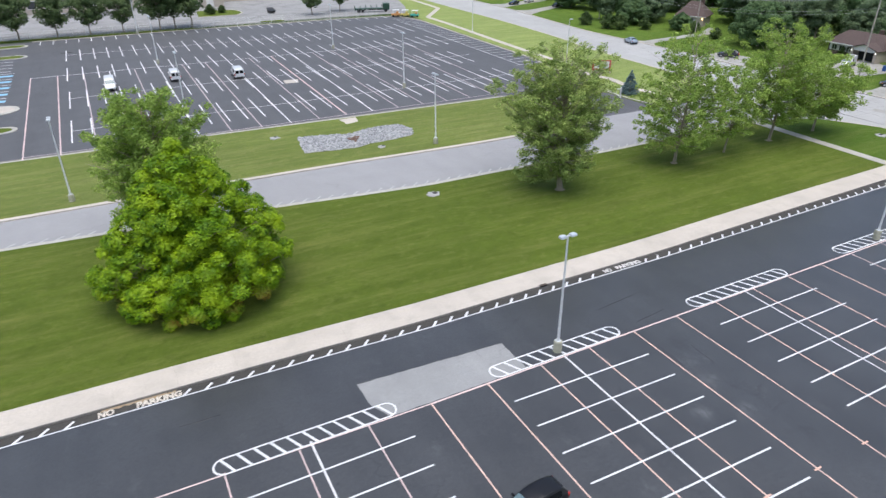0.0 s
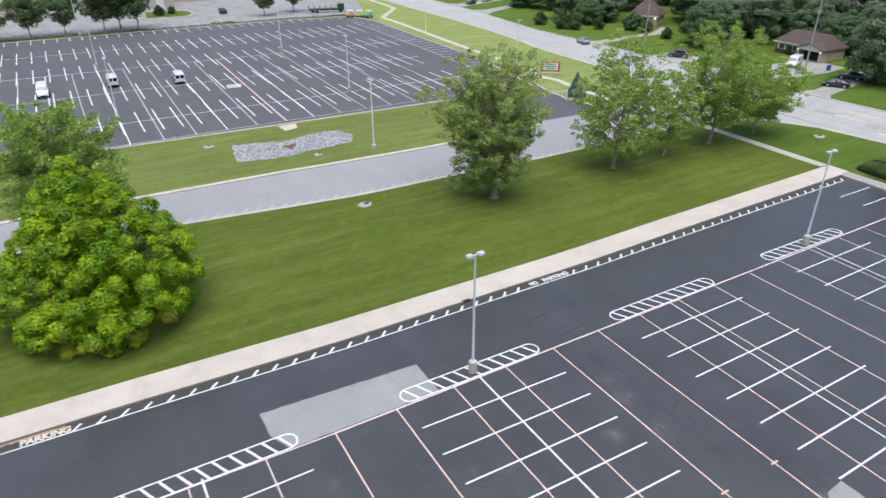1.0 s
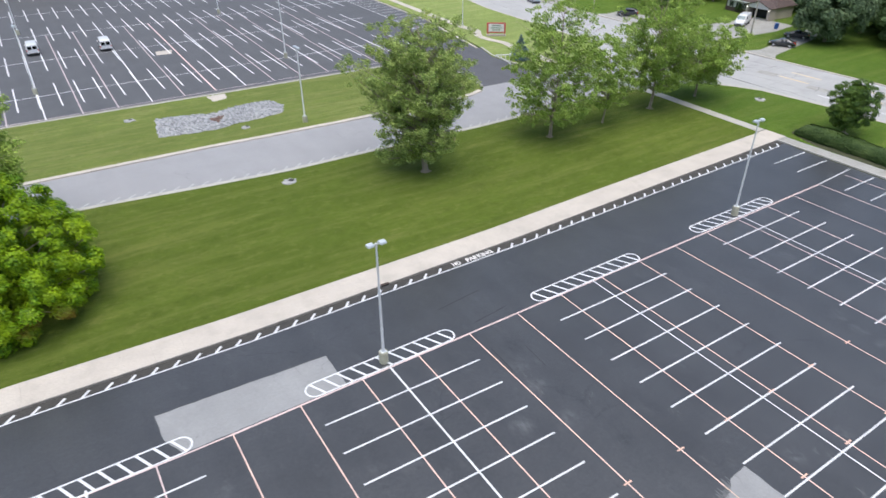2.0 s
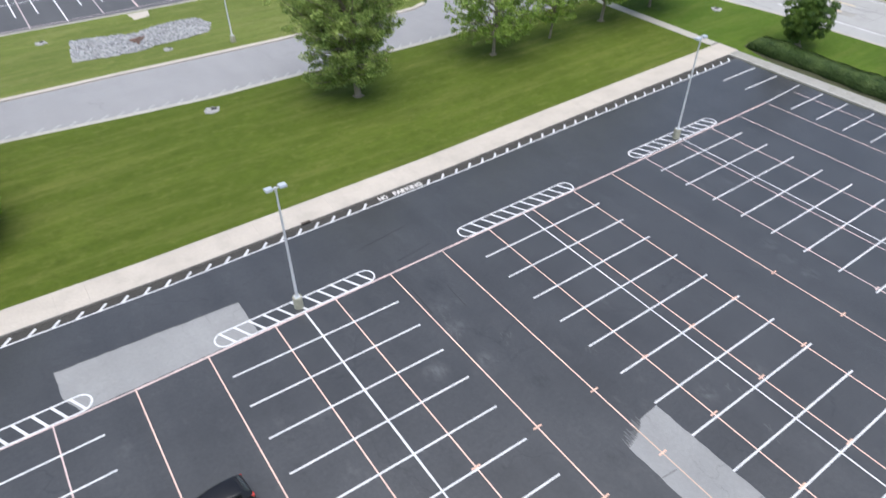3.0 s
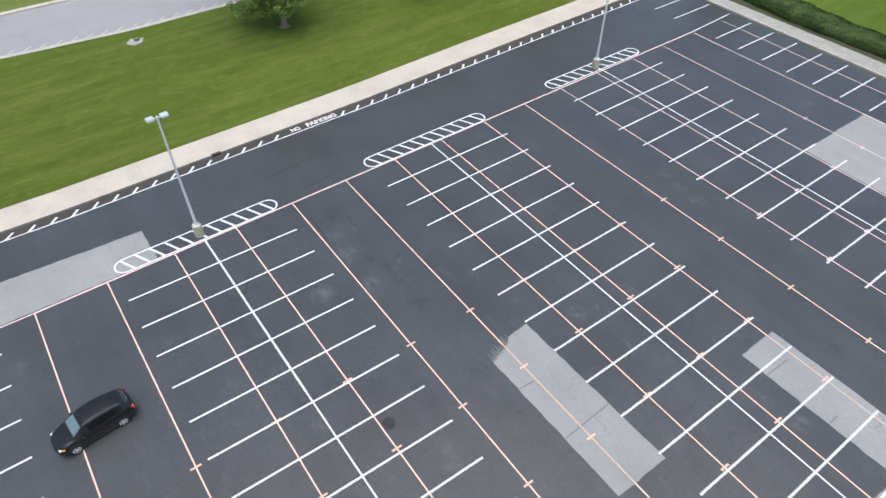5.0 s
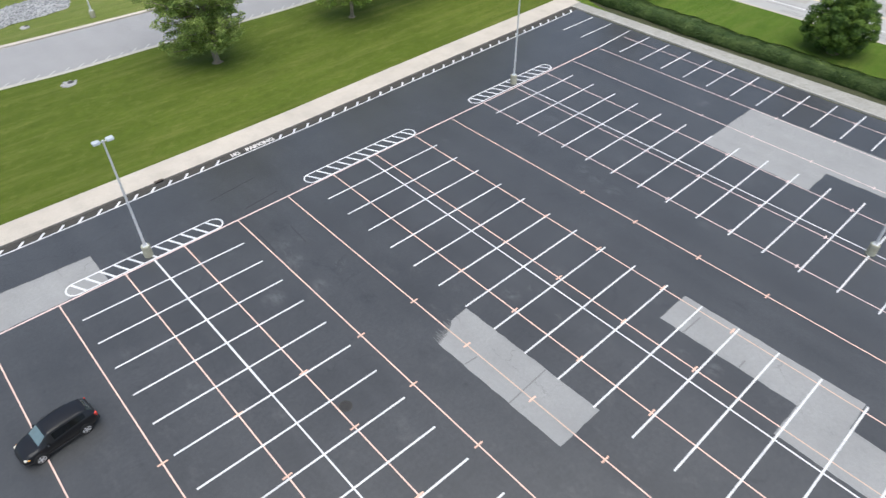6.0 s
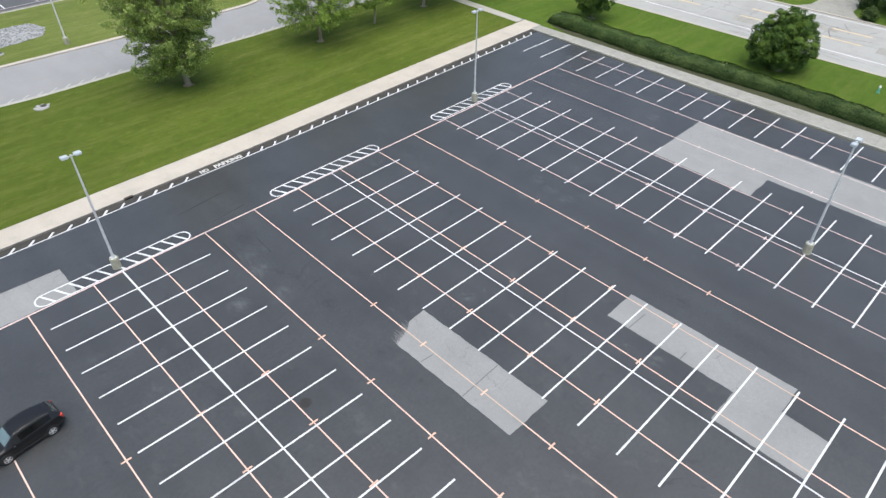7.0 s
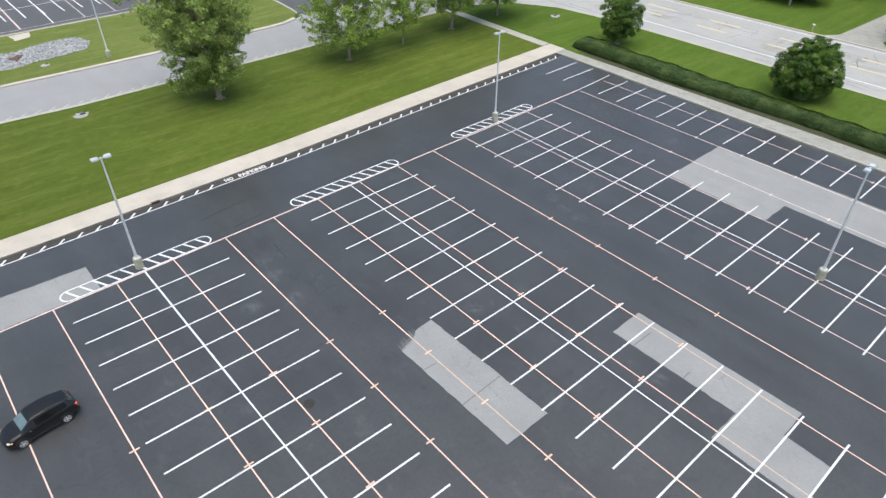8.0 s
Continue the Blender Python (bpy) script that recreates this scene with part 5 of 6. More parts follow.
for x, y, r in ((46.5, 57, 0.6), (65.2, 57.2, 0.5), (83.9, 57.6, 0.5), (98.8, 11.7, 0.7), (97.3, 37.4, 0.6)):
    mulch(x, y, r)


def spruce(x, y, h, r):
    rng = np.random.default_rng(77)
    root = thing("spruce_tree", x, y, 0.1, 0, "small blue-grey conical spruce beside the footpath", "tree")
    part("trunk", tube_bm([(0, 0, 0), (0, 0, h * 0.9)], [0.09, 0.02], 8), M_BARK, root)
    pts, rad = [], []
    for i in range(240):
        f = rng.uniform(0, 1) ** 1.3
        a = rng.uniform(0, 6.283)
        d = r * (1 - f) * math.sqrt(rng.uniform(0.1, 1.0))
        pts.append((d * math.cos(a), d * math.sin(a), 0.25 + f * (h - 0.3)))
        rad.append(0.35 * (1.1 - f * 0.7))
    c, n, s = clump_leaves(pts, rad, 420, 0.16, rng)
    shared("crown", leaf_sheet("crown", c, n, s, M_SPRUCE, rng), root)


spruce(84.4, 87.3, 4.3, 1.8)

# hedge along the east walk
hedge = thing("hedge", 92.3, 0, 0.1, -1.0, "long clipped dark green hedge beside the sidewalk", "hedge")
rng = np.random.default_rng(5)
bm = bmesh.new()
Y0, Y1, NY = -70.0, 40.9, 150
prof = [(-1.36, 0.0), (-1.5, 0.4), (-1.42, 0.86), (-1.05, 1.12), (0.0, 1.2), (0.95, 1.12), (1.3, 0.86), (1.38, 0.4), (1.25, 0.0)]
rows_v = []
for j in range(NY + 1):
    yy = Y0 + (Y1 - Y0) * j / NY
    sw = 1 + 0.05 * math.sin(yy * 0.55) + 0.04 * math.sin(yy * 1.7 + 1) + random.uniform(-0.03, 0.03)
    end = min(1.0, (Y1 - yy) / 1.2 + 0.25)
    slim = min(1.12, max(0.65, 0.65 + (yy - 10) * 0.034))
    rows_v.append([bm.verts.new((px * (slim if px < 0 else 1.0) * sw * (0.6 + 0.4 * end) + 0.12 * math.sin(yy * 0.21), yy, pz * sw * end)) for px, pz in prof])
for a, b in zip(rows_v, rows_v[1:]):
    for k in range(len(prof) - 1):
        bm.faces.new((a[k], a[k + 1], b[k + 1], b[k]))
bm.faces.new(rows_v[-1])
part("core", bm, M_LEAF_HEDGE, hedge, smooth=True)
k = 64000
yy = rng.uniform(Y0 + 40, Y1 - 0.2, k)
u = rng.uniform(0, len(prof) - 1.001, k)
i0 = u.astype(int)
fr = (u - i0)[:, None]
P = np.array(prof)
pp = P[i0] * (1 - fr) + P[i0 + 1] * fr
sw = (1 + 0.05 * np.sin(yy * 0.55) + 0.04 * np.sin(yy * 1.7 + 1)) * rng.uniform(0.98, 1.1, k)
end = np.minimum(1.0, (Y1 - yy) / 1.2 + 0.25)
slim = np.where(pp[:, 0] < 0, np.clip(0.65 + (yy - 10) * 0.034, 0.65, 1.12), 1.0)
c = np.stack([pp[:, 0] * slim * sw * (0.6 + 0.4 * end) + 0.12 * np.sin(yy * 0.21), yy, pp[:, 1] * sw * end], 1)
n = np.stack([pp[:, 0], np.zeros(k), pp[:, 1] * 0.8 + 0.2], 1) + rng.normal(size=(k, 3)) * 0.5
shared("leaves", leaf_sheet("leaves", c, n, rng.uniform(0.1, 0.2, k), M_LEAF_HEDGE, rng), hedge)

mul = link_bm("soil_bed", poly_bm(ragged([(east_x(8, walk_w(8) + 0.05), 8), (east_x(2, 2.75), 2), (east_x(-70, 2.75), -70), (91.9, -70), (93.7, 0), (94.4, 40.4), (93.6, 41.6), (91.9, 41.2), (90.8, 38.6), (east_x(36, walk_w(36) + 0.12), 36)], 0.8, 0.06), 0.05, 0.128), M_MULCH)
tagged(mul, "dark mulch strip under the hedge", "soil", kind="structure")

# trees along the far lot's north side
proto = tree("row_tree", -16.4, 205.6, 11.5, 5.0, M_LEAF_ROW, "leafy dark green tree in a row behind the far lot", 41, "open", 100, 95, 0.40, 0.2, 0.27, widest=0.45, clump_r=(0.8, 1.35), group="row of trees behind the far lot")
for i, (x, y, k) in enumerate(((-26.0, 206.5, 1.05), (-7.4, 206.0, 0.95), (0.5, 205.8, 0.95), (8.7, 206.4, 0.9), (18.1, 204.6, 1.1), (26.7, 204.8, 1.2), (22.4, 207.2, 1.15), (64.3, 211.6, 0.8), (74.8, 215.0, 0.85))):
    copy_thing(proto, pose(x, y, 0, 0, 0, 67 * i) @ Matrix.Diagonal((k, k, k, 1)))

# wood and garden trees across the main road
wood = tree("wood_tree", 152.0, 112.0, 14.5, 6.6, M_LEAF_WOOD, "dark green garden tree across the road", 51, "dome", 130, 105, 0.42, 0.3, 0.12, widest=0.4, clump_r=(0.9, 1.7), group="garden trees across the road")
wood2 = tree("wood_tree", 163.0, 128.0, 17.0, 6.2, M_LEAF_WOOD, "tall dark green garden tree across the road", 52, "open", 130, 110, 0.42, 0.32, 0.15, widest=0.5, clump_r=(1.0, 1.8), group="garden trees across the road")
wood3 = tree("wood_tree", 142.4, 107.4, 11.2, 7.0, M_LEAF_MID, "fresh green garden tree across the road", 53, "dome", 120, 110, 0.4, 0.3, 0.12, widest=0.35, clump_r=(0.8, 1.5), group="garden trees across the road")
rnd = random.Random(9)
spots = [(160, 119, .9), (140.5, 147.5, .7), (137.5, 157, .7), (146, 149, .8), (146, 158, .9), (150, 150, 1.0), (166.5, 123.5, 0.9), (143.5, 134.0, 0.45),
         (156, 101.5, 0.75), (161.5, 95, 0.8), (163, 86, 0.9), (160.5, 79, 0.75), (165, 112, 1.1), (172, 104, 1.1), (170, 118, 1.2), (185, 110, 1.2), (180, 125, 1.2), (169, 80, 0.9), (172, 72, 1.1),
         (158, 62, 1.2), (152, 66, 1.0), (140.2, 65.4, 1.0), (150, 55, 1.0), (165, 50, 1.2), (148, 45, 0.95), (160, 36, 1.1), (150, 24, 1.0), (175, 60, 1.3), (137.3, 31.8, 0.9), (145, 6, 1.0), (132.0, 6.0, 0.85),
         (170, 135, 1.2), (160, 165, 1.1), (150, 175, 1.0), (145, 185, .9), (158, 188, 1.1), (170, 160, 1.2), (185, 145, 1.3), (195, 100, 1.3), (200, 125, 1.4), (190, 80, 1.3), (200, 65, 1.3), (190, 165, 1.3), (175, 190, 1.2), (152, 205, 1.0), (165, 215, 1.1), (205, 150, 1.4), (185, 215, 1.3), (200, 190, 1.4), (215, 115, 1.4)]
for i, (x, y, k) in enumerate(spots):
    copy_thing((wood, wood3, wood2)[i % 3], pose(x + rnd.uniform(-1, 1), y + rnd.uniform(-1, 1), 0, 0, 0, rnd.uniform(0, 360)) @ Matrix.Diagonal((k, k, k * rnd.uniform(0.85, 1.1), 1)))
bush = tree("garden_bush", 127.4, 153.8, 3.0, 2.0, M_LEAF_HEDGE, "low rounded dark bush in a garden", 61, "dome", 45, 120, 0.28, 0.08, 0.03, widest=0.35, clump_r=(0.5, 0.8), group="garden bushes")
for i, (x, y, k) in enumerate(((128.3, 145.2, 1.1), (130.2, 142.4, 1.1), (136, 139, 0.9), (150, 90.5, 0.6), (141, 119, 0.8), (143, 128, 0.9), (124.6, 10.0, 0.55), (129.8, 12.2, 0.75), (146, 42, 0.5), (144, 47, 0.35), (140.5, 44, 0.3), (36, 229, 0.9), (40, 231, 0.7))):
    copy_thing(bush, pose(x, y, 0, 0, 0, 50 * i) @ Matrix.Diagonal((k, k, k, 1)))

# ---------------------------------------------------------------- vehicles
# stations: s, low half-width, low z, waist half-width, belt half-width, belt z, roof half-width, roof z
SUV = dict(length=4.52, axle=(0.92, 3.61), wheel_r=0.345, width=0.92,
           st=[(0.00, 0.70, 0.42, 0.80, 0.76, 0.95, 0.66, 1.02), (0.06, 0.80, 0.33, 0.87, 0.82, 1.06, 0.68, 1.14), (0.42, 0.85, 0.27, 0.90, 0.85, 1.14, 0.58, 1.50), (0.60, 0.86, 0.26, 0.91, 0.86, 1.13, 0.59, 1.58),
               (1.00, 0.87, 0.25, 0.92, 0.88, 1.10, 0.61, 1.645), (1.14, 0.87, 0.25, 0.92, 0.88, 1.09, 0.62, 1.665), (1.85, 0.87, 0.25, 0.92, 0.89, 1.05, 0.64, 1.70), (1.96, 0.87, 0.25, 0.92, 0.89, 1.04, 0.64, 1.70),
               (2.66, 0.87, 0.25, 0.92, 0.89, 1.00, 0.62, 1.63), (2.76, 0.87, 0.25, 0.92, 0.885, 0.99, 0.62, 1.60), (3.50, 0.87, 0.25, 0.92, 0.86, 0.98, 0.74, 1.07), (3.60, 0.87, 0.25, 0.92, 0.85, 0.96, 0.72, 1.045),
               (4.05, 0.86, 0.26, 0.90, 0.80, 0.86, 0.62, 0.96), (4.36, 0.78, 0.28, 0.84, 0.70, 0.74, 0.52, 0.83), (4.52, 0.58, 0.34, 0.64, 0.56, 0.58, 0.42, 0.62)],
           side=[(3, 4), (4, 5), (5, 6), (6, 7), (7, 8)], rear=(1, 2), front=(9, 10))
SEDAN = dict(length=4.7, axle=(0.95, 3.7), wheel_r=0.32, width=0.9,
             st=[(0.00, 0.66, 0.40, 0.78, 0.72, 0.86, 0.6, 0.92), (0.14, 0.80, 0.30, 0.86, 0.80, 0.96, 0.62, 1.02), (0.80, 0.85, 0.24, 0.90, 0.84, 0.98, 0.68, 1.06),
                 (1.40, 0.86, 0.23, 0.90, 0.86, 0.98, 0.56, 1.40), (1.50, 0.86, 0.23, 0.90, 0.86, 0.98, 0.57, 1.42), (2.0, 0.86, 0.23, 0.90, 0.87, 0.97, 0.58, 1.45), (2.1, 0.86, 0.23, 0.90, 0.87, 0.97, 0.58, 1.45), (2.65, 0.86, 0.23, 0.90, 0.87, 0.95, 0.58, 1.42),
                 (2.75, 0.86, 0.23, 0.90, 0.87, 0.94, 0.57, 1.38), (3.5, 0.86, 0.23, 0.90, 0.84, 0.92, 0.72, 0.98), (4.1, 0.84, 0.24, 0.88, 0.80, 0.80, 0.6, 0.88), (4.55, 0.70, 0.3, 0.78, 0.66, 0.66, 0.5, 0.72), (4.7, 0.52, 0.34, 0.6, 0.52, 0.55, 0.4, 0.58)],
             side=[(4, 5), (6, 7)], rear=(2, 3), front=(8, 9))
VAN = dict(length=5.7, axle=(1.2, 4.6), wheel_r=0.36, width=1.0,
           st=[(0.00, 0.90, 0.40, 0.97, 0.95, 1.15, 0.80, 2.02), (0.08, 0.94, 0.36, 1.0, 0.98, 1.15, 0.84, 2.08), (1.4, 0.95, 0.32, 1.0, 0.98, 1.15, 0.85, 2.12), (2.9, 0.95, 0.32, 1.0, 0.98, 1.15, 0.85, 2.11),
               (3.0, 0.95, 0.32, 1.0, 0.98, 1.15, 0.85, 2.11), (3.85, 0.95, 0.32, 1.0, 0.98, 1.13, 0.83, 2.04), (3.98, 0.95, 0.32, 1.0, 0.98, 1.12, 0.80, 1.99), (4.75, 0.95, 0.32, 1.0, 0.95, 1.10, 0.84, 1.20), (5.35, 0.93, 0.34, 0.97, 0.90, 1.0, 0.75, 1.08), (5.7, 0.8, 0.42, 0.86, 0.78, 0.72, 0.65, 0.78)],
           side=[(4, 5)], rear=None, front=(6, 7))


def split_zones(me):
    """The mesh's faces, gathered by material index into meshes of their own, one for each joined-up piece."""
    bm = bmesh.new()
    bm.from_mesh(me)
    left = set(bm.faces)
    out = []
    while left:
        f0 = left.pop()
        z, todo, got = f0.material_index, [f0], [f0]
        while todo:
            f = todo.pop()
            for e in f.edges:
                for g2 in e.link_faces:
                    if g2 in left and g2.material_index == z:
                        left.discard(g2)
                        todo.append(g2)
                        got.append(g2)
        vs = sorted({v.index for f in got for v in f.verts})
        ix = {v: k for k, v in enumerate(vs)}
        bm.verts.ensure_lookup_table()
        out.append((z, [tuple(bm.verts[v].co) for v in vs], [[ix[v.index] for v in f.verts] for f in got]))
    bm.free()
    return out


def vehicle(name, kind, x, y, turn, paint_mat, label, category, z=0.0, screen=None, group=""):
    """A car, centred, whose nose points along turn."""
    S = kind["st"]
    mid = kind["length"] / 2
    root = thing(name, x, y, z, turn, label, category, group)
    ax, wr = kind["axle"], kind["wheel_r"]

    def ring(s):
        s0, lw, lz, ww, bw, bz, rw, rz = s
        zm = lz + (bz - lz) * 0.55
        return [(0, lz), (lw * 0.9, lz), (lw, lz + 0.08), (ww, zm), (bw + 0.012, bz - 0.03), (bw, bz), (rw + (bw - rw) * 0.10, rz - (rz - bz) * 0.13), (rw, rz - 0.015), (rw * 0.5, rz + 0.02), (0, rz + 0.03)]

    bm = bmesh.new()
    rings = []
    for s in S:
        h = ring(s)
        left = [bm.verts.new((s[0] - mid, yy, zz)) for yy, zz in h]
        right = [bm.verts.new((s[0] - mid, -yy, zz)) for yy, zz in h[1:-1]]
        rings.append(left + right[::-1])
    n = len(rings[0])
    for k, (a, b) in enumerate(zip(rings, rings[1:])):
        for i in range(n):
            f = bm.faces.new((a[i], a[(i + 1) % n], b[(i + 1) % n], b[i]))
            lo = min(i, n - 1 - i)
            if (k, k + 1) in kind["side"] and lo == 5:
                f.material_index = 1
            elif (k, k + 1) == kind["front"] and lo in (7, 8):
                f.material_index = 2
            elif (k, k + 1) == kind["rear"] and lo in (7, 8):
                f.material_index = 3
    bm.faces.new(rings[0])
    bm.faces.new(rings[-1][::-1])
    bmesh.ops.recalc_face_normals(bm, faces=bm.faces)
    tmp_me = bpy.data.meshes.new("shell")
    bm.to_mesh(tmp_me)
    bm.free()
    for k in range(4):
        tmp_me.materials.append(paint_mat)
    tmp = new("shell", tmp_me)
    mod = tmp.modifiers.new("round", "SUBSURF")
    mod.levels = mod.render_levels = 2
    shell = bpy.data.meshes.new_from_object(tmp.evaluated_get(bpy.context.evaluated_depsgraph_get()))
    bpy.data.objects.remove(tmp)
    for zone, vs, fs in split_zones(shell):
        pname, mat = (("body", paint_mat), ("side_window", M_GLASS), ("windscreen", screen or M_SCREEN), ("rear_window", M_REAR_GLASS))[zone]
        me = bpy.data.meshes.new(pname)
        me.from_pydata(vs, [], fs)
        me.polygons.foreach_set("use_smooth", [True] * len(fs))
        me.materials.append(mat)
        shared(pname, me, root)
    bpy.data.meshes.remove(shell)
    # wheels
    for a in ax:
        for side in (1, -1):
            yc = side * (kind["width"] - 0.10)
            bm = bmesh.new()
            m = Matrix.Translation((a - mid, yc, wr)) @ Matrix.Rotation(math.pi / 2, 4, "X")
            arch = bmesh.new()
            bmesh.ops.create_cone(arch, cap_ends=True, segments=24, radius1=wr * 1.18, radius2=wr * 1.18, depth=0.22, matrix=Matrix.Translation((a - mid, side * (kind["width"] - 0.095), wr + 0.02)) @ Matrix.Rotation(math.pi / 2, 4, "X"))
            part("wheel_arch", arch, M_TRIM, root)
            bmesh.ops.create_cone(bm, cap_ends=True, segments=24, radius1=wr, radius2=wr, depth=0.23, matrix=Matrix.Translation((0, 0, side * -0.015)))
            es = [e for e in bm.edges if len(e.link_faces) == 2 and any(len(f.verts) > 4 for f in e.link_faces)]
            bmesh.ops.bevel(bm, geom=es, offset=0.03, segments=2, affect="EDGES")
            bmesh.ops.transform(bm, verts=bm.verts, matrix=m)
            w = part("wheel", bm, M_TYRE, root, "black tyre", smooth=False)
            bm = bmesh.new()
            yo = yc + side * 0.125
            for k in range(5):
                t = k * 2 * math.pi / 5
                add_box(bm, 0.03, wr * 0.64, -0.035, 0.035, -0.012, 0.012, m=Matrix.Translation((a - mid, yo + side * 0.008, wr)) @ Matrix.Rotation(math.pi / 2, 4, "X") @ Matrix.Rotation(t, 4, "Z"))
            bmesh.ops.create_cone(bm, cap_ends=True, segments=14, radius1=0.06, radius2=0.05, depth=0.03, matrix=Matrix.Translation((a - mid, yo + side * 0.01, wr)) @ Matrix.Rotation(math.pi / 2, 4, "X"))
            for k in range(24):
                t0, t1 = k * math.pi / 12, (k + 1) * math.pi / 12
                q = [bm.verts.new((a - mid + r * math.cos(t), yo + side * 0.012, wr + r * math.sin(t))) for r, t in ((wr * 0.62, t0), (wr * 0.70, t0), (wr * 0.70, t1), (wr * 0.62, t1))]
                bm.faces.new(q)
            part("rim", bm, M_RIM, w, "silver alloy rim")
    # lamps, mirrors, bumper strips
    L = kind["length"]
    s1, sn, sm = S[1], S[-2], S[-3]
    for side in (1, -1):
        zt = s1[5] - 0.12
        part("tail_lamp", box_bm(s1[0] - mid - 0.07, s1[0] - mid + 0.32, side * (s1[4] - 0.10) - 0.08, side * (s1[4] - 0.10) + 0.12 * (side > 0) + 0.08 * (side < 0) - 0.04 * (side < 0), zt - 0.15, zt + 0.14, bevel=0.03), M_TAIL, root, "red tail lamp")
        hz = (sn[5] + sm[5]) / 2 - 0.07
        hl = part("headlamp", box_bm(sm[0] - mid + 0.1, sn[0] - mid + 0.02, side * (sn[4] - 0.02) - 0.09, side * (sn[4] - 0.02) + 0.09, hz - 0.07, hz + 0.06, bevel=0.03, m=None), M_HEADLAMP, root, "clear headlamp")
        part("indicator", box_bm(sm[0] - mid + 0.02, sm[0] - mid + 0.16, side * (sm[4] + 0.0) - 0.05, side * (sm[4]) + 0.05, hz - 0.06, hz + 0.03, bevel=0.02), M_AMBER, hl)
        fi = kind["front"][0]
        mx = S[fi][0] - mid + 0.22
        part("mirror", box_bm(mx - 0.08, mx + 0.08, side * 1.0 - 0.11, side * 1.0 + 0.11, S[fi][5] - 0.01, S[fi][5] + 0.14, bevel=0.035), paint_mat, root)
        part("sill_trim", box_bm(ax[0] - mid + wr * 1.2, ax[1] - mid - wr * 1.2, side * (kind["width"] - 0.03) - 0.025, side * (kind["width"] - 0.03) + 0.025, 0.24, 0.36, bevel=0.012), M_TRIM, root)
    part("grille", box_bm(L - mid - 0.10, L - mid + 0.005, -0.42, 0.42, 0.44, 0.6, bevel=0.02), M_TRIM, root)
    part("rear_bumper", box_bm(-mid - 0.05, -mid + 0.2, -0.72, 0.72, 0.36, 0.56, bevel=0.04), M_TRIM, root)
    return root


suv = vehicle("suv_car", SUV, 16.95, 19.78, 186.0, M_CAR_BLACK, "black compact sport utility car on the parking lot asphalt", "car")
suv.scale = (0.93, 0.93, 0.93)
for side in (1, -1):
    part("roof_rail", tube_bm([(-1.2, side * 0.59, 1.62), (-1.05, side * 0.59, 1.68), (0.1, side * 0.60, 1.725), (0.3, side * 0.60, 1.66)], [0.016] * 4, 6), M_TRIM, suv)
part("chrome_strip", box_bm(2.12, 2.20, -0.45, 0.45, 0.62, 0.66, bevel=0.008), M_CHROME, suv)
part("spoiler", box_bm(-1.92, -1.68, -0.52, 0.52, 1.50, 1.535, bevel=0.012), M_CAR_BLACK, suv)
part("aerial", tube_bm([(-1.5, 0, 1.7), (-1.62, 0, 1.86)], [0.012, 0.006], 5), M_TRIM, suv)
for x, y, t in ((1.75, 138.0, -91), (13.6, 140.2, 89), (25.2, 136.3, 87)):
    vn = vehicle("van", VAN if x < 20 else dict(VAN, side=[(1, 2), (2, 3), (4, 5)]), x, y, t, M_CAR_WHITE, "white panel van parked in a far stall", "van", group="white vans in the far lot", screen=M_GLASS if x > 5 else M_SCREEN)
    for s in (-1, 1):
        part("rear_door_window", box_bm(-2.9, -2.82, s * 0.42 - 0.33, s * 0.42 + 0.33, 1.2, 1.78, bevel=0.02), M_GLASS, vn)
vehicle("parked_car", SEDAN, 130.6, 67.8, 118, M_CAR_DARK, "dark saloon car parked on a driveway", "car", 0.06)
vehicle("parked_car", SEDAN, 138.6, 69.9, 112, M_CAR_DARK, "dark saloon car parked behind another on a driveway", "car", 0.06)
vehicle("parked_car", SUV, 126.0, 101.8, 128, M_CAR_DARK, "dark car parked at a garden's edge", "car", 0.06)
vehicle("parked_van", VAN, 139.8, 82.8, 200, M_CAR_WHITE, "white van parked before a garage", "van", 0.06)
vehicle("parked_car", SEDAN, 133.0, 200.0, 200, M_CAR_DARK, "dark saloon car parked far off", "car", 0.06)
vehicle("parked_car", SUV, 141.5, 203.0, 20, M_CAR_WHITE, "white car parked far off", "car", 0.06)
vehicle("parked_car", SEDAN, 143.0, 188.6, 205, M_CAR_DARK, "dark saloon car parked on a far driveway", "car", 0.06)
vehicle("passing_car", SEDAN, 119.0, 125.5, 75, M_CAR_SILVER, "silver-blue saloon car on the main road", "car")

# ---------------------------------------------------------------- gravel bed and small ground things
bed = thing("gravel_bed", 0, 0, 0.12, 0, "bed of pale grey broken stone in the lawn", "gravel bed", kind="stuff")
OUT = [(24.5, 91.4), (23.3, 84.3), (27.5, 83.4), (30.9, 83.1), (33.5, 83.9), (37.0, 83.9), (40.1, 84.7), (41.2, 87.5), (40.2, 90.4), (37, 90.7), (34.1, 90.3), (32.1, 89.4), (29.5, 90.3)]
random.seed(31)
part("bed_base", poly_bm(ragged(OUT, 0.6, 0.2), -0.1, 0.05), M_STONE, bed)


def inside(x, y, poly):
    c = False
    for (x0, y0), (x1, y1) in zip(poly, poly[1:] + poly[:1]):
        if (y0 > y) != (y1 > y) and x < (x1 - x0) * (y - y0) / (y1 - y0) + x0:
            c = not c
    return c


verts, faces = [], []
octa = [(1, 0, 0), (-1, 0, 0), (0, 1, 0), (0, -1, 0), (0, 0, 1), (0, 0, -0.5)]
octf = [(0, 2, 4), (2, 1, 4), (1, 3, 4), (3, 0, 4), (2, 0, 5), (1, 2, 5), (3, 1, 5), (0, 3, 5)]
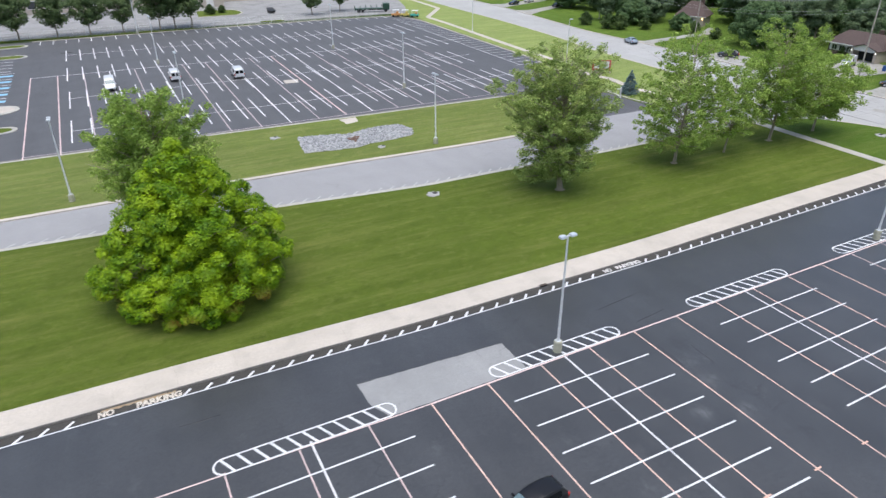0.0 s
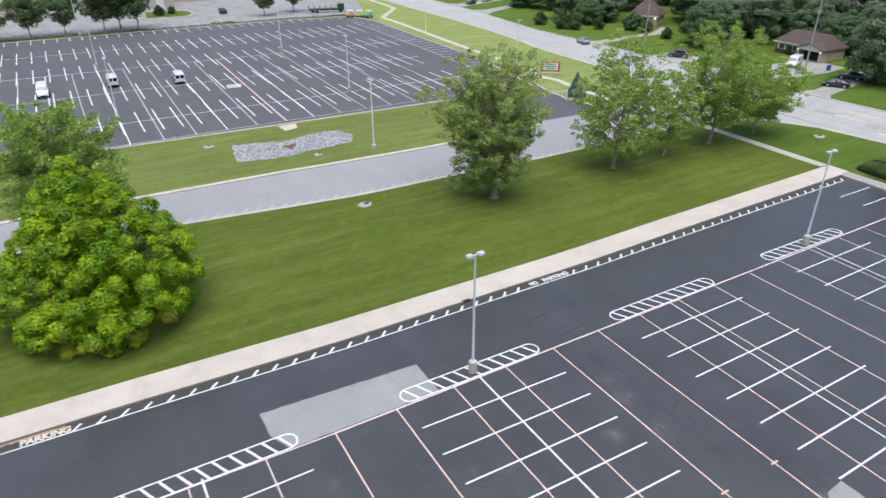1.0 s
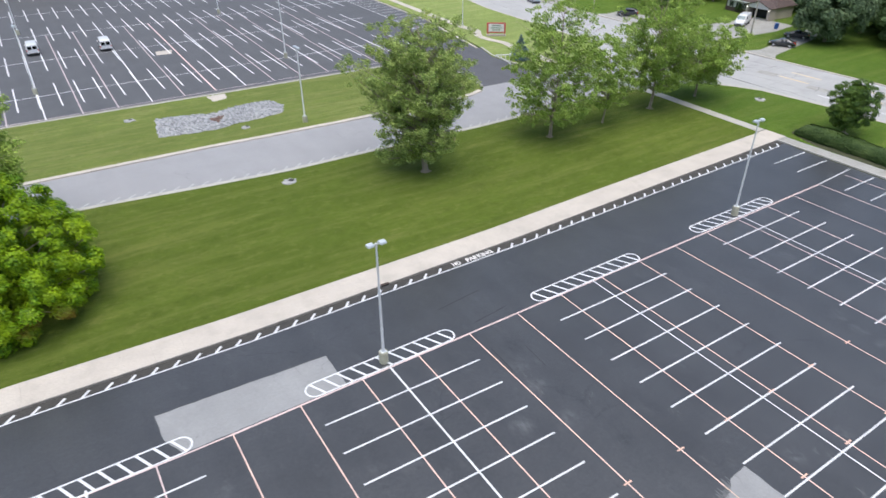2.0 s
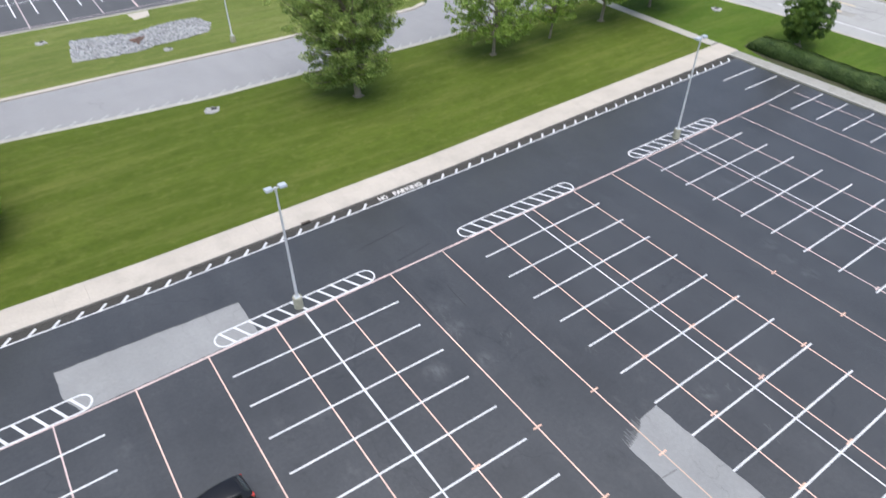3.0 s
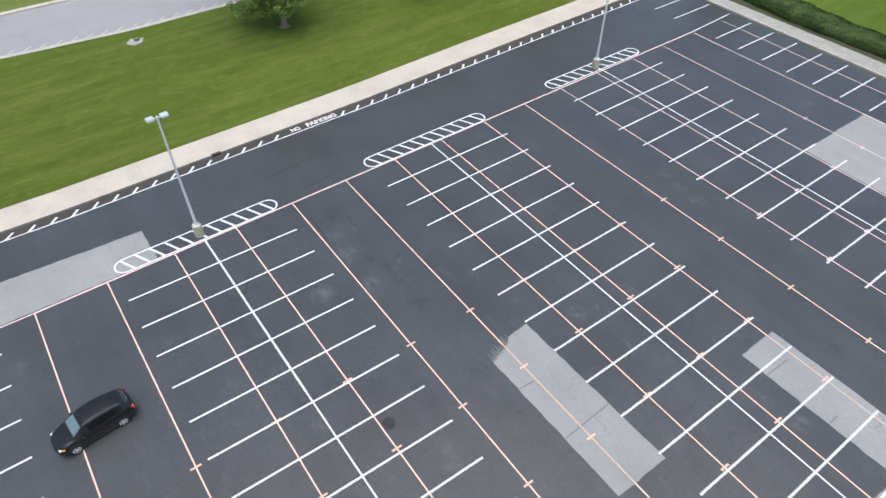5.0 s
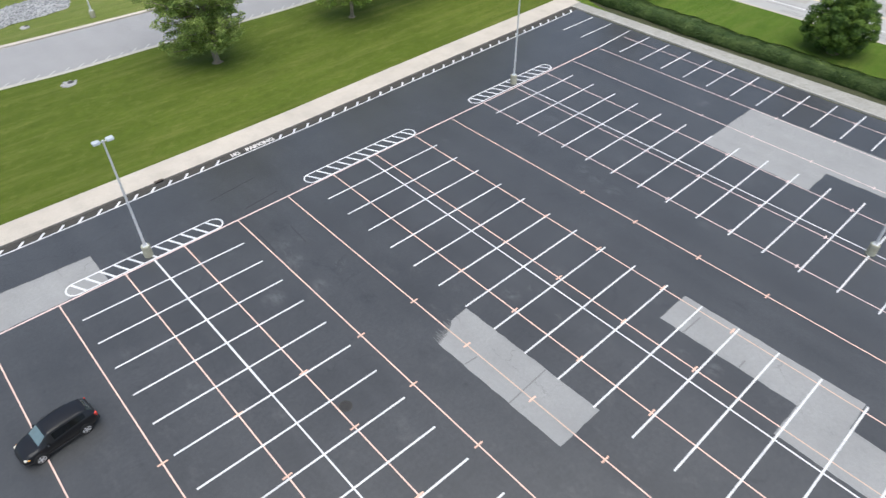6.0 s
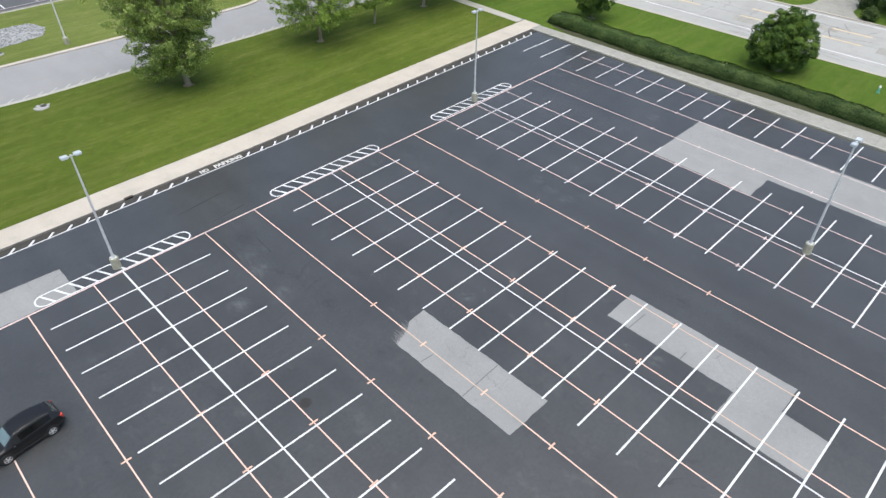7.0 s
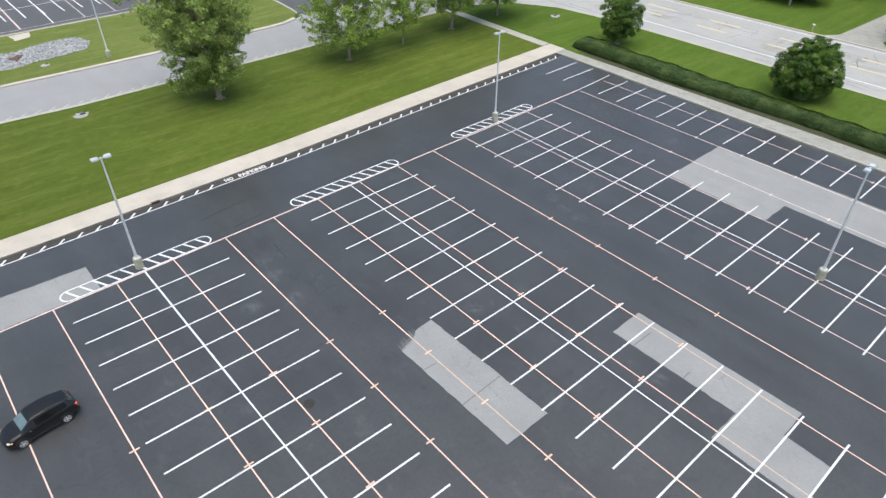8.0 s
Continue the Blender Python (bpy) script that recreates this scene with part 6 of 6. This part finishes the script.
while len(faces) < 8 * 2600:
    x, y = random.uniform(23, 41.5), random.uniform(82.8, 92)
    if not inside(x, y, OUT):
        continue
    r = random.uniform(0.08, 0.24)
    b = len(verts)
    a = random.uniform(0, 6.28)
    for ox, oy, oz in octa:
        k = random.uniform(0.7, 1.3) * r
        verts.append((x + (ox * math.cos(a) - oy * math.sin(a)) * k, y + (ox * math.sin(a) + oy * math.cos(a)) * k, 0.07 + oz * k * 0.7))
    faces += [(b + i, b + j, b + l) for i, j, l in octf]
me = bpy.data.meshes.new("stones")
me.from_pydata(verts, [], faces)
M_STONES, st_t, st_p = nodes_of("loose_pale_stones")
st_g = st_t.nodes.new("ShaderNodeNewGeometry")
st_c = mixed(st_t, st_g.outputs["Random Per Island"], (0.16, 0.165, 0.175), (0.44, 0.45, 0.46))
st_t.links.new(st_c, st_p.inputs["Base Color"])
st_p.inputs["Roughness"].default_value = 0.9
me.materials.append(M_STONES)
shared("stones", me, bed)
debris = thing("debris_heap", 31.6, 86.4, 0.2, 20, "small heap of rusty brown debris on the gravel", "debris")
for i in range(14):
    r = random.Random(i)
    part("scrap", box_bm(-0.35, 0.35, -0.12, 0.12, -0.05, 0.07, bevel=0.02, m=pose(r.uniform(-1, 1), r.uniform(-0.7, 0.7), r.uniform(0, 0.18), r.uniform(-20, 20), r.uniform(-20, 20), r.uniform(0, 180))), M_RUST, debris)


def stone_cap(x, y, r, label):
    t = thing("manhole", x, y, 0.12, 0, label, "utility cover")
    bm = bmesh.new()
    add_tube(bm, [(0, 0, -0.1), (0, 0, 0.1), (0, 0, 0.16)], [r * 1.1, r, r * 0.8], 11)
    part("collar", bm, M_STONE, t)
    part("lid", tube_bm([(0.1, 0.05, 0.15), (0.1, 0.05, 0.19)], [r * 0.55, r * 0.5], 14), M_IRON, t)
    for k in range(9):
        q = random.Random(k + int(x))
        a = q.uniform(0, 6.28)
        bm = bmesh.new()
        bmesh.ops.create_icosphere(bm, subdivisions=1, radius=q.uniform(0.12, 0.24), matrix=Matrix.Translation((math.cos(a) * r * 1.25, math.sin(a) * r * 1.1, 0.03)) @ Matrix.Diagonal((1, 1, 0.6, 1)))
        part("stone", bm, M_STONE, t)
    return t


stone_cap(32.6, 62.8, 0.62, "pale concrete manhole collar with loose stones in the lawn")
stone_cap(21.4, 92.8, 0.5, "pale stone cover in the lawn")
stone_cap(33.9, 81.6, 0.42, "small pale stone cover in the lawn")
stone_cap(100.0, 51.3, 0.6, "stone drain collar near the road")
for x0, x1, y0, y1 in ((33.2, 35.3, 94.5, 97.3),):
    tagged(link_bm("pavement_pad", poly_bm(ragged([(x0, y0), (x1, y0 + 0.4), (x1 + 0.5, y1), (x0 - 0.2, y1)], 0.4, 0.12), 0.05, 0.14), M_WALK), "small pale concrete pad at the lot's edge", "pad", kind="structure")

# hydrant beside the road
hyd = thing("fire_hydrant", 100.7, 1.0, 0.12, 0, "teal fire hydrant with a white cap beside the road", "fire hydrant")
part("barrel", tube_bm([(0, 0, 0), (0, 0, 0.08), (0, 0, 0.1), (0, 0, 0.62)], [0.2, 0.2, 0.13, 0.12], 12), M_HYDRANT, hyd)
part("bonnet", tube_bm([(0, 0, 0.62), (0, 0, 0.7), (0, 0, 0.82), (0, 0, 0.9)], [0.16, 0.15, 0.08, 0.03], 12), M_WHITE_STEEL, hyd)
for s in (-1, 1):
    part("nozzle", tube_bm([(s * 0.1, 0, 0.46), (s * 0.24, 0, 0.46)], [0.07, 0.07], 10), M_HYDRANT, hyd)

# sign board
sg = thing("sign_board", 91.1, 103.2, 0.1, -36, "white board sign in a red frame on the grass", "sign")
part("plinth", box_bm(-1.9, 1.9, -0.3, 0.3, 0, 0.35, bevel=0.03), M_WALK, sg)
for x in (-1.6, 1.6):
    part("post", box_bm(x - 0.09, x + 0.09, -0.09, 0.09, 0.3, 2.5, bevel=0.01), M_SIGN_RED, sg)
part("frame", box_bm(-1.85, 1.85, -0.08, 0.08, 0.6, 2.55, bevel=0.03), M_SIGN_RED, sg)
brd = part("board", box_bm(-1.5, 1.5, -0.105, -0.075, 0.85, 2.3), M_SIGN_WHITE, sg)
for z, w in ((2.0, 0.9), (1.6, 1.1), (1.2, 0.8)):
    part("bar", box_bm(-w, w, -0.115, -0.1, z - 0.11, z + 0.11), M_SIGN_MARK, brd)

# white swing gate by the driveway
gt = thing("swing_gate", 81.3, 86.2, 0.05, 142, "white steel swing gate arm beside the driveway", "gate")
part("post", box_bm(-0.13, 0.13, -0.13, 0.13, 0, 1.85, bevel=0.02), M_WHITE_STEEL, gt)
part("top_rail", tube_bm([(0, 0, 1.6), (2.5, 0, 1.5)], [0.085, 0.085], 8), M_WHITE_STEEL, gt)
part("bottom_rail", tube_bm([(0, 0, 0.25), (2.5, 0, 1.42)], [0.085, 0.085], 8), M_WHITE_STEEL, gt)
for k in (0.7, 1.4):
    part("strut", tube_bm([(k, 0, 0.25 + 0.468 * k), (k + 0.15, 0, 1.6 - 0.04 * k)], [0.04, 0.04], 6), M_WHITE_STEEL, gt)

# ---------------------------------------------------------------- houses and gardens across the road
for pts, lab in (([(121.2, 62.8), (124, 64.6), (138, 67.0), (149, 69.5), (148, 73), (138, 70.6), (125, 68.4), (121.2, 69.8)], "pale concrete driveway"),
                 ([(121.4, 77.5), (130, 76.2), (140, 75.2), (147.5, 76.2), (148.5, 85.5), (138, 86.0), (130, 88), (121.4, 91)], "pale concrete driveway before a garage"),
                 ([(121.5, 119.5), (124, 122.6), (133, 123.8), (145, 124.6), (154, 129), (153, 132), (145, 127.6), (133, 126.6), (124, 126), (121.5, 127.8)], "pale concrete driveway"),
                 ([(121.4, 93.5), (125, 96), (130, 99), (129, 106.5), (124, 106), (121.4, 108)], "pale concrete driveway apron"),
                 ([(123.1, 20.0), (123.6, 8.6), (124.5, 11.3), (126.6, 12.7), (140, 12.9), (165, 12.8), (165, 17.4), (139, 17.6), (125.5, 18.3)], "pale concrete driveway"),
                 ([(125.0, 177.5), (130, 181.0), (146, 188.5), (145, 192), (130, 186.5), (126.0, 188.5)], "pale concrete driveway"),
                 ([(126.6, 196), (131, 197.5), (150, 204), (149, 209), (130, 203.5), (127, 206)], "pale concrete driveway")):
    tagged(link_bm("driveway", poly_bm(pts, -0.1, 0.055), M_GREY_WALK), lab, "driveway", kind="structure")
ga = poly_bm([(123.8, -90), (220, -90), (240, 240), (131, 262), (127.3, 220), (125.9, 188), (121.9, 155), (120.9, 145), (121.0, 136), (121.6, 126), (121.5, 110), (121.2, 85), (121.7, 60), (122.7, 30), (123.8, 0)], -0.1, 0.04)
tagged(link_bm("lawn_gardens", ga, M_GRASS_LUSH), "green garden lawns across the main road", "lawn", kind="structure")


def house(x, y, turn, w, d, wall_h, roof_h, wall_mat, roof_mat, label, garage=True, porch_light=True):
    """A low house: walls with openings' frames, a gable roof with eaves, windows and an open garage bay. Front faces local -y."""
    h = thing("house", x, y, 0, turn, label, "house")
    part("wall", box_bm(-w / 2, w / 2, -d / 2, d / 2, 0, wall_h), wall_mat, h)
    part("end_wall", box_bm(w / 2 + 0.004, w / 2 + 0.06, -d / 2, d / 2, 0, wall_h - 0.12), M_WALL_BEIGE, h)
    e, t, hip = 0.6, 0.14, d * 0.42
    x0, x1, y0, y1, z0, z1 = -w / 2 - e, w / 2 + e, -d / 2 - e, d / 2 + e, wall_h - 0.1, wall_h + roof_h
    bm = bmesh.new()
    low = [bm.verts.new(p) for p in ((x0, y0, z0), (x1, y0, z0), (x1, y1, z0), (x0, y1, z0))]
    eave = [bm.verts.new((v.co.x, v.co.y, z0 + t)) for v in low]
    ridge = [bm.verts.new((x0 + hip, 0, z1)), bm.verts.new((x1 - hip, 0, z1))]
    for k in range(4):
        bm.faces.new((low[k], low[(k + 1) % 4], eave[(k + 1) % 4], eave[k]))
    bm.faces.new((eave[0], eave[1], ridge[1], ridge[0]))
    bm.faces.new((eave[2], eave[3], ridge[0], ridge[1]))
    bm.faces.new((eave[1], eave[2], ridge[1]))
    bm.faces.new((eave[3], eave[0], ridge[0]))
    bm.faces.new(low[::-1])
    rf = part("roof", bm, roof_mat, h)
    part("chimney", box_bm(w * 0.18, w * 0.18 + 0.8, 0.3, 1.1, wall_h, wall_h + roof_h + 0.8, bevel=0.02), M_WALL_BRICK, rf)
    part("fascia", box_bm(-w / 2 - e, w / 2 + e, -d / 2 - e - 0.05, -d / 2 - e, wall_h - 0.2, wall_h + 0.06), M_HOUSE_TRIM, rf)
    n = 4
    for k in range(n):
        wx = -w / 2 + 1.5 + k * (w * 0.55 - 1.5) / (n - 1)
        win = part("window", box_bm(wx - 0.65, wx + 0.65, -d / 2 - 0.06, -d / 2 + 0.02, 0.95, 2.2, bevel=0.01), M_HOUSE_TRIM, h)
        for s in (-1, 1):
            part("shutter", box_bm(wx + s * 0.95 - 0.26, wx + s * 0.95 + 0.26, -d / 2 - 0.05, -d / 2 + 0.02, 0.95, 2.2), M_HOUSE_TRIM, h)
            part("pane", box_bm(wx + s * 0.3 - 0.26, wx + s * 0.3 + 0.26, -d / 2 - 0.075, -d / 2 - 0.05, 1.05, 2.1), M_HOUSE_GLASS, win)
    if garage:
        gx = w / 2 - 2.6
        f = -d / 2 - 2.2
        for sd in (-1, 1):
            part("garage_wall", box_bm(gx + sd * 2.7 - 0.3, gx + sd * 2.7 + 0.3, f + 0.1, -d / 2 - 0.01, 0, wall_h), M_WALL_BEIGE, h)
            part("garage_lamp", box_bm(gx + sd * 2.75 - 0.08, gx + sd * 2.75 + 0.08, f - 0.04, f + 0.09, 1.95, 2.25, bevel=0.03), M_LAMP_WHITE, h, "lit white lamp beside the garage bay")
        part("lintel", box_bm(gx - 2.4, gx + 2.4, f + 0.1, f + 0.4, 2.15, wall_h), M_HOUSE_TRIM, h)
        # black panel closes the shallow bay; its colour stands in for interior shade
        part("garage_back", box_bm(gx - 2.4, gx + 2.4, -d / 2 - 0.06, -d / 2 - 0.01, 0, 2.3), M_TRIM, h, "black panel painted as the shaded depth of the open garage bay")
        for sd in (-1, 1):
            bm = bmesh.new()
            q = [(gx + sd * 3.4, f - 0.4, wall_h - 0.1), (gx + sd * 3.4, -d / 2 + 0.2, wall_h - 0.1), (gx, -1.2, wall_h + 1.05), (gx, f - 0.4, wall_h + 1.05)]
            a = [bm.verts.new(p) for p in q]
            b = [bm.verts.new((px, py, pz + 0.12)) for px, py, pz in q]
            bm.faces.new(a)
            bm.faces.new(b[::-1])
            for i in range(4):
                bm.faces.new((a[i], a[(i + 1) % 4], b[(i + 1) % 4], b[i]))
            bmesh.ops.recalc_face_normals(bm, faces=bm.faces)
            part("garage_roof", bm, roof_mat, rf)
        bm = bmesh.new()
        g = [bm.verts.new(p) for p in ((gx - 2.9, f + 0.1, wall_h), (gx + 2.9, f + 0.1, wall_h), (gx, f + 0.1, wall_h + 0.95))]
        g2 = [bm.verts.new((v.co.x, v.co.y + 0.2, v.co.z)) for v in g]
        bm.faces.new(g)
        bm.faces.new(g2[::-1])
        for i in range(3):
            bm.faces.new((g[i], g2[i], g2[(i + 1) % 3], g[(i + 1) % 3]))
        part("garage_gable", bm, M_HOUSE_TRIM, h)
    if porch_light and not garage:
        part("porch_lamp", box_bm(w * 0.42, w * 0.42 + 0.25, -d / 2 - 0.22, -d / 2 - 0.05, 1.9, 2.2, bevel=0.03), M_LAMP_WARM, h, "glowing porch lamp")
    return h


house(152.4, 87.9, 266, 12.6, 6.0, 2.6, 2.6, M_WALL_BRICK, M_ROOF, "low brick house with a brown shingle roof and garage")
house(154.2, 139.0, 298, 7.5, 7, 2.7, 3.6, M_WALL_BEIGE, M_ROOF, "low beige house with a brown shingle roof", False)
house(194, 106.5, 285, 9.5, 8, 2.7, 2.4, M_WALL_RED, M_ROOF_GREY, "low red-brown house with a blue-grey roof behind trees", False, False)
bin_ = thing("wheelie_bin", 142.2, 76.6, 0.05, 20, "blue plastic wheelie bin beside the garage", "bin")
part("tub", box_bm(-0.3, 0.3, -0.35, 0.35, 0.0, 1.0, bevel=0.05), M_BLUE_BIN, bin_)
part("lid", box_bm(-0.33, 0.33, -0.4, 0.38, 1.0, 1.1, bevel=0.03), M_BLUE_BIN, bin_)
mb = thing("mailbox", 123.7, 21.6, 0.04, 90, "small white mailbox on a post", "mailbox")
part("post", box_bm(-0.05, 0.05, -0.05, 0.05, 0, 1.0), M_WOOD_POLE, mb)
part("box", box_bm(-0.22, 0.22, -0.09, 0.09, 0.95, 1.15, bevel=0.04), M_WHITE_STEEL, mb)

# utility poles and wires
poles = [(132.4, 75.6, 15.5), (125.2, 111.4, 12.5), (134.0, 30.0, 14.0), (137.5, 160.0, 13.0)]
for x, y, hgt in poles:
    up = thing("utility_pole", x, y, 0, 20, "weathered wooden utility pole with a crossarm", "utility pole", "utility poles along the road")
    part("shaft", tube_bm([(0, 0, -0.05), (0, 0, hgt * 0.5), (0, 0, hgt)], [0.17, 0.14, 0.10] if hgt > 13 else [0.12, 0.10, 0.07], 10), M_WOOD_POLE, up)
    part("crossarm", box_bm(-1.2, 1.2, -0.06, 0.06, hgt - 0.8, hgt - 0.66, bevel=0.01), M_WOOD_POLE, up)
    for s in (-1.1, -0.4, 0.4, 1.1):
        part("insulator", tube_bm([(s, 0, hgt - 0.66), (s, 0, hgt - 0.5)], [0.05, 0.03], 8), M_IRON, up)
line_set = thing("overhead_wires", 0, 0, 0, 0, "thin grey overhead wires between utility poles", "overhead wires")
order = [poles[3], poles[1], poles[0], poles[2]]
for (x0, y0, h0), (x1, y1, h1) in zip(order, order[1:]):
    for off, dz in ((-1.0, -0.5), (0.0, -0.5), (1.0, -0.5), (0.2, -2.6), (0.2, -3.2)):
        pts = []
        for k in range(11):
            f = k / 10
            pts.append((x0 + (x1 - x0) * f + off, y0 + (y1 - y0) * f, h0 + dz + (h1 - h0) * f - 4 * 0.9 * f * (1 - f)))
        part("wire", tube_bm(pts, [0.014] * 11, 5), M_CABLE, line_set)

# fence, truck and carts beyond the far lot
fence = thing("wire_fence", 0, 0, 0, 0, "wire mesh fence on thin posts behind the far lot", "fence")
for i in range(44):
    x = -60 + i * 3.3
    y = 208.4 - (x + 60) * 0.056
    part("post", tube_bm([(x, y, 0), (x, y, 2.0)], [0.035, 0.035], 6), M_POLE, fence)
for z in (0.15, 0.75, 1.4, 1.98):
    part("rail", tube_bm([(-60, 208.4, z), (82, 200.45, z)], [0.018, 0.018], 5), M_POLE, fence)
tk = thing("flatbed_truck", 83.8, 208.6, 0.05, -16, "green flatbed truck behind the far lot", "truck")
part("bed", box_bm(-6.0, 3.2, -1.15, 1.15, 0.95, 1.2, bevel=0.03), M_GREEN, tk)
part("cab", box_bm(3.4, 5.4, -1.15, 1.15, 0.6, 2.6, bevel=0.12), M_GREEN, tk)
part("chassis", box_bm(-5.8, 5.2, -0.45, 0.45, 0.6, 0.95, bevel=0.02), M_TRIM, tk)
part("windscreen", box_bm(5.36, 5.42, -0.95, 0.95, 1.65, 2.35), M_GLASS, tk)
for wx in (-4.6, -3.3, 4.2):
    for s in (-1, 1):
        part("wheel", tube_bm([(wx, s * 0.85, 0.5), (wx, s * 1.15, 0.5)], [0.5, 0.5], 18), M_TYRE, tk)
for x in (-5.8, -4, -2.2, -0.4, 1.4, 3.0):
    for s in (-1, 1):
        part("stake", box_bm(x - 0.05, x + 0.05, s * 1.1 - 0.04, s * 1.1 + 0.04, 1.2, 2.1), M_GREEN, tk)
for x, y, m1, lab in ((86.2, 195.4, M_CART_ORANGE, "orange"), (88.6, 193.8, M_CART_YELLOW, "yellow"), (90.8, 191.4, M_TEAL, "teal")):
    ct = thing("utility_cart", x, y, 0.0, -25, lab + " utility cart parked at the lot's corner", "cart", "utility carts at the lot's corner")
    part("tub", box_bm(-1.3, 1.3, -0.75, 0.75, 0.4, 0.95, bevel=0.08), m1, ct)
    part("cab", box_bm(0.1, 0.9, -0.65, 0.65, 0.95, 1.5, bevel=0.1), M_CART_ORANGE if m1 is M_TEAL else m1, ct)
    part("canopy", box_bm(-0.9, 1.1, -0.72, 0.72, 1.95, 2.03, bevel=0.03), M_WHITE_STEEL, ct)
    for wx in (-0.8, 1.0):
        for s in (-1, 1):
            part("canopy_post", tube_bm([(wx, s * 0.62, 0.9), (wx, s * 0.62, 1.96)], [0.03, 0.03], 6), M_WHITE_STEEL, ct)
    for wx in (-0.8, 0.8):
        for s in (-1, 1):
            part("wheel", tube_bm([(wx, s * 0.6, 0.3), (wx, s * 0.8, 0.3)], [0.3, 0.3], 14), M_TYRE, ct)
bld = thing("school_building", 40, 268, 0, 2, "low tan brick building beyond the service yard", "building")
part("wall", box_bm(-70, 40, -8, 8, 0, 6.5), M_WALL_BEIGE, bld)
part("roof", box_bm(-70.4, 40.4, -8.4, 8.4, 6.5, 7.0), M_ROOF_GREY, bld)
for k in range(22):
    w = part("window", box_bm(-66 + k * 4.8, -63.2 + k * 4.8, -8.1, -7.95, 1.6, 4.2, bevel=0.02), M_HOUSE_TRIM, bld)
    part("pane", box_bm(-65.8 + k * 4.8, -63.4 + k * 4.8, -8.13, -8.08, 1.8, 4.0), M_HOUSE_GLASS, w)
bk = thing("bed_kerbs", 0, 0, 0, 0, "pale kerbs round a grass bed in the yard", "kerb", kind="structure")
ribbon_pieces("kerb_stone", [(31.3, 224.1), (43.8, 223.2), (46.4, 229), (45.2, 236.3), (33, 239.4)], 0.45, 0.0, 0.2, 3.0, M_WALK, bk)
shed = thing("utility_shed", 39.5, 250.5, 0.05, -6, "low tan brick utility shed in the service yard", "shed")
part("wall", box_bm(-5.5, 4.5, -3, 3, 0, 4.2), M_WALL_BEIGE, shed)
part("roof", box_bm(-5.8, 4.8, -3.3, 3.3, 4.2, 4.5, bevel=0.05), M_ROOF_GREY, shed)
part("door", box_bm(-1.2, 1.2, -3.06, -2.98, 0, 2.6, bevel=0.01), M_HOUSE_TRIM, shed)
trl = thing("flat_trailer", 54.6, 225.4, 0.05, 82, "low dark flat trailer parked in the service yard", "trailer")
part("deck", box_bm(-4.2, 4.2, -1.1, 1.1, 0.7, 0.88, bevel=0.02), M_TRIM, trl)
part("tow_bar", box_bm(4.2, 5.8, -0.08, 0.08, 0.55, 0.68), M_IRON, trl)
for wx in (-1.2, -0.2):
    for sd in (-1, 1):
        part("wheel", tube_bm([(wx, sd * 0.9, 0.36), (wx, sd * 1.12, 0.36)], [0.36, 0.36], 16), M_TYRE, trl)
